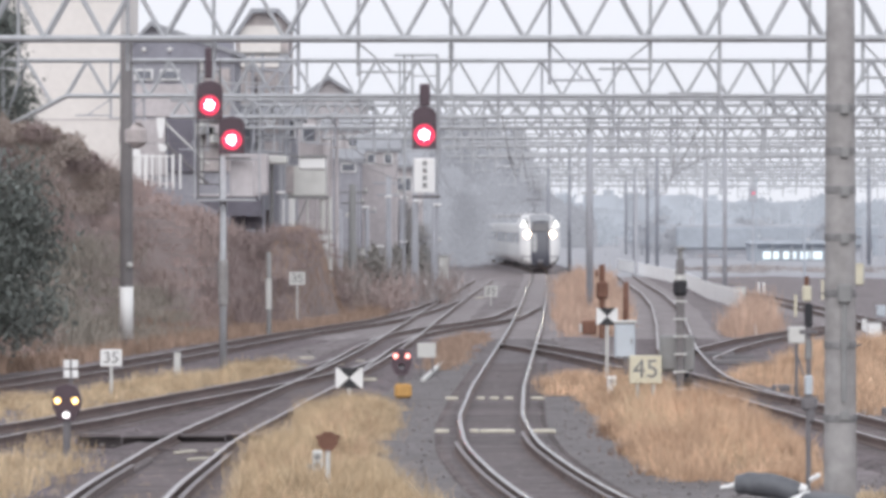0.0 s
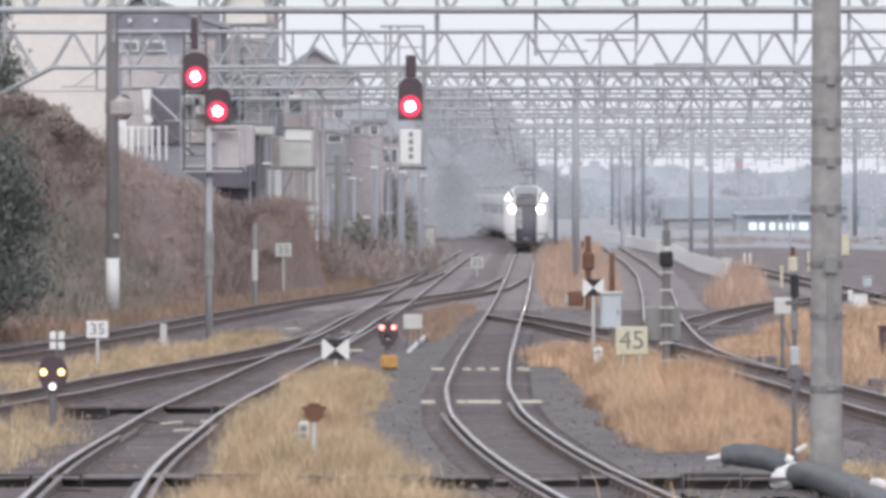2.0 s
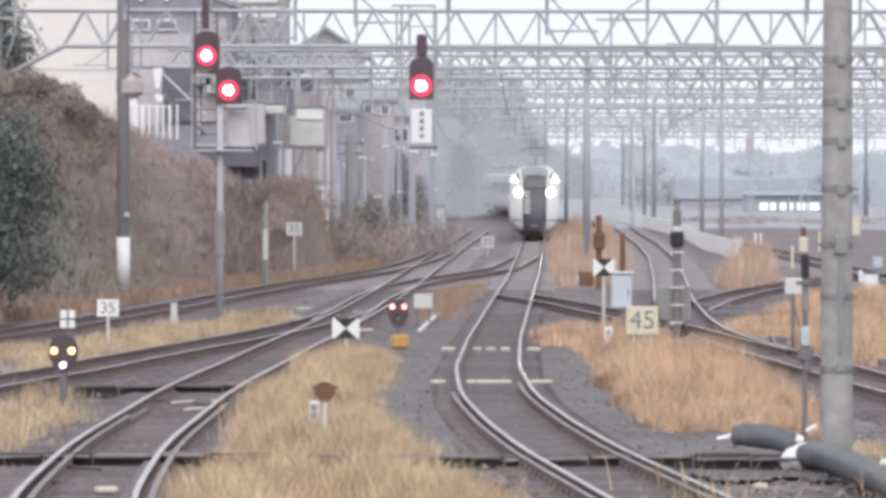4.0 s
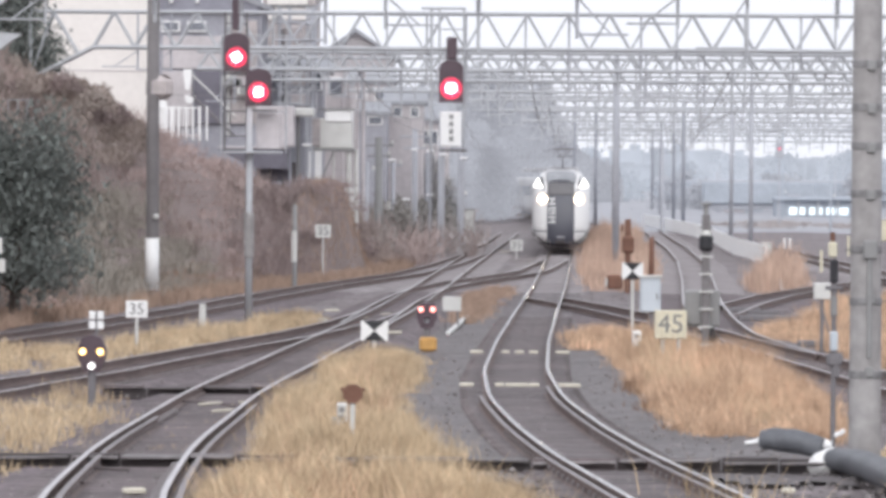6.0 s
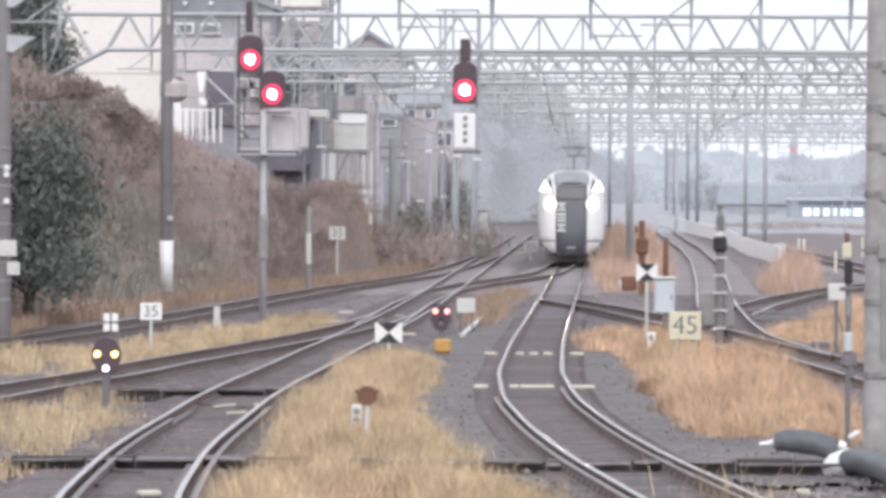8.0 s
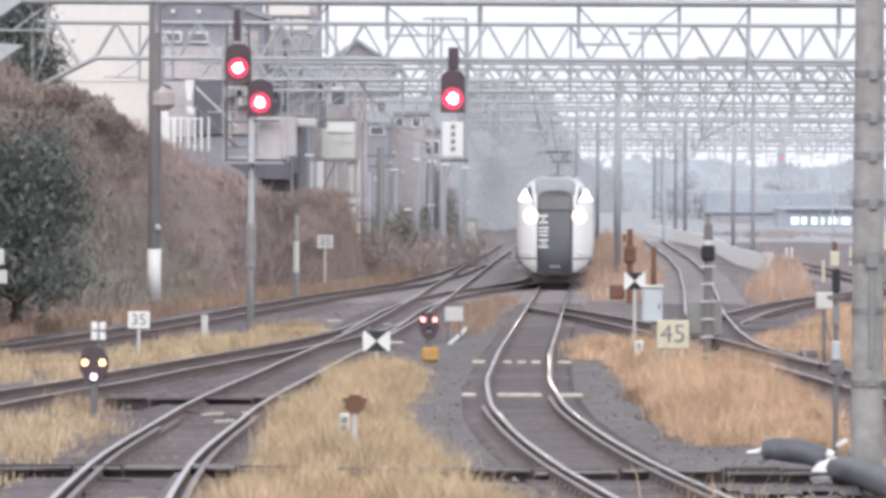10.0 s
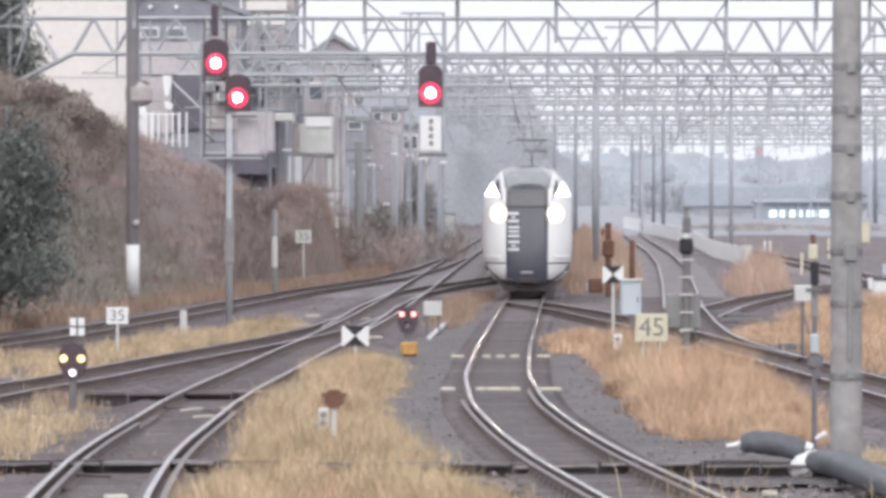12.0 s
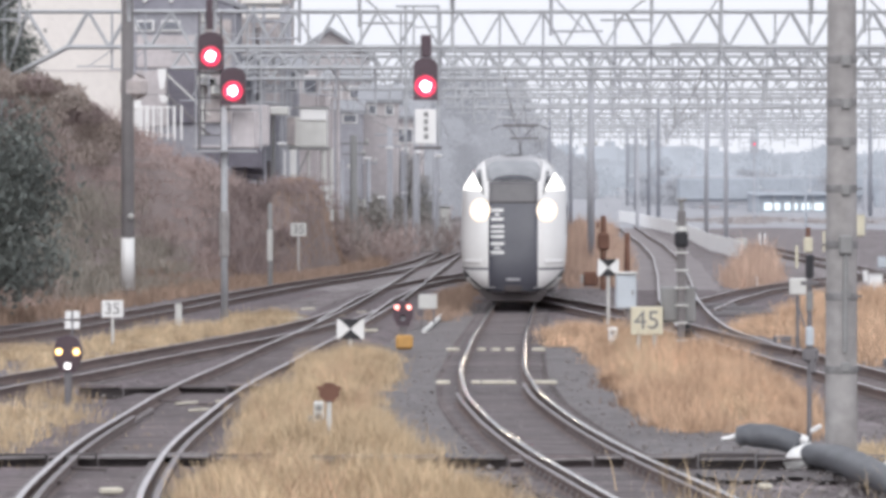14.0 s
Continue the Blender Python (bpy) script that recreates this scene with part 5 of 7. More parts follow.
def far_bushes():
    """Dense dull bushes at the feet of the far poles."""
    rng = np.random.default_rng(63)
    for k in range(24):
        xb, yb = (rng.uniform(-2.6, -0.2), rng.uniform(226, 246)) if k < 9 else (rng.uniform(-5.0, -3.0), rng.uniform(206, 224)) if k < 15 else (rng.uniform(-4.6, -1.0), rng.uniform(238, 252))
        hb, wb, n = (rng.uniform(1.6, 2.9) if k < 15 else rng.uniform(3.6, 5.8)), rng.uniform(0.45, 0.8), 1500 if k < 15 else 2600
        f = rng.uniform(0, 1, n)
        pts = np.stack([xb + rng.normal(0, wb, n) * np.sqrt(1.05 - f), yb + rng.normal(0, 0.7, n), G(yb) + TOP + f * hb], 1)
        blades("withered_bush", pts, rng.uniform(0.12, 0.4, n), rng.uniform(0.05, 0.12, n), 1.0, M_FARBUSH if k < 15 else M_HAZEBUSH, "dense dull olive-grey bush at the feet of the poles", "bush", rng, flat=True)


# leaf grey of the rearmost bushes, with the haze painted in
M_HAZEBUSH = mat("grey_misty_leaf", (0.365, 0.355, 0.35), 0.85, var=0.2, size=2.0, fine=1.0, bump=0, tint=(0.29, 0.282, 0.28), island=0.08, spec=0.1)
M_FARBUSH = mat("dull_olive_grey_leaf", (0.30, 0.285, 0.268), 0.85, var=0.25, size=2.0, fine=1.0, bump=0, tint=(0.22, 0.21, 0.2), island=0.12)


def evergreen(x, y, z0, height, radius, seed, label):
    """A trunk with limbs and a crown of many small leaf sprays."""
    rng = np.random.default_rng(seed)
    t = thing("evergreen_tree", x, y, label, "tree", z=z0)
    wood = Mesh().tube((0, 0, -0.5), (0.1, 0, height * 0.5), 0.16, 0.1, 8).tube((0.1, 0, height * 0.5), (0.0, 0.1, height * 0.92), 0.1, 0.03, 8)
    tips = []
    for k in range(26):
        h = height * rng.uniform(0.15, 0.9)
        a = rng.uniform(0, 2 * math.pi)
        r = radius * rng.uniform(0.55, 1.0) * (1.1 - 0.55 * h / height)
        tip = Vector((r * math.cos(a), r * math.sin(a), h + 0.35 * r))
        wood.tube((0.05, 0, h * 0.9), tip, 0.05, 0.015, 5)
        tips += [Vector((0.05, 0, h * 0.9)).lerp(tip, f) for f in (0.45, 0.7, 0.9, 1.0)]
    part("trunk", wood, M_TWIG, t, "dark trunk and limbs")
    roots = []
    for p in tips:
        for o in rng.normal(0, 0.36, (230, 3)):
            roots.append((p.x + o[0], p.y + o[1], p.z + o[2]))
    n = len(roots)
    crown = blades("crown", np.array(roots), rng.uniform(0.1, 0.26, n), rng.uniform(0.04, 0.1, n), 1.2, M_EVERGREEN, "dark green ragged crown", "", rng, flat=True)
    del crown["kind"]
    crown.parent = t


def bare_tree(x, y, height, seed, material, label):
    """A leafless tree: trunk, limbs and twigs that fork three times."""
    rng = random.Random(seed)
    t = thing("bare_tree", x, y, label, "tree", "bare trees")
    wood, twigs = Mesh(), Mesh()

    def grow(p, d, length, r, level):
        q = p + d * length
        (wood if level < 2 else twigs).tube(p, q, r, r * 0.6, 7 if level < 2 else 4)
        if level == 4:
            return
        for k in range(3 if level < 3 else 4):
            side = Vector((rng.uniform(-1, 1), rng.uniform(-1, 1), rng.uniform(-0.2, 0.7)))
            grow(p + d * length * rng.uniform(0.55, 1.0), (d + side * 0.75).normalized(), length * rng.uniform(0.55, 0.8), r * 0.5, level + 1)
    grow(Vector((0, 0, -0.3)), Vector((0.04, 0, 1)), height * 0.36, height * 0.022, 0)
    part("trunk", wood, material, t, "bare trunk and limbs")
    part("crown", twigs, material, t, "crown of bare twigs")


build_bank()
build_grass()
build_shrubs()
far_bushes()
evergreen(-11.50, 111.6, -0.8, 5.6, 1.9, 31, "dark evergreen tree at the foot of the bank")
evergreen(-13.61, 109.6, -0.8, 7.5, 2.0, 32, "tall dark evergreen tree beside the mast")
evergreen(-15.37, 150, 5.2, 6.2, 1.6, 33, "dark evergreen tree on top of the bank")

rng = np.random.default_rng(41)
for k in range(9):
    ty = rng.uniform(352, 392)
    tx = rng.uniform(0.28, 3.04)
    n = 4200
    f = rng.uniform(0, 1, n) ** 0.7
    hh = rng.uniform(5.0, 8.0)
    pts = np.stack([tx + rng.normal(0, 0.8, n) * (1.15 - 0.6 * f), ty + rng.normal(0, 0.8, n), G(ty) + TOP + f * hh], 1)
    # the thicket takes the woods' glowing colour, so its mist is painted in
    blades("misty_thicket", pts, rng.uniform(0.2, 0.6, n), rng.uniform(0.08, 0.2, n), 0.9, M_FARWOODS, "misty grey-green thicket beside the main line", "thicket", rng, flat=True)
# bark lightened in its colour to carry the mist
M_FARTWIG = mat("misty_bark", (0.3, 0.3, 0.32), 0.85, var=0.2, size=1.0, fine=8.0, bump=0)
for tx, ty, th, ts in ((-2.58, 240, 7.0, 2), (-3.81, 250, 8.0, 4)):
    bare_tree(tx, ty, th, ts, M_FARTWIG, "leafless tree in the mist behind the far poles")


# ---- buildings on the bank ----
def window_in(parent, x, y, z, w, h):
    win = part("window", Mesh().box((x, y, z), (w, 0.08, h), 0.01), M_WHITE, parent, "white window frame")
    part("pane", Mesh().box((x, y - 0.05, z), (w - 0.16, 0.03, h - 0.16), 0.005), M_PANE, win, "dark glass pane")


def gable_house(x, y, w, d, base, eave, ridge, wall, label, windows=(), along=False, overhang=0.4, peak=0.0):
    """A house with solid walls and a pitched roof; along: the ridge runs across the view."""
    hs = thing("house", x, y, label, "house", "houses on the bank", z=0.0)
    ms = Mesh()
    if along:
        ms.box((0, 0, (base + eave) / 2), (w, d, eave - base), 0.05)
        roof = Mesh()
        n0 = [(-d / 2 - overhang, eave), (0, ridge), (d / 2 + overhang, eave), (d / 2 + overhang, eave - 0.2), (0, ridge - 0.2), (-d / 2 - overhang, eave - 0.2)]
        roof.prism(n0, -w / 2 - overhang, w / 2 + overhang)
        roof.v = [(b, a, c) for a, b, c in roof.v]
    else:
        ms.prism([(-w / 2, base), (w / 2, base), (w / 2, eave), (peak * w, ridge - 0.2), (-w / 2, eave)], -d / 2, d / 2)
        roof = Mesh().prism([(-w / 2 - overhang, eave - 0.1), (peak * w, ridge), (w / 2 + overhang, eave - 0.1), (w / 2 + overhang, eave - 0.3), (peak * w, ridge - 0.22), (-w / 2 - overhang, eave - 0.3)], -d / 2 - overhang, d / 2 + overhang)
    part("wall", ms, wall, hs)
    part("roof", roof, M_ROOF, hs, "grey pitched roof")
    for wx, wz, ww, wh in windows:
        window_in(hs, wx, -d / 2 - 0.03, wz, ww, wh)
    return hs


def build_houses():
    b = thing("apartment_block", -20.78, 222, "large plain cream-rendered block behind the bank", "building", z=0.0)
    wall = part("wall", Mesh().box((0, 0, 9), (10.20, 12, 22), 0.1), M_CREAMWALL, b)
    for k in range(4):
        part("panel_joint", Mesh().box((0, -6.0, 5.2 + 2.9 * k), (10.20, 0.06, 0.05)), M_HOUSELIGHT, wall, "thin grey joint")
    h = gable_house(-11.53, 199, 4.65, 6, -1, 10.66, 12.00, M_HOUSEWALL, "blue-grey clad house with a dark pitched roof on the bank", peak=-0.3)
    part("fascia", Mesh().box((-0.05, -3.12, 10.66), (4.7, 0.3, 0.85), 0.03), M_FASCIA, h, "dark blue-grey fascia below the roof")
    part("upper_wall", Mesh().box((-0.72, -3.08, 8.48), (2.7, 0.2, 1.45), 0.03), M_HOUSELIGHT, h, "pale wall panel of the upper storey")
    for wx in (-1.72, -0.55):
        window_in(h, wx, -3.2, 9.62, 0.85, 0.5)
    part("doorway", Mesh().box((0.02, -3.1, 6.5), (1.32, 0.25, 2.4), 0.03), M_NAVY, h, "dark blue recessed doorway")
    part("lower_wall", Mesh().box((-1.42, -3.08, 6.4), (1.35, 0.2, 2.5), 0.03), M_HOUSELIGHT, h, "pale lower wall")
    part("downpipe", Mesh().tube((0.86, -3.15, 4.7), (0.86, -3.15, 10.3), 0.06, n=8), M_PALE, h, "pale downpipe")
    part("side_wall", Mesh().box((1.55, -3.08, 7.6), (1.15, 0.2, 4.6), 0.03), M_OLDWALL, h, "stained grey-brown side wall")
    for x in (-1.68, -0.53):
        part("roof_lamp", Mesh().lathe((x, -3.4, 10.74), [(0.02, -0.1), (0.1, -0.06), (0.1, 0.06), (0.02, 0.1)], 10), M_WHITE, h)
    wh = thing("warehouse", -8.4, 210, "pale warehouse with a blunt grey roof behind the house", "warehouse", "houses on the bank", z=0.0)
    part("wall", Mesh().prism([(-1.25, -1), (1.2, -1), (1.2, 12.3), (0.72, 12.85), (-0.45, 12.85), (-1.25, 11.7)], -3.5, 3.5), M_OLDWALL, wh)
    part("roof", Mesh().prism([(-1.42, 11.72), (-0.5, 13.07), (0.78, 13.07), (1.34, 12.4), (1.34, 12.2), (0.70, 12.87), (-0.42, 12.87), (-1.3, 11.6)], -3.9, 3.9), M_ROOF, wh, "blunt grey roof")
    part("front_panel", Mesh().box((-0.1, -3.55, 11.65), (1.9, 0.1, 1.25), 0.02), M_CREAMWALL, wh, "pale front panel below the roof")
    part("front_panel", Mesh().box((-0.1, -3.55, 10.6), (2.1, 0.1, 0.55), 0.02), M_CREAMWALL, wh, "pale front panel below the roof")
    part("gutter", Mesh().box((0, -3.65, 10.96), (2.5, 0.15, 0.1), 0.02), M_GREYBOX, wh, "dark gutter")
    gable_house(-8.05, 203, 2.82, 2, -1, 7.87, 8.48, M_HOUSEWALL, "lower grey lean-to beside the warehouse",
                [(-0.9, 7.36, 0.7, 0.9), (0.1, 7.36, 0.7, 0.9), (1.0, 7.36, 0.7, 0.9)], along=True)
    gable_house(-6.12, 243, 4.00, 6, -1, 9.50, 11.04, M_HOUSELIGHT, "hazy grey house with a broad pitched roof",
                [(-1.0, 7.90, 1.0, 1.0), (0.8, 7.90, 1.0, 1.0)])
    gable_house(-3.19, 268, 4.08, 6, -1, 6.53, 7.72, M_HOUSELIGHT, "low hazy grey shed with a pitched roof",
                [(-1.2, 5.34, 1.0, 0.9), (0.9, 5.34, 1.0, 0.9)], along=True)
    # small houses stepping up the slope behind the cabin
    gable_house(-5.18, 238, 2.25, 4, -1, 8.15, 8.9, M_HOUSELIGHT, "small grey house with a shallow roof on the slope", [(-0.55, 7.4, 0.6, 0.7), (0.45, 7.4, 0.6, 0.7)], along=True, overhang=0.2)
    gable_house(-3.32, 234, 1.95, 4, -1, 6.97, 7.77, M_HOUSELIGHT, "small pale house with a grey roof on the slope", [(-0.4, 6.4, 0.5, 0.6), (0.5, 6.4, 0.5, 0.6)], along=True, overhang=0.2)
    gable_house(-4.93, 230, 1.5, 3, -1, 6.37, 6.9, M_HOUSEWALL, "low blue-grey lean-to on the slope", [(0.1, 5.9, 0.8, 0.5)], along=True, overhang=0.15)
    # balcony with a white rail
    bal = thing("balcony", -12.67, 193, "white railed balcony at the edge of the bank", "balcony", z=0.0)
    part("floor_slab", Mesh().box((0, 0, 4.73), (1.88, 1.6, 0.15), 0.02), M_HOUSELIGHT, bal)
    for x in span(-0.9, 0.9, 9):
        part("baluster", Mesh().box((x, -0.7, 5.35), (0.04, 0.04, 1.2)), M_WHITE, bal)
    part("handrail", Mesh().box((0, -0.7, 5.95), (1.98, 0.07, 0.07), 0.01), M_WHITE, bal)
    part("screen", Mesh().box((-0.75, -0.6, 5.60), (0.5, 0.05, 1.4), 0.01), M_WHITE, bal, "white screen panel")
    for cx, z, ww, hh in ((-12.36, 7.23, 0.4, 0.9), (-12.26, 6.36, 0.5, 0.35)):
        c = thing("hanging_cloth", cx, 194, "white cloth hung out to dry on the house", "laundry", z=0.0)
        cl = Mesh()
        cl.prism([(-ww / 2, z + hh / 2), (ww / 2, z + hh / 2), (ww / 2.6, z), (ww / 5, z - hh / 2), (-ww / 4, z - hh / 2), (-ww / 2.4, z)], -0.04, 0.04)
        part("cloth", cl, M_WHITE, c)
        part("line", Mesh().tube((-0.8, 0, z + hh / 2), (0.8, 0, z + hh / 2), 0.012, n=5), M_STEELDARK, c)
    # dark deck on props
    dk = thing("raised_deck", -8.30, 186, "dark raised deck on props above the bank", "deck", z=0.0)
    part("deck_slab", Mesh().prism([(-2.18, 4.12), (0.72, 4.2), (0.72, 3.3), (-0.75, 3.35)], -1.5, 1.5), M_NAVY, dk, "dark wedge-shaped deck underside")
    # dark box added to imitate the shade beneath the deck
    part("shade", Mesh().box((0, 1.4, 3.24), (1.4, 0.3, 0.9), 0.02), M_NAVY, dk)
    part("deck_edge", Mesh().box((-0.7, -1.55, 4.2), (2.9, 0.1, 0.1), 0.02), M_HOUSELIGHT, dk, "pale edge of the deck")
    for x in (-1.0, 0.0, 1.0):
        part("prop", Mesh().tube((x, -1.2, 2.53), (x, -1.2, 3.60), 0.08, n=8), M_DARKGAP, dk)
    part("cabin_wall", Mesh().box((0.15, 0.8, 5.1), (1.6, 1.8, 1.7), 0.05), M_HOUSELIGHT, dk, "stained grey wall panels")
    part("cabin_window", Mesh().box((-0.2, -0.12, 5.3), (0.7, 0.05, 0.6), 0.02), M_HOUSELIGHT, dk, "pale window panel")
    # white cabin on legs
    cb = thing("white_cabin", -5.77, 190, "white cabin on tall legs beside the bank", "cabin", z=0.0)
    part("body", Mesh().box((0, 0, 4.85), (1.61, 1.8, 1.3), 0.05), M_PALE, cb, "pale cream-grey body")
    part("lid", Mesh().box((0.22, -0.1, 5.6), (1.15, 1.8, 0.55), 0.05), M_WHITE, cb, "bright white upper case")
    part("roof", Mesh().box((0.1, 0, 5.9), (1.5, 2.2, 0.08), 0.02), M_GREYBOX, cb, "thin grey roof")
    part("side_case", Mesh().box((-0.75, -0.2, 4.9), (0.35, 1.6, 1.2), 0.03), M_OLDWALL, cb, "stained side case")
    part("floor_beam", Mesh().box((0, 0, 4.15), (1.80, 1.9, 0.12), 0.02), M_GREYBOX, cb)
    part("panel_seam", Mesh().box((0, -0.91, 4.95), (1.61, 0.03, 0.04)), M_PALE, cb)
    for x, lr in ((-0.7, 0.06), (0.0, 0.05), (0.66, 0.13), (0.98, 0.09)):
        part("leg", Mesh().tube((x, -0.7, -0.9), (x, -0.7, 4.15), lr, n=8), M_PALE, cb, "pale post")
    part("brace", Mesh().tube((-0.7, -0.7, 2.52), (0.0, -0.7, 4.07), 0.04, n=6), M_GREYBOX, cb)
    part("ladder_panel", Mesh().box((-0.66, -0.85, 3.44), (0.3, 0.2, 1.35), 0.02), M_WHITE, cb, "white upright panel")
    part("ladder_panel", Mesh().box((-1.05, -0.85, 3.44), (0.14, 0.2, 1.25), 0.02), M_WHITE, cb, "narrow white upright panel")
    ca = thing("canopy", -7.45, 188, "pale flat canopy on a post", "canopy", z=0.0)
    part("sheet", Mesh().box((0, 0, 5.73), (1.78, 1.5, 0.35), 0.05), M_PALE, ca)
    part("post", Mesh().tube((0.2, 0, -0.2), (0.2, 0, 5.73), 0.07, n=8), M_GREYBOX, ca)


def house_clutter():
    rng = random.Random(14)
    tank = thing("roof_tank", -8.01, 199.5, "round stained brown-grey tank on a stand between the houses", "tank", z=0.0)
    part("shell", Mesh().lathe((0, 0, 9.07), [(0.2, -0.75), (0.48, -0.6), (0.5, 0.55), (0.2, 0.72)], 18), M_OLDWALL, tank, "", True)
    for x in (-0.35, 0.35):
        part("leg", Mesh().tube((x, 0, -0.5), (x, 0, 8.61), 0.06, n=8), M_GREYBOX, tank)
    for k in range(8):
        x, z, y = rng.uniform(-10.6, -9.4), rng.uniform(6.2, 9.8), 195.5
        u = thing("wall_unit", x, y, "small pale air unit on the house wall", "air unit", "units on the house wall", z=z)
        s = rng.uniform(0.25, 0.5)
        part("case", Mesh().box((0, 0, 0), (s * 1.3, 0.9, s), 0.03), rng.choice((M_WHITE, M_PALE, M_HOUSELIGHT)), u)
        part("grille", Mesh().lathe((0, -0.46, 0), [(s * 0.4, 0.01), (s * 0.38, -0.01)], 12, "Y"), M_GREYBOX, u)
    for k in range(9):
        x = rng.uniform(-8.99, -4.16)
        p = thing("service_pipe", x, 198 + k * 0.3, "thin grey service pipe between the houses", "pipe", "service pipes", z=0.0)
        top = rng.uniform(7.06, 9.85)
        part("riser", Mesh().tube((0, 0, -0.5), (0, 0, top), rng.uniform(0.04, 0.09), n=8), rng.choice((M_GREYBOX, M_HOUSELIGHT, M_FARPOLE)), p)
        part("elbow", Mesh().tube((0, 0, top), (rng.uniform(-1.2, 1.2), 0, top + rng.uniform(-0.2, 0.3)), 0.05, n=8), M_FARPOLE, p)
    # steel frame with cross rails between the houses
    fr = thing("steel_scaffold", -7.6, 198.2, "grey steel scaffold with cross rails between the houses", "scaffold", z=0.0)
    for x in (-0.9, -0.45, 0.35, 0.62):
        part("upright", Mesh().box((x, 0, 5.3), (0.14 if x < 0.5 else 0.3, 0.14, 10.6), 0.02), M_FARPOLE, fr, "grey upright")
    for z in (6.2, 7.0, 7.9, 8.5, 9.9, 10.4):
        part("rail", Mesh().box((-0.1, -0.08, z), (1.9, 0.06, 0.12), 0.02), M_FARPOLE, fr, "cross rail")
    part("casing", Mesh().box((-0.05, 0.2, 7.5), (1.1, 0.5, 0.9), 0.05), M_OLDWALL, fr, "stained casing")
    part("casing", Mesh().box((0.1, 0.2, 6.3), (1.4, 0.5, 0.8), 0.05), M_HOUSELIGHT, fr, "pale grey casing")
    st = thing("outside_stair", -11.18, 192.5, "grey steel outside stair below the house", "stair", z=0.0)
    for k in range(9):
        part("tread", Mesh().box((0.9 - 0.2 * k, 0, 4.85 + 0.18 * k), (0.26, 0.9, 0.04), 0.01), M_STEELDARK, st)
    for dy in (-0.45, 0.45):
        part("stringer", Mesh().tube((1.0, dy, 4.72), (-0.9, dy, 4.72 + 1.8), 0.05, n=6), M_STEELDARK, st)
        part("handrail", Mesh().tube((1.0, dy, 4.72 + 0.9), (-0.9, dy, 4.72 + 2.7), 0.03, n=6), M_PALE, st)
    for k in range(7):
        x = -13.16 + 0.3 * k
        f = thing("fence_slat", x, 191.5, "white slat of the fence on the bank edge", "slat", "fence slats on the bank", z=G(191.5))
        part("slat", Mesh().box((0, 0, 5.41 + 0.6), (0.09 if k > 1 else 0.2, 0.05, 1.5), 0.01), M_WHITE, f)


build_houses()
house_clutter()


# ---- poles, boxes and lamps by the far tracks ----
def plain_pole(x, y, r, top, material, label, arms=()):
    p = thing("pole", x, y, label, "pole", "poles by the tracks")
    part("shaft", Mesh().lathe((0, 0, 0), [(r * 1.1, -0.5), (r, 0), (r * 0.85, top)], 14), material, p, "", True)
    for z, w in arms:
        part("arm", Mesh().box((0, 0, z), (w, 0.1, 0.1), 0.02), material, p)
        part("insulator", Mesh().lathe((w / 2 - 0.1, 0, z + 0.14), [(0.03, -0.1), (0.08, -0.04), (0.08, 0.04), (0.03, 0.1)], 8), M_PALE, p)
    return p


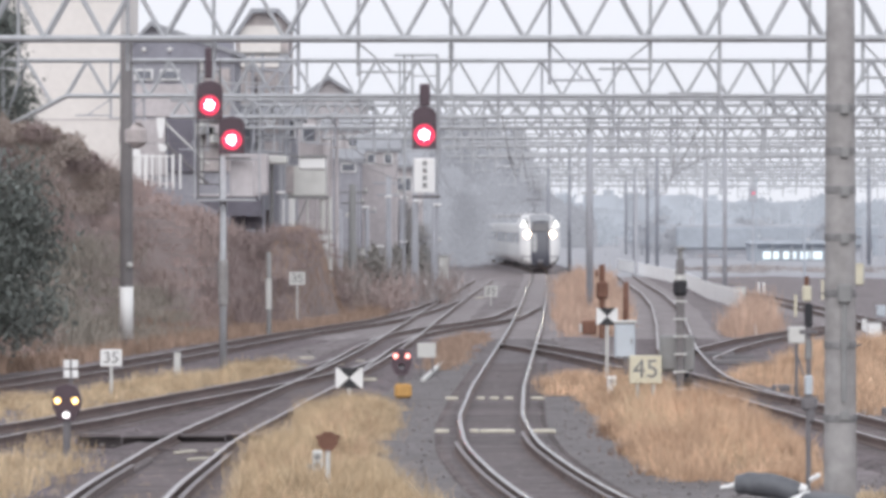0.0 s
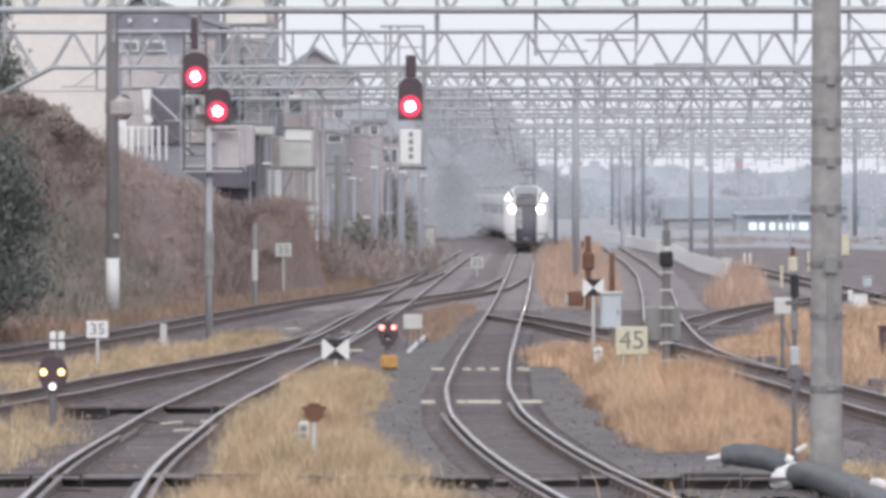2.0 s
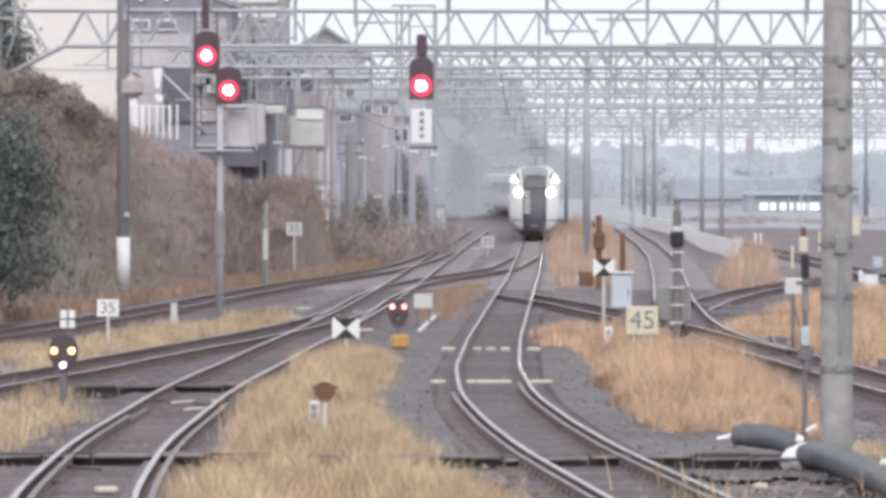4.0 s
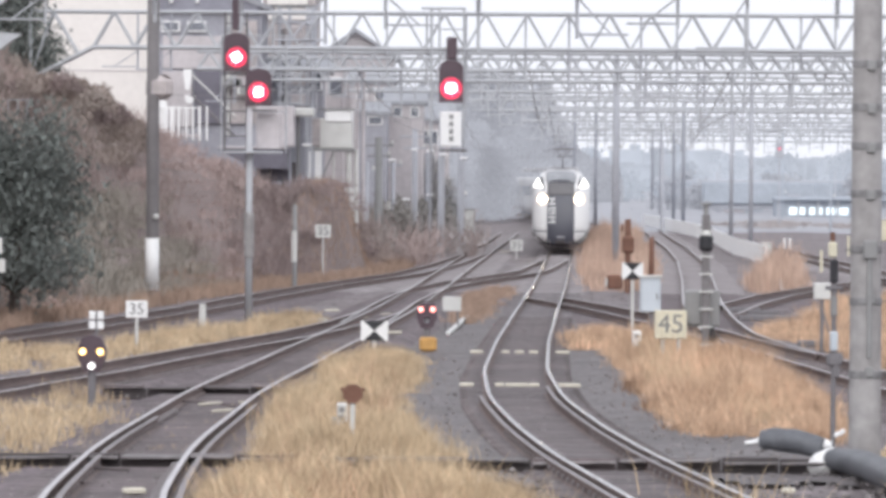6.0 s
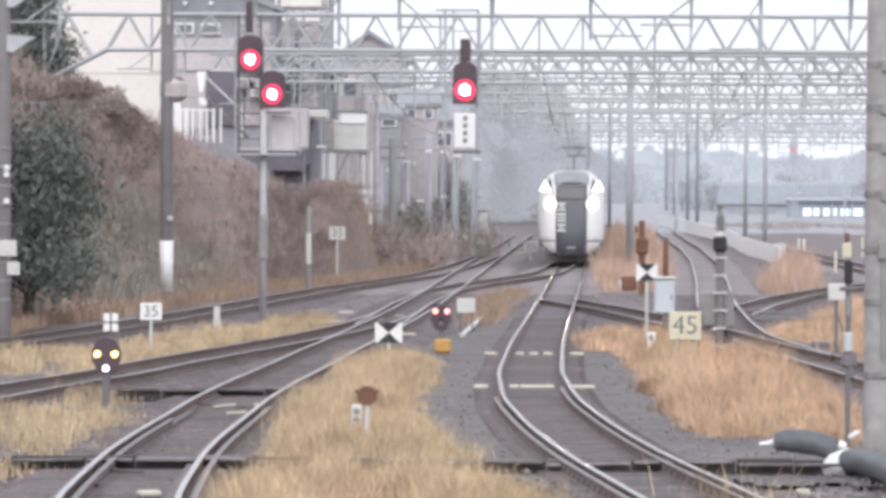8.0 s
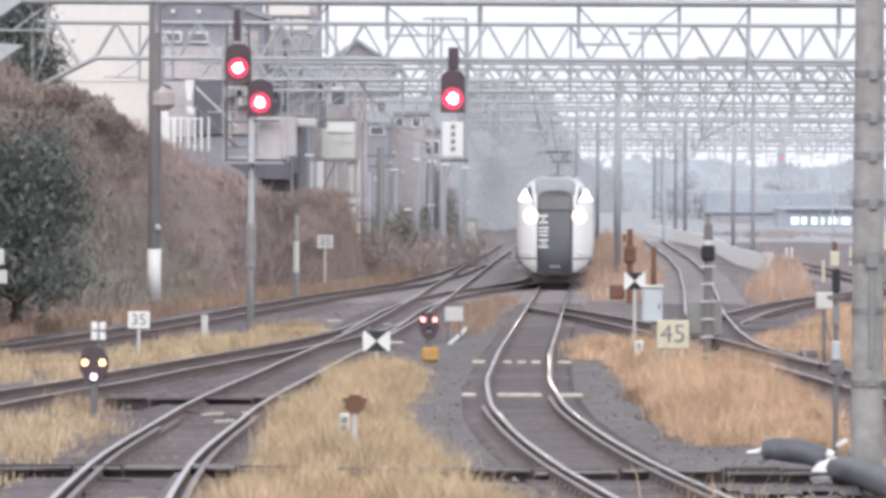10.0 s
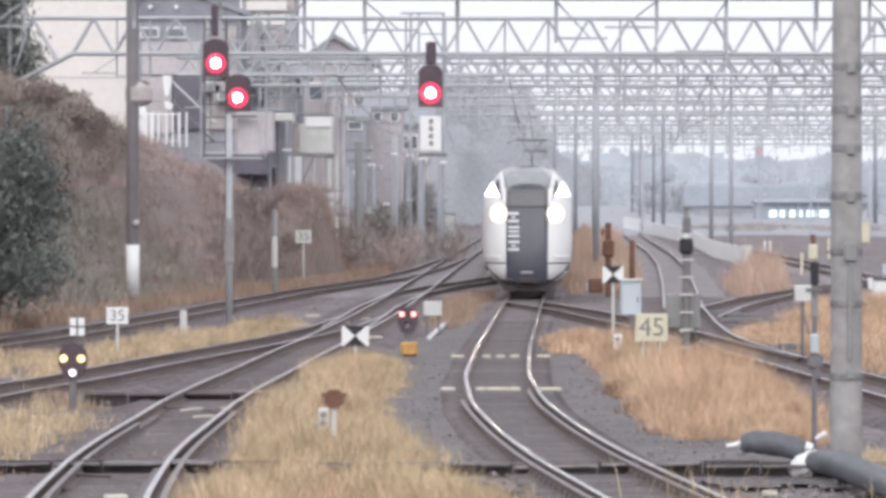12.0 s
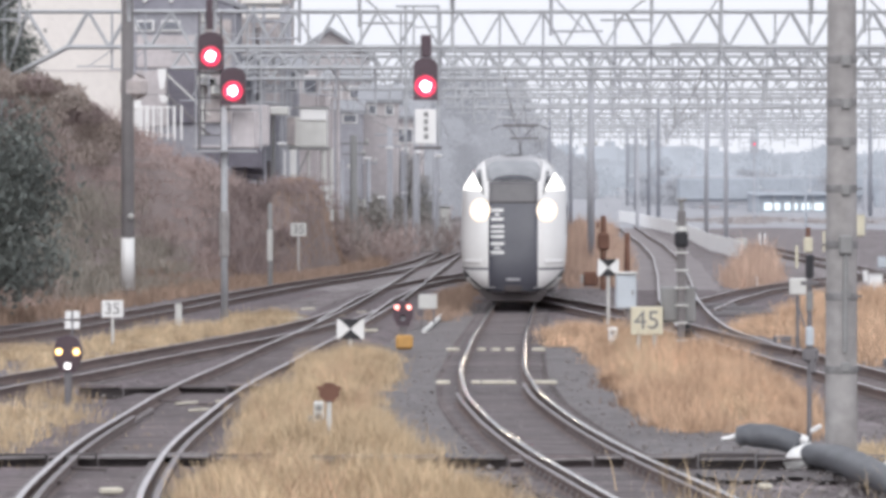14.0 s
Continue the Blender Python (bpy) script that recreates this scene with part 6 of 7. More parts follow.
def build_poles():
    dark, grey = "dark slender pole among the far tracks", "grey concrete pole beside the tracks"
    plain_pole(-5.88, 150, 0.085, 2.75, M_GREYBOX, "short grey post with white bands below the bank")
    w = thing("band_sleeve", -5.88, 149.7, "white banded sleeve in front of the grey post", "sleeve")
    part("sleeve", Mesh().lathe((0, 0, 1.5), [(0.1, -0.7), (0.1, 0.35)], 12), M_PALE, w)
    part("stand", Mesh().tube((0, 0.0, -0.4), (0, 0.0, 0.85), 0.05, n=8), M_GREYBOX, w)
    for x, y, r, top, m, lab, arms in (
            (-4.15, 205, 0.2, 5.6, M_GREYBOX, dark, ((5.2, 1.4), (4.7, 1.1))),
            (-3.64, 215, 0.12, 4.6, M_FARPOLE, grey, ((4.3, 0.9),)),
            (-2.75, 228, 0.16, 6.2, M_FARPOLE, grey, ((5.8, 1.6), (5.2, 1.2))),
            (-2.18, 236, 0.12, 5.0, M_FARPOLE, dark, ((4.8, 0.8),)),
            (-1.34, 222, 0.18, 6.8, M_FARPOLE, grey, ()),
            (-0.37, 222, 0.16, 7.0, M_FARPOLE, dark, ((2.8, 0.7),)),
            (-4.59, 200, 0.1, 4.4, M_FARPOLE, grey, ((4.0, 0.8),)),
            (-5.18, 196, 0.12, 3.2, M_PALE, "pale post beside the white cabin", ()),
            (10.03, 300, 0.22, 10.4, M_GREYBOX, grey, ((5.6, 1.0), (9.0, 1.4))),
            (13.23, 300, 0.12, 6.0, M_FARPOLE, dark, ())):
        plain_pole(x, y, r, top, m, lab, arms)
    for x, z, y in ((-6.85, 4.33, 188.0), (-3.68, 3.79, 214.0), (-2.74, 4.38, 227.0), (-2.98, 1.90, 213.0), (-2.05, 2.02, 235.0), (-1.88, 4.30, 222.0), (-1.25, 4.12, 221.0), (-0.23, 3.95, 221.5)):
        l = thing("yard_lamp", x, y - 0.3, "small white lamp on a bracket arm", "lamp", "yard lamps", z=0.0)
        part("arm", Mesh().tube((0, 0.3, z - 0.1), (0, -0.2, z), 0.03, n=6), M_GREYBOX, l)
        part("shade", Mesh().box((0, -0.25, z), (0.42, 0.25, 0.13), 0.05), M_WHITE, l, "white lamp shade")
        part("stand", Mesh().tube((0, 0.3, G(y) - 0.3), (0, 0.3, z), 0.05, n=8), M_FARPOLE, l)
    for x, y, w, h, m, lab in (
            (-3.67, 222, 0.85, 2.7, M_PALE, "tall pale equipment cabinet among the poles"),
            (0.09, 232, 0.5, 2.2, M_PALE, "narrow pale cabinet among the poles"),
            (-4.23, 214, 0.6, 1.4, M_GREYBOX, "grey relay cabinet among the poles"),
            (-1.51, 240, 2.2, 2.4, M_GREYBOX, "dark hut among the poles")):
        c = thing("equipment_cabinet", x, y, lab, "cabinet", "cabinets by the tracks")
        part("body", Mesh().box((0, 0, h / 2 - 0.2), (w, 0.7, h), 0.04), m, c)
        part("door", Mesh().box((0, -0.36, h / 2 - 0.1), (w * 0.8, 0.03, h * 0.75), 0.01), m, c)
        part("roof", Mesh().box((0, 0, h - 0.18), (w + 0.1, 0.8, 0.06), 0.01), M_GREYBOX, c)


build_poles()


# ---- the misty distance ----
def build_distance():
    rng = np.random.default_rng(21)
    ms = Mesh()
    top = lambda x: float(np.interp(x, [-20.02, -6.89, 0.49, 6.24, 11.57, 14.03, 16.49, 22.65], [10.57, 15.90, 18.36, 17.87, 15.90, 10.57, 5.64, 3.59]))
    xs = span(-25.76, 22.65, 90)
    for x in xs:
        t = top(x) + 1.0 * noise.noise((x * 0.5, 0, 0)) + 0.6 * noise.noise((x * 1.7, 4, 0)) - 1.0
        ms.v += [(x, 640, -2), (x, 641, t * 0.5), (x, 646, t), (x, 660, t - 1.5)]
    ms.f = [(4 * i + k, 4 * i + 4 + k, 4 * i + 5 + k, 4 * i + 1 + k) for i in range(len(xs) - 1) for k in range(3)]
    ms.m = [0] * len(ms.f)
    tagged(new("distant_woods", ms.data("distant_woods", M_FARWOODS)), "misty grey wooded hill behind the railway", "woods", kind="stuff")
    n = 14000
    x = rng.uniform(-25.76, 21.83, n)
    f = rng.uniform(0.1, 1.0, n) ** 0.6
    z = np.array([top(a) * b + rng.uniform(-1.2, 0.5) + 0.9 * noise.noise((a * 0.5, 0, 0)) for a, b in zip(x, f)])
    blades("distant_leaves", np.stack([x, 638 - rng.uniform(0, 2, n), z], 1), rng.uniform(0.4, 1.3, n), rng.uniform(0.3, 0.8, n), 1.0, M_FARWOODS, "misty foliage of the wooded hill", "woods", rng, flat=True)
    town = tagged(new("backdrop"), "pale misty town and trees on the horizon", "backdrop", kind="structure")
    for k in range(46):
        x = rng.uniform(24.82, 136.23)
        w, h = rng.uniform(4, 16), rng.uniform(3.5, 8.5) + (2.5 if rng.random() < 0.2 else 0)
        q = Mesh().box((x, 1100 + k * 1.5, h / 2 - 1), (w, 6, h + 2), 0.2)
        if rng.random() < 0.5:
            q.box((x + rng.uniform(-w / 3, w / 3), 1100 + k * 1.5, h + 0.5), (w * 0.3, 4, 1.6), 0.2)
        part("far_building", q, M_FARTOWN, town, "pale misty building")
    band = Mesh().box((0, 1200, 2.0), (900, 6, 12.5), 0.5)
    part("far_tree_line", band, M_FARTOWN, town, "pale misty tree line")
    fs = thing("railway_signal", 23.31, 330, "small hazy red signal far off in the yard", "railway signal", "red signals")
    part("post", Mesh().tube((0, 0, -0.3), (0, 0, 4.96), 0.07, n=8), M_FARPOLE, fs)
    part("head", Mesh().box((0, 0, 5.60), (0.6, 0.2, 1.1), 0.05), M_FARPOLE, fs)
    part("lens", Mesh().lathe((0, -0.14, 5.72), [(0.1, 0.04), (0.08, 0.0)], 14, "Y"), M_REDGLOW, fs, "lit red lens")
    # a long shed with a strip of bright windows in the yard
    sh = thing("platform_shed", 33.44, 423, "hazy blue-grey shed with a strip of bright windows", "shed", z=0.0)
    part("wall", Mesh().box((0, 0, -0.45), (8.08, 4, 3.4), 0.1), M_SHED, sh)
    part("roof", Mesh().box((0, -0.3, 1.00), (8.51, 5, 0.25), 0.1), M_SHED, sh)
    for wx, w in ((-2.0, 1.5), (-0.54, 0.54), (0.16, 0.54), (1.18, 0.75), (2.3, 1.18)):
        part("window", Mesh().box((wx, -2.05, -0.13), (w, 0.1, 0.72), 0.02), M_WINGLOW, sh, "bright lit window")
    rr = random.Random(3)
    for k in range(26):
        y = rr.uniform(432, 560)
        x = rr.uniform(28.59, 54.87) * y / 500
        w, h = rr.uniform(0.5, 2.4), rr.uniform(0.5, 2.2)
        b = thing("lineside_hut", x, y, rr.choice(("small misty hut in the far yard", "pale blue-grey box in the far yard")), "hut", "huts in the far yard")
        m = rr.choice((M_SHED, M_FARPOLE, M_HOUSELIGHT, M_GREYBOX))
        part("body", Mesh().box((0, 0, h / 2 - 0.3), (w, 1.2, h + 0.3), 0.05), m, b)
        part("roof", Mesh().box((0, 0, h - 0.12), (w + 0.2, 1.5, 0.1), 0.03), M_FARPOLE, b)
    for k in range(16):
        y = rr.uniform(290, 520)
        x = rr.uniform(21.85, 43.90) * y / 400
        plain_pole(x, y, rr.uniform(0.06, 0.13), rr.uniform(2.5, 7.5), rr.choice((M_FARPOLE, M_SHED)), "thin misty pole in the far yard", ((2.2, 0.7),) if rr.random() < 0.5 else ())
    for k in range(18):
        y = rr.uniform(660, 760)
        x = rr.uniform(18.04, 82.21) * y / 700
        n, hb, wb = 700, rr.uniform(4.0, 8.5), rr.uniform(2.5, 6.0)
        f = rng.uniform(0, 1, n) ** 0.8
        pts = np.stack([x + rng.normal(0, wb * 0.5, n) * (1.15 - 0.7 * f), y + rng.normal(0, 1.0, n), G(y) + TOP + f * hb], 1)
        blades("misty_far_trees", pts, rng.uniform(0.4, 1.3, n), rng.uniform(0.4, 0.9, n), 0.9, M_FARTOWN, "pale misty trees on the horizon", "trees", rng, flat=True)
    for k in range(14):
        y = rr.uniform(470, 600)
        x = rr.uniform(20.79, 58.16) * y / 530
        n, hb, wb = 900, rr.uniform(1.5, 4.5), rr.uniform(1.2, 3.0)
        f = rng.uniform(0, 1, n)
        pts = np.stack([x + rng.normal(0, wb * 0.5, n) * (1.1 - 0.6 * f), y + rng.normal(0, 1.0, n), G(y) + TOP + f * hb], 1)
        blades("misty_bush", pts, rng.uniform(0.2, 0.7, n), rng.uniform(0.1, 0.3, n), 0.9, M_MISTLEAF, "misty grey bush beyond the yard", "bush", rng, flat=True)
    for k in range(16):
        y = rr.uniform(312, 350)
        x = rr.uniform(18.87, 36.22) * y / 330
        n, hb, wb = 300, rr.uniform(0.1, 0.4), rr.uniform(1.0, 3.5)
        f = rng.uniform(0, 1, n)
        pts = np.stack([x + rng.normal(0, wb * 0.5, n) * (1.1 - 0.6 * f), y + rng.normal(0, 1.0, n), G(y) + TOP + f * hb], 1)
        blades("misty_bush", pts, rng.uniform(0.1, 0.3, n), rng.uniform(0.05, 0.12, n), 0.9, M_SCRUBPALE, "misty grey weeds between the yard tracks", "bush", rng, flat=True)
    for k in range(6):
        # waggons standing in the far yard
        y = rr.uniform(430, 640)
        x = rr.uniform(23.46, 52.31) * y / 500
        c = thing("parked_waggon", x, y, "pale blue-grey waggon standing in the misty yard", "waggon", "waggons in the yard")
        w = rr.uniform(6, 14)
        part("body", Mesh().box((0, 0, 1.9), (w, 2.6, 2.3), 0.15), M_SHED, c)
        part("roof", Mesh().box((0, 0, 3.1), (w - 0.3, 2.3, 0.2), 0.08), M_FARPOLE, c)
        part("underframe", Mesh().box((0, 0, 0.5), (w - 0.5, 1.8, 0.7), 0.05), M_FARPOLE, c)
    for x in span(-3.8, 3.8, 5):
        part("post", Mesh().tube((x, -2.3, -1.2), (x, -2.3, 0.95), 0.12, n=8), M_STEEL, sh)


# the pale blue imitates haze over the far shed, huts and waggons
M_SHED = mat("hazed_blue_cladding", (0.39, 0.425, 0.475), 0.7, var=0.15, size=3.0, fine=2.0, bump=0)
M_WINGLOW = glow("lit_window", (0.85, 0.95, 1.0), 0.75)
build_distance()


# ---- small things along the tracks ----
M_LID = mat("damp_concrete_lid", (0.205, 0.188, 0.19), 0.7, var=0.4, size=0.4, fine=6.0, bump=0.4, tint=(0.115, 0.1, 0.1), rand=0.3, grit=0.2)


def build_troughs():
    # concrete cable troughs that cross below the rails
    for y, x0, x1, name_label, h in ((49.7, -9.0, 9.0, "long concrete cable trough crossing below the rails, dark front", 0.2), (71.1, -5.9, -2.75, "dark wooden boards crossing below the diagonal track", 0.16)):
        tr = thing("cable_trough", 0, y, name_label, "cable trough", z=G(y) - 0.03)
        rng = random.Random(int(y))
        x = x0
        while x < x1:
            w = rng.uniform(0.5, 1.2)
            # shade under the lids is also put into the slabs' dark colour
            part("trough_side", Mesh().box((x + w / 2, 0.16, -0.14 + rng.uniform(-0.01, 0.01)), (w - 0.015, 0.06, h + rng.uniform(0.02, 0.12)), 0.008), M_DARKGAP if h < 0.2 or rng.random() < 0.86 else M_SLEEPER, tr, "side slab, coloured dark for shade below the lid")
            part("lid", Mesh().box((x + w / 2, 0.22, -0.02 + rng.uniform(-0.03, 0.012)), (w - rng.uniform(0.02, 0.09), 0.5, 0.03), 0.008, Euler((0, radians(rng.uniform(-1.6, 1.6)), radians(rng.uniform(-2, 2)))).to_matrix()), M_LID if h >= 0.2 else M_SLEEPER, tr, "grey lid")
            x += w
    for y, marks in ((92.2, ((0.07, 0.34), (0.72, 0.89), (1.02, 1.19), (1.31, 1.49), (1.86, 2.14))),
                     (75.1, ((-0.12, 0.12), (0.48, 0.64), (0.66, 1.05), (1.06, 1.24), (1.55, 1.94))),
                     (41.3, ((1.88, 2.05), (2.07, 2.38)))):
        for x0, x1 in marks:
            b = Mesh().box(((x0 + x1) / 2, y, G(y) - 0.135), (x1 - x0, 0.3, 0.055), 0.012)
            tagged(new("marker_block", b.data("marker_block", M_MARK)), "low pale yellow painted block across the track", "marker block", "painted blocks across the main track")
    for x, y, w, a in ((8.14, 118.4, 1.75, 2), (8.14, 123.0, 1.2, -3), (7.93, 126.0, 0.9, 4), (7.92, 97.6, 1.2, 2), (8.8, 83.5, 0.9, 3)):
        k = Mesh().box((0, 0, 0), (w, 0.28, 0.14), 0.02)
        ob = tagged(new("switch_timber", k.data("switch_timber", M_STEELDARK)), "dark timber lying across the points", "timber", "timbers at the points")
        ob.matrix_basis = pose(x, y, G(y) - 0.09, 0, 0, a)
    wb = thing("blank_board", -0.38, 109.6, "blank pale board on two legs beside the dwarf signal", "sign")
    part("board", Mesh().box((0, 0, 0.45), (0.46, 0.04, 0.36), 0.01), M_PALE, wb)
    for x in (-0.15, 0.15):
        part("leg", Mesh().tube((x, 0.03, -0.3), (x, 0.03, 0.4), 0.025, n=8), M_STEELDARK, wb)
    # splintered boards strewn beside the diagonal track
    rng = random.Random(52)
    for x, y in ((-3.87, 66.5), (-3.47, 65.7), (-3.55, 64.1), (-3.35, 67.1), (-4.18, 67.3), (-4.01, 48.6), (-4.02, 45.8), (-3.94, 50.1), (-2.23, 120.7), (-2.75, 116.8)):
        k = Mesh().box((0, 0, 0), (rng.uniform(0.25, 0.6), 0.07, 0.03), 0.008)
        ob = tagged(new("broken_board", k.data("broken_board", M_MARK if rng.random() < 0.35 else M_SLEEPER)), "splintered weathered board lying on the ballast", "board", "broken boards on the ballast")
        ob.matrix_basis = pose(x, y, G(y) + TOP + 0.075, rng.uniform(-8, 8), rng.uniform(-4, 4), rng.uniform(-70, 70))
    # pale boards lying by the dwarf signal
    kerb = thing("kerb_board", -0.23, 111.1, "long pale board lying beside the dwarf signal", "board")
    part("board", Mesh().box((0, 0, -0.12), (0.12, 12.5, 0.1), 0.02, Euler((0, 0, radians(-2.0))).to_matrix()), M_PALE, kerb)
    for x, y, w in ((-1.73, 104.4, 0.35), (-3.88, 114.6, 0.5), (-3.34, 44.3, 0.22), (1.93, 227.8, 0.5), (-3.79, 123.6, 0.4), (3.30, 45.1, 0.12)):
        k = Mesh().box((x, y, G(y) + TOP + 0.08), (w, 0.15, 0.06), 0.015, Euler((0, 0, radians(20))).to_matrix())
        tagged(new("loose_slab", k.data("loose_slab", M_MARK)), "small pale slab lying on the ballast", "slab", "loose slabs")


def rust_marker():
    m = thing("rusty_marker", -1.35, 51.9, "rust-brown eight-sided marker on a thin post in dry grass", "marker")
    part("post", Mesh().tube((0, 0, -0.3), (0.01, 0, 0.62), 0.03, n=8), M_PALE, m)
    part("head", Mesh().prism([(0.01 + 0.128 * math.cos(a), 0.61 + 0.12 * math.sin(a)) for a in span(math.pi / 8, math.pi * 15 / 8, 8)], -0.05, 0.02), M_RUST, m, "rust-brown head")
    part("cap", Mesh().box((0.01, 0, 0.66), (0.29, 0.05, 0.045), 0.01), M_RUST, m)
    s = thing("track_detector", -1.52, 53.2, "small grey and white device on a stake in dry grass", "track device")
    part("stake", Mesh().tube((0, 0, -0.3), (0, 0, 0.3), 0.025, n=8), M_STEELDARK, s)
    c = part("case", Mesh().box((0.02, 0, 0.32), (0.13, 0.1, 0.26), 0.02), M_PALE, s, "pale case")
    for z in (0.37, 0.27):
        part("lens", Mesh().lathe((0.02, -0.055, z), [(0.04, 0.01), (0.04, -0.01)], 10, "Y"), M_GREYBOX, c)
    part("arm", Mesh().box((-0.08, 0, 0.2), (0.1, 0.06, 0.16), 0.02), M_GREYBOX, s)


def right_group():
    c = thing("relay_cabinet", 3.94, 94.9, "pale blue-grey relay cabinet on a dark stand in dry grass", "cabinet")
    part("body", Mesh().box((0, 0, 1.03), (0.44, 0.35, 0.76), 0.02), M_CABINET, c)
    part("door", Mesh().box((0, -0.18, 1.0), (0.38, 0.02, 0.66), 0.008), M_CABINET, c)
    part("roof", Mesh().box((0, -0.02, 1.42), (0.5, 0.42, 0.05), 0.015), M_PALE, c, "pale roof plate")
    part("stand", Mesh().box((0.08, 0, 0.2), (0.22, 0.2, 0.95), 0.02), M_STEELDARK, c, "dark steel stand")
    part("handle", Mesh().box((0.14, -0.2, 1.0), (0.03, 0.03, 0.12), 0.008), M_STEELDARK, c)
    s = thing("telephone_box", 3.49, 90.5, "small white box on a short stake", "box")
    part("case", Mesh().box((0, 0, 0.2), (0.18, 0.14, 0.36), 0.02), M_WHITE, s)
    part("stake", Mesh().tube((0, 0, -0.3), (0, 0, 0.05), 0.03, n=8), M_STEELDARK, s)
    part("label_plate", Mesh().box((0, -0.075, 0.27), (0.09, 0.012, 0.07), 0.004), M_GREYBOX, s)
    # rusty hand-lever posts
    r = thing("rusty_post", 5.54, 152.2, "rust-brown post with a wide head behind the marker board", "post")
    part("post", Mesh().tube((0, 0, -0.3), (0, 0, 2.3), 0.1, n=10), M_RUST, r)
    part("head", Mesh().box((0, -0.02, 1.42), (0.42, 0.3, 0.62), 0.08), M_RUST, r, "rust-brown case")
    part("side_arm", Mesh().box((-0.19, 0, 2.0), (0.09, 0.1, 0.24), 0.02), M_RUST, r)
    r2 = thing("rusty_post", 6.36, 152.2, "plain rust-brown pipe post", "post")
    part("post", Mesh().tube((0, 0, -0.3), (0, 0, 1.7), 0.1, 0.095, 12), M_RUST, r2, "", True)
    r3 = thing("point_machine", 4.95, 148.0, "dark brown point machine box with a pale end", "point machine")
    part("case", Mesh().box((0, 0, 0.22), (0.5, 0.5, 0.48), 0.05), M_RUST, r3)
    part("end_plate", Mesh().box((-0.29, -0.1, 0.2), (0.08, 0.3, 0.26), 0.02), M_PALE, r3)


def repeater_mast():
    m = thing("repeater_mast", 4.47, 82.6, "dark mast with steps, lamp head and large grey box", "mast")
    part("shaft", Mesh().box((0, 0, 1.25), (0.15, 0.15, 3.1), 0.03), M_OLDPOLE, m)
    for z in span(0.35, 2.0, 6):
        part("step", Mesh().box((0, -0.09, z), (0.26, 0.04, 0.035), 0.008), M_PALE, m, "pale step iron")
    h = part("lamp_head", Mesh().lathe((0, 0, 2.3), [(0.1, -0.2), (0.13, -0.14), (0.13, 0.06), (0.1, 0.1)], 14), M_BLACK, m, "black lamp head")
    part("cap", Mesh().lathe((0, 0, 2.44), [(0.11, -0.04), (0.1, 0.04), (0.04, 0.07)], 14), M_PALE, h, "pale cap")
    part("aerial", Mesh().lathe((0, 0, 2.5), [(0.05, 0.0), (0.05, 0.45), (0.1, 0.47), (0.1, 0.51), (0.03, 0.53)], 12), M_GREYBOX, m)
    part("bracket", Mesh().box((0, 0, 2.55), (0.22, 0.14, 0.05), 0.01), M_GREYBOX, m)
    b = part("case", Mesh().box((-0.05, 0.3, 1.02), (0.66, 0.35, 0.68), 0.03), M_GREYBOX, m, "large grey box behind the mast")
    part("case_door", Mesh().box((-0.2, 0.11, 1.02), (0.26, 0.02, 0.58), 0.006), M_GREYBOX, b)
    part("cable", Mesh().tube((0.1, 0.0, 0.7), (0.16, 0.0, 0.45), 0.05, n=8), M_BLACK, m)
    part("foot_case", Mesh().lathe((0.14, 0, 0.48), [(0.05, -0.08), (0.1, -0.04), (0.1, 0.06), (0.04, 0.1)], 12), M_BLACK, m)


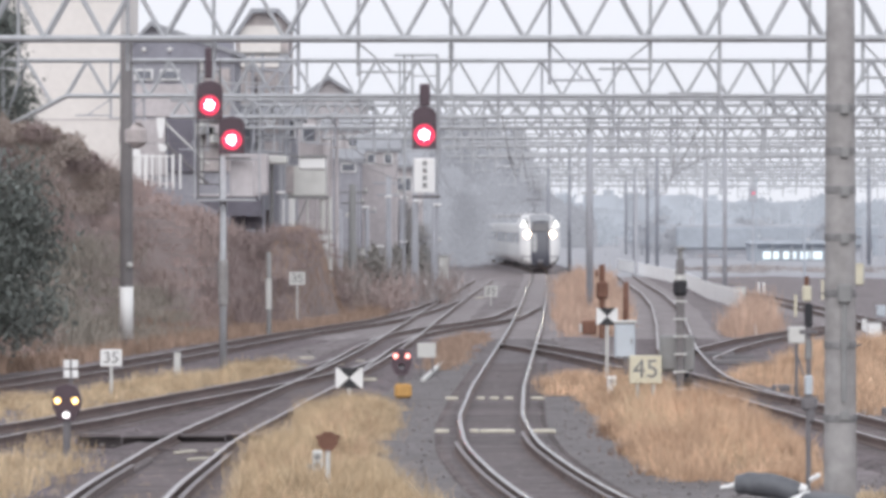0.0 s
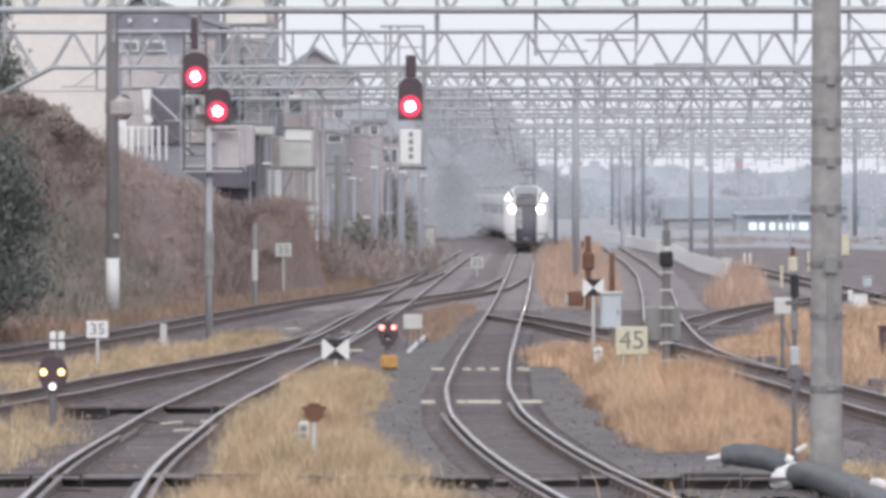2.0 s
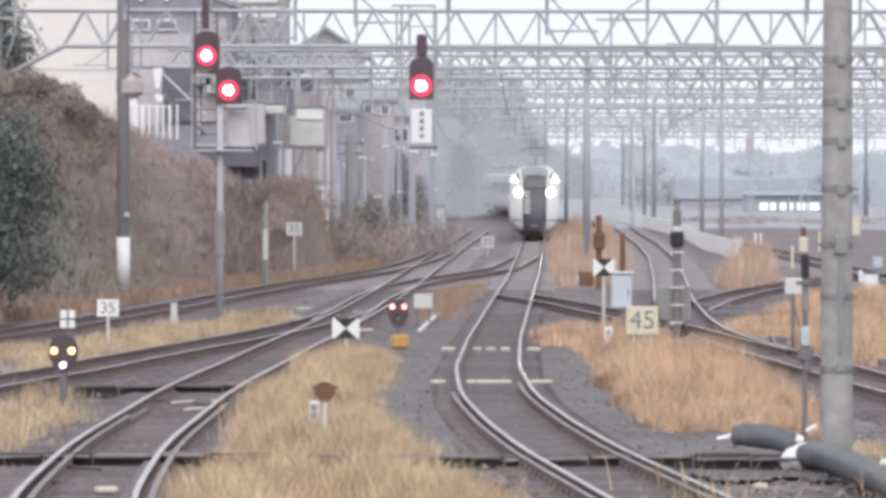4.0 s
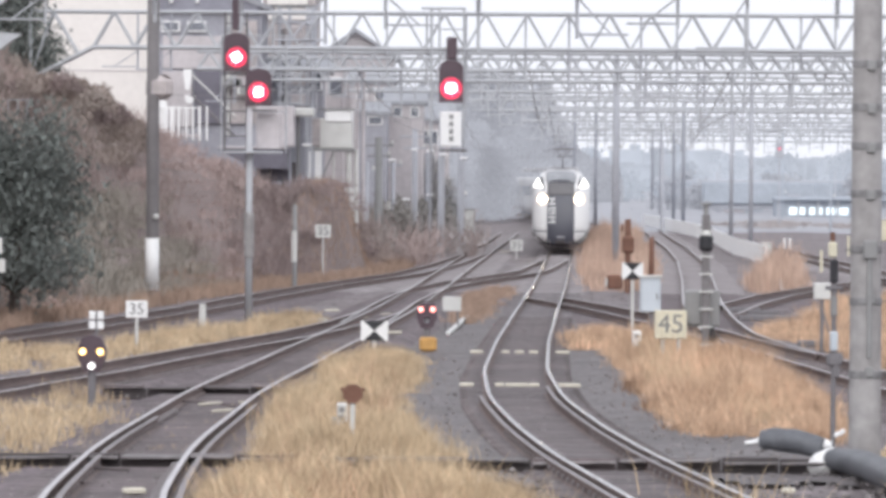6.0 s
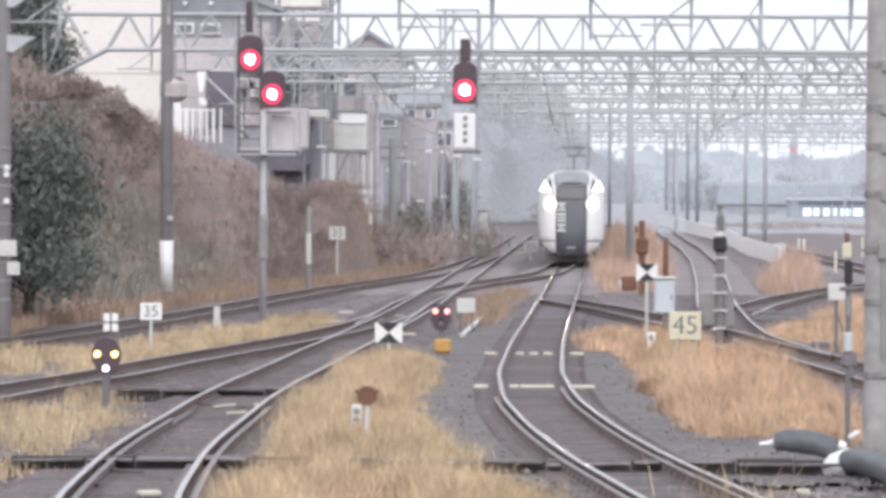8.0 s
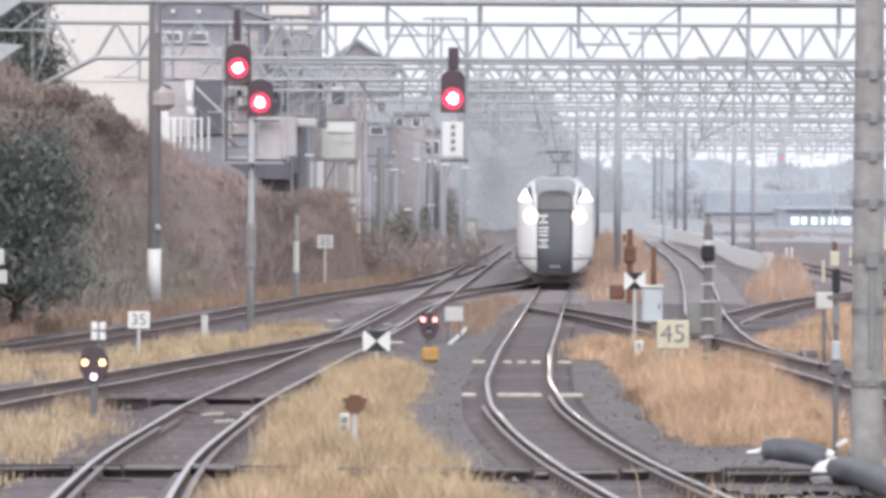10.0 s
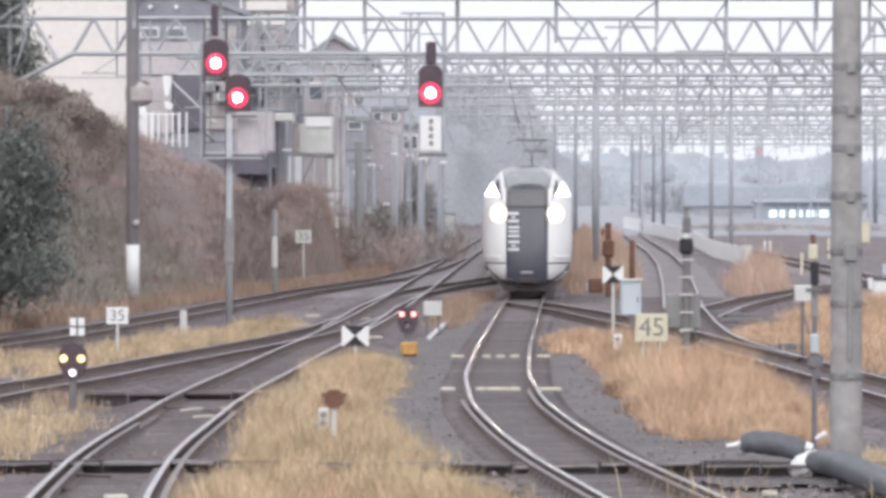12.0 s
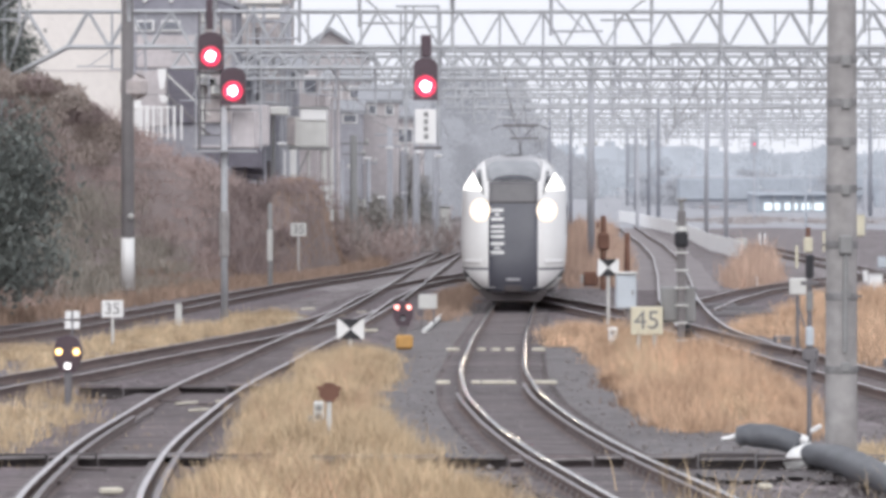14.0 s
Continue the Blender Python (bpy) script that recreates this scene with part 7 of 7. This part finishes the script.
def slim_post():
    m = thing("signal_post", 4.61, 55.4, "slim dark post with clamps, yellow head and hanging cable", "post")
    part("shaft", Mesh().tube((0, 0, -0.3), (0, 0, 2.2), 0.033, n=10), M_STEELDARK, m)
    part("upper_case", Mesh().box((0.0, 0, 2.06), (0.1, 0.1, 0.3), 0.02), M_BLACK, m, "dark upper case")
    part("head", Mesh().box((-0.02, 0, 2.33), (0.11, 0.1, 0.2), 0.02), M_CREAMSIGN, m, "yellowed head")
    part("tip", Mesh().tube((-0.02, 0, 2.42), (-0.02, 0, 2.55), 0.03, n=8), M_RUST, m, "reddish tip")
    part("collar", Mesh().box((0, 0, 1.85), (0.22, 0.1, 0.05), 0.01), M_STEELDARK, m)
    part("middle_case", Mesh().box((0.0, 0, 1.62), (0.085, 0.09, 0.26), 0.02), M_GREYBOX, m, "slim grey middle case")
    part("lower_lens", Mesh().box((0.0, -0.03, 1.18), (0.1, 0.1, 0.25), 0.02), M_CABINET, m, "pale lens case")
    part("clamp", Mesh().box((0.01, 0, 0.95), (0.2, 0.12, 0.2), 0.04), M_STEELDARK, m, "dark clamp")
    part("clamp", Mesh().box((0.03, 0, 0.83), (0.1, 0.1, 0.25), 0.03), M_STEELDARK, m, "dark clamp")
    part("foot", Mesh().box((0.08, -0.02, 0.02), (0.16, 0.06, 0.06), 0.015, Euler((0, radians(-30), 0)).to_matrix()), M_WHITE, m, "white cable tie")
    part("arm", Mesh().tube((-0.06, 0, 1.3), (-0.16, 0.05, 1.62), 0.014, n=6), M_STEELDARK, m)
    b = thing("sign_box", 7.64, 94.9, "blank white box on a short post in dry grass", "box")
    part("case", Mesh().box((0, 0, 1.13), (0.36, 0.2, 0.36), 0.02), M_PALE, b)
    part("post", Mesh().tube((0, 0, -0.3), (0, 0, 1.0), 0.04, n=8), M_STEELDARK, b)
    for x, y, w, h, m, lab in ((14.52, 148.0, 0.5, 0.5, M_WHITE, "white switch box in dry grass"), (15.28, 159.4, 0.16, 0.4, M_WHITE, "thin white marker in dry grass"), (18.41, 184.6, 0.4, 0.45, M_CABINET, "pale blue switch box by the yard track"),
                                (10.81, 152.2, 0.13, 0.34, M_WHITE, "small white marker post by the siding"), (17.63, 245.2, 0.12, 0.55, M_WHITE, "white stake in the yard"), (17.92, 245.2, 0.12, 0.55, M_WHITE, "white stake in the yard"),
                                (14.68, 216.8, 0.55, 0.75, M_PALE, "pale box at the end of the white fence"), (25.63, 270.9, 0.6, 1.3, M_CREAMSIGN, "cream lamp box in the yard"), (14.82, 184.6, 0.12, 0.9, M_CREAMSIGN, "yellow stake by the yard track"),
                                (19.27, 223.0, 0.12, 1.0, M_CREAMSIGN, "yellow stake by the yard track"), (-6.35, 105.8, 0.16, 0.62, M_PALE, "weathered concrete marker post by the outer track")):
        q = thing("marker_post", x, y, lab, "marker", "markers in the yard")
        part("body", Mesh().box((0, 0, h / 2 - 0.16), (w, min(w, 0.3), h), min(w, h) * 0.12), m, q)
        part("cap", Mesh().box((0, 0, h - 0.15), (w * 1.06, min(w, 0.3) * 1.06, 0.04), 0.01), m, q)


def far_box():
    b = thing("relay_box", 10.7, 101.2, "dark red-brown steel box in dry grass beyond the yard track", "box")
    part("body", Mesh().box((0, 0, 0.2), (0.62, 0.5, 0.62), 0.03), M_MAROON, b)
    part("lid", Mesh().box((0, -0.02, 0.53), (0.7, 0.58, 0.05), 0.015), M_MAROON, b)
    part("door", Mesh().box((0, -0.26, 0.2), (0.5, 0.02, 0.48), 0.008), M_MAROON, b)
    part("hinge", Mesh().box((-0.26, -0.275, 0.3), (0.03, 0.02, 0.1), 0.005), M_STEELDARK, b)


M_MAROON = mat("dark_maroon_paint", (0.13, 0.08, 0.085), 0.6, var=0.25, size=0.3, fine=20.0)


def sausage(name, pts, radii, material, parent, label, seed):
    """A sagging stuffed tube through points, with folds."""
    ms, n = Mesh(), 18
    P = [Vector(p) for p in pts]
    dense, rad = [], []
    for i in range(len(P) - 1):
        for k in range(8):
            f = k / 8
            dense.append(P[i].lerp(P[i + 1], f))
            rad.append(radii[i] + (radii[i + 1] - radii[i]) * f)
    dense.append(P[-1])
    rad.append(radii[-1])
    for _ in range(4):
        dense = [dense[0]] + [(dense[i - 1] + dense[i] * 2 + dense[i + 1]) / 4 for i in range(1, len(dense) - 1)] + [dense[-1]]
    for i, p in enumerate(dense):
        d = (dense[min(i + 1, len(dense) - 1)] - dense[max(i - 1, 0)]).normalized()
        side = d.cross(Vector((0, 0, 1))).normalized()
        up = side.cross(d)
        for k in range(n):
            a = 2 * math.pi * k / n
            r = rad[i] * (1 + 0.1 * noise.noise((i * 0.25, math.cos(a) * 1.2, math.sin(a) * 1.2 + seed)))
            ms.v.append(p + side * (r * math.cos(a)) + up * (r * 0.9 * math.sin(a)))
    m = len(dense)
    ms.f = [(i * n + k, i * n + (k + 1) % n, i * n + n + (k + 1) % n, i * n + n + k) for i in range(m - 1) for k in range(n)] + [tuple(range(n)), tuple(range(m * n - n, m * n))]
    ms.m = [0] * len(ms.f)
    return part(name, ms, material, parent, label, True)


def cable_bundle():
    Y = 50.1
    b = thing("cable_bundle", 3.70, Y, "thick grey wrapped cable bundle with white ties across the trough", "cable bundle", z=G(Y) - 0.16)
    sausage("wrapped_cable", [(-0.33, 0.2, 0.33), (-0.18, 0.15, 0.34), (0.1, 0.05, 0.32), (0.36, -0.1, 0.24)], [0.12, 0.15, 0.155, 0.13], M_BAG, b, "grey tarpaulin wrapping", 1)
    sausage("wrapped_cable", [(0.46, -0.3, 0.14), (0.66, -1.2, 0.17), (0.81, -3.2, 0.17), (0.9, -5.2, 0.17), (0.93, -7.4, 0.18), (0.93, -10.0, 0.19)], [0.14, 0.17, 0.17, 0.155, 0.145, 0.13], M_BAG, b, "grey tarpaulin wrapping", 2)
    sausage("white_tie", [(0.2, -0.2, 0.02), (0.33, -0.25, 0.1), (0.5, -0.28, 0.16)], [0.1, 0.15, 0.15], M_WHITE, b, "white wrapping at the joint", 3)
    sausage("white_tie", [(-0.52, 0.2, 0.29), (-0.42, 0.2, 0.3), (-0.31, 0.19, 0.33)], [0.025, 0.035, 0.055], M_WHITE, b, "loose white tie", 4)
    sausage("white_tie", [(0.3, -0.1, 0.3), (0.37, -0.1, 0.31), (0.44, -0.1, 0.29)], [0.04, 0.06, 0.05], M_WHITE, b, "loose white tie", 5)
    sausage("white_tie", [(0.9, -4.6, 0.33), (0.97, -4.7, 0.33), (1.03, -4.8, 0.28)], [0.05, 0.06, 0.04], M_WHITE, b, "loose white tie", 6)


def white_fence():
    line = [(13.63, 201.0), (13.87, 216.8), (13.75, 226.2), (14.21, 245.2), (14.78, 268.8), (14.72, 284.2), (14.38, 298.4), (14.03, 316.3), (13.64, 342.1)]
    f = tagged(new("white_fence"), "low white panel fence along the yard track", "fence")
    for (x0, y0), (x1, y1) in zip(line, line[1:]):
        n = max(1, int(math.hypot(x1 - x0, y1 - y0) / 4.0))
        for i in range(n):
            a, b = Vector((x0, y0)).lerp(Vector((x1, y1)), i / n), Vector((x0, y0)).lerp(Vector((x1, y1)), (i + 1) / n)
            mid, d = (a + b) / 2, b - a
            turn = Euler((0, 0, math.atan2(d.y, d.x))).to_matrix()
            part("panel", Mesh().box((mid.x, mid.y, G(mid.y) + 0.25), (d.length - 0.05, 0.05, 0.86), 0.01, turn), M_FENCE, f)
            part("post", Mesh().box((a.x, a.y, G(a.y) + 0.22), (0.1, 0.1, 0.86), 0.01, turn), M_FENCE, f)


def overhead_wires():
    """Contact and carrying wires with droppers over the running tracks."""
    hang = [36, 103, 149.5, 197, 246, 285, 330, 380, 440, 510]
    for line, lab in ((MAIN, "main"), (LEFT, "diagonal"), (RIGHT, "yard")):
        w = tagged(new("overhead_wire"), "thin dark overhead wires hung above the " + lab + " track", "wire")
        carry, touch = Mesh(), Mesh()
        for a, b in zip(hang[1:], hang[2:]):
            if a < line.y0 or b > line.y1:
                continue
            last = None
            for i in range(9):
                f = i / 8
                y = a + (b - a) * f
                p = Vector((line.x(y), y, G(y) + 6.1 - 0.75 * 4 * f * (1 - f)))
                q = Vector((line.x(y) + 0.15 * (1 - 2 * f), y, G(y) + 5.15))
                if last:
                    carry.tube(last[0], p, 0.012, n=4)
                    touch.tube(last[1], q, 0.010, n=4)
                if i % 2 == 1:
                    part("dropper", Mesh().tube(p, q, 0.006, n=4), M_STEELDARK, w)
                last = (p, q)
        if carry.v:
            part("carrying_wire", carry, M_STEELDARK, w)
            part("contact_wire", touch, M_STEELDARK, w)


build_troughs()
rust_marker()
right_group()
repeater_mast()
slim_post()
far_box()
cable_bundle()
white_fence()
overhead_wires()


# ---- what moves: the train slows towards the platform ----
def nose_at(t):
    return 318.0 - 17.8 * t + 0.27 * t * t


def motions():
    times = [0.5 * i for i in range(29)]
    for k, car in enumerate(TRAIN):
        rows = []
        for t in times:
            y = nose_at(t) + k * 20.0
            ya, yb = y + 3.0, y + 17.0
            h = math.degrees(math.atan2(MAIN.x(yb) - MAIN.x(ya), 14.0))
            tilt = math.degrees(math.atan2(G(yb) - G(ya), 14.0))
            x = MAIN.x(ya) - (MAIN.x(yb) - MAIN.x(ya)) * 3.0 / 14.0
            z = G(ya) - (G(yb) - G(ya)) * 3.0 / 14.0
            rows.append((t, pose(x, y, z, tilt, 0, -h)))
        walk(car, rows)


motions()
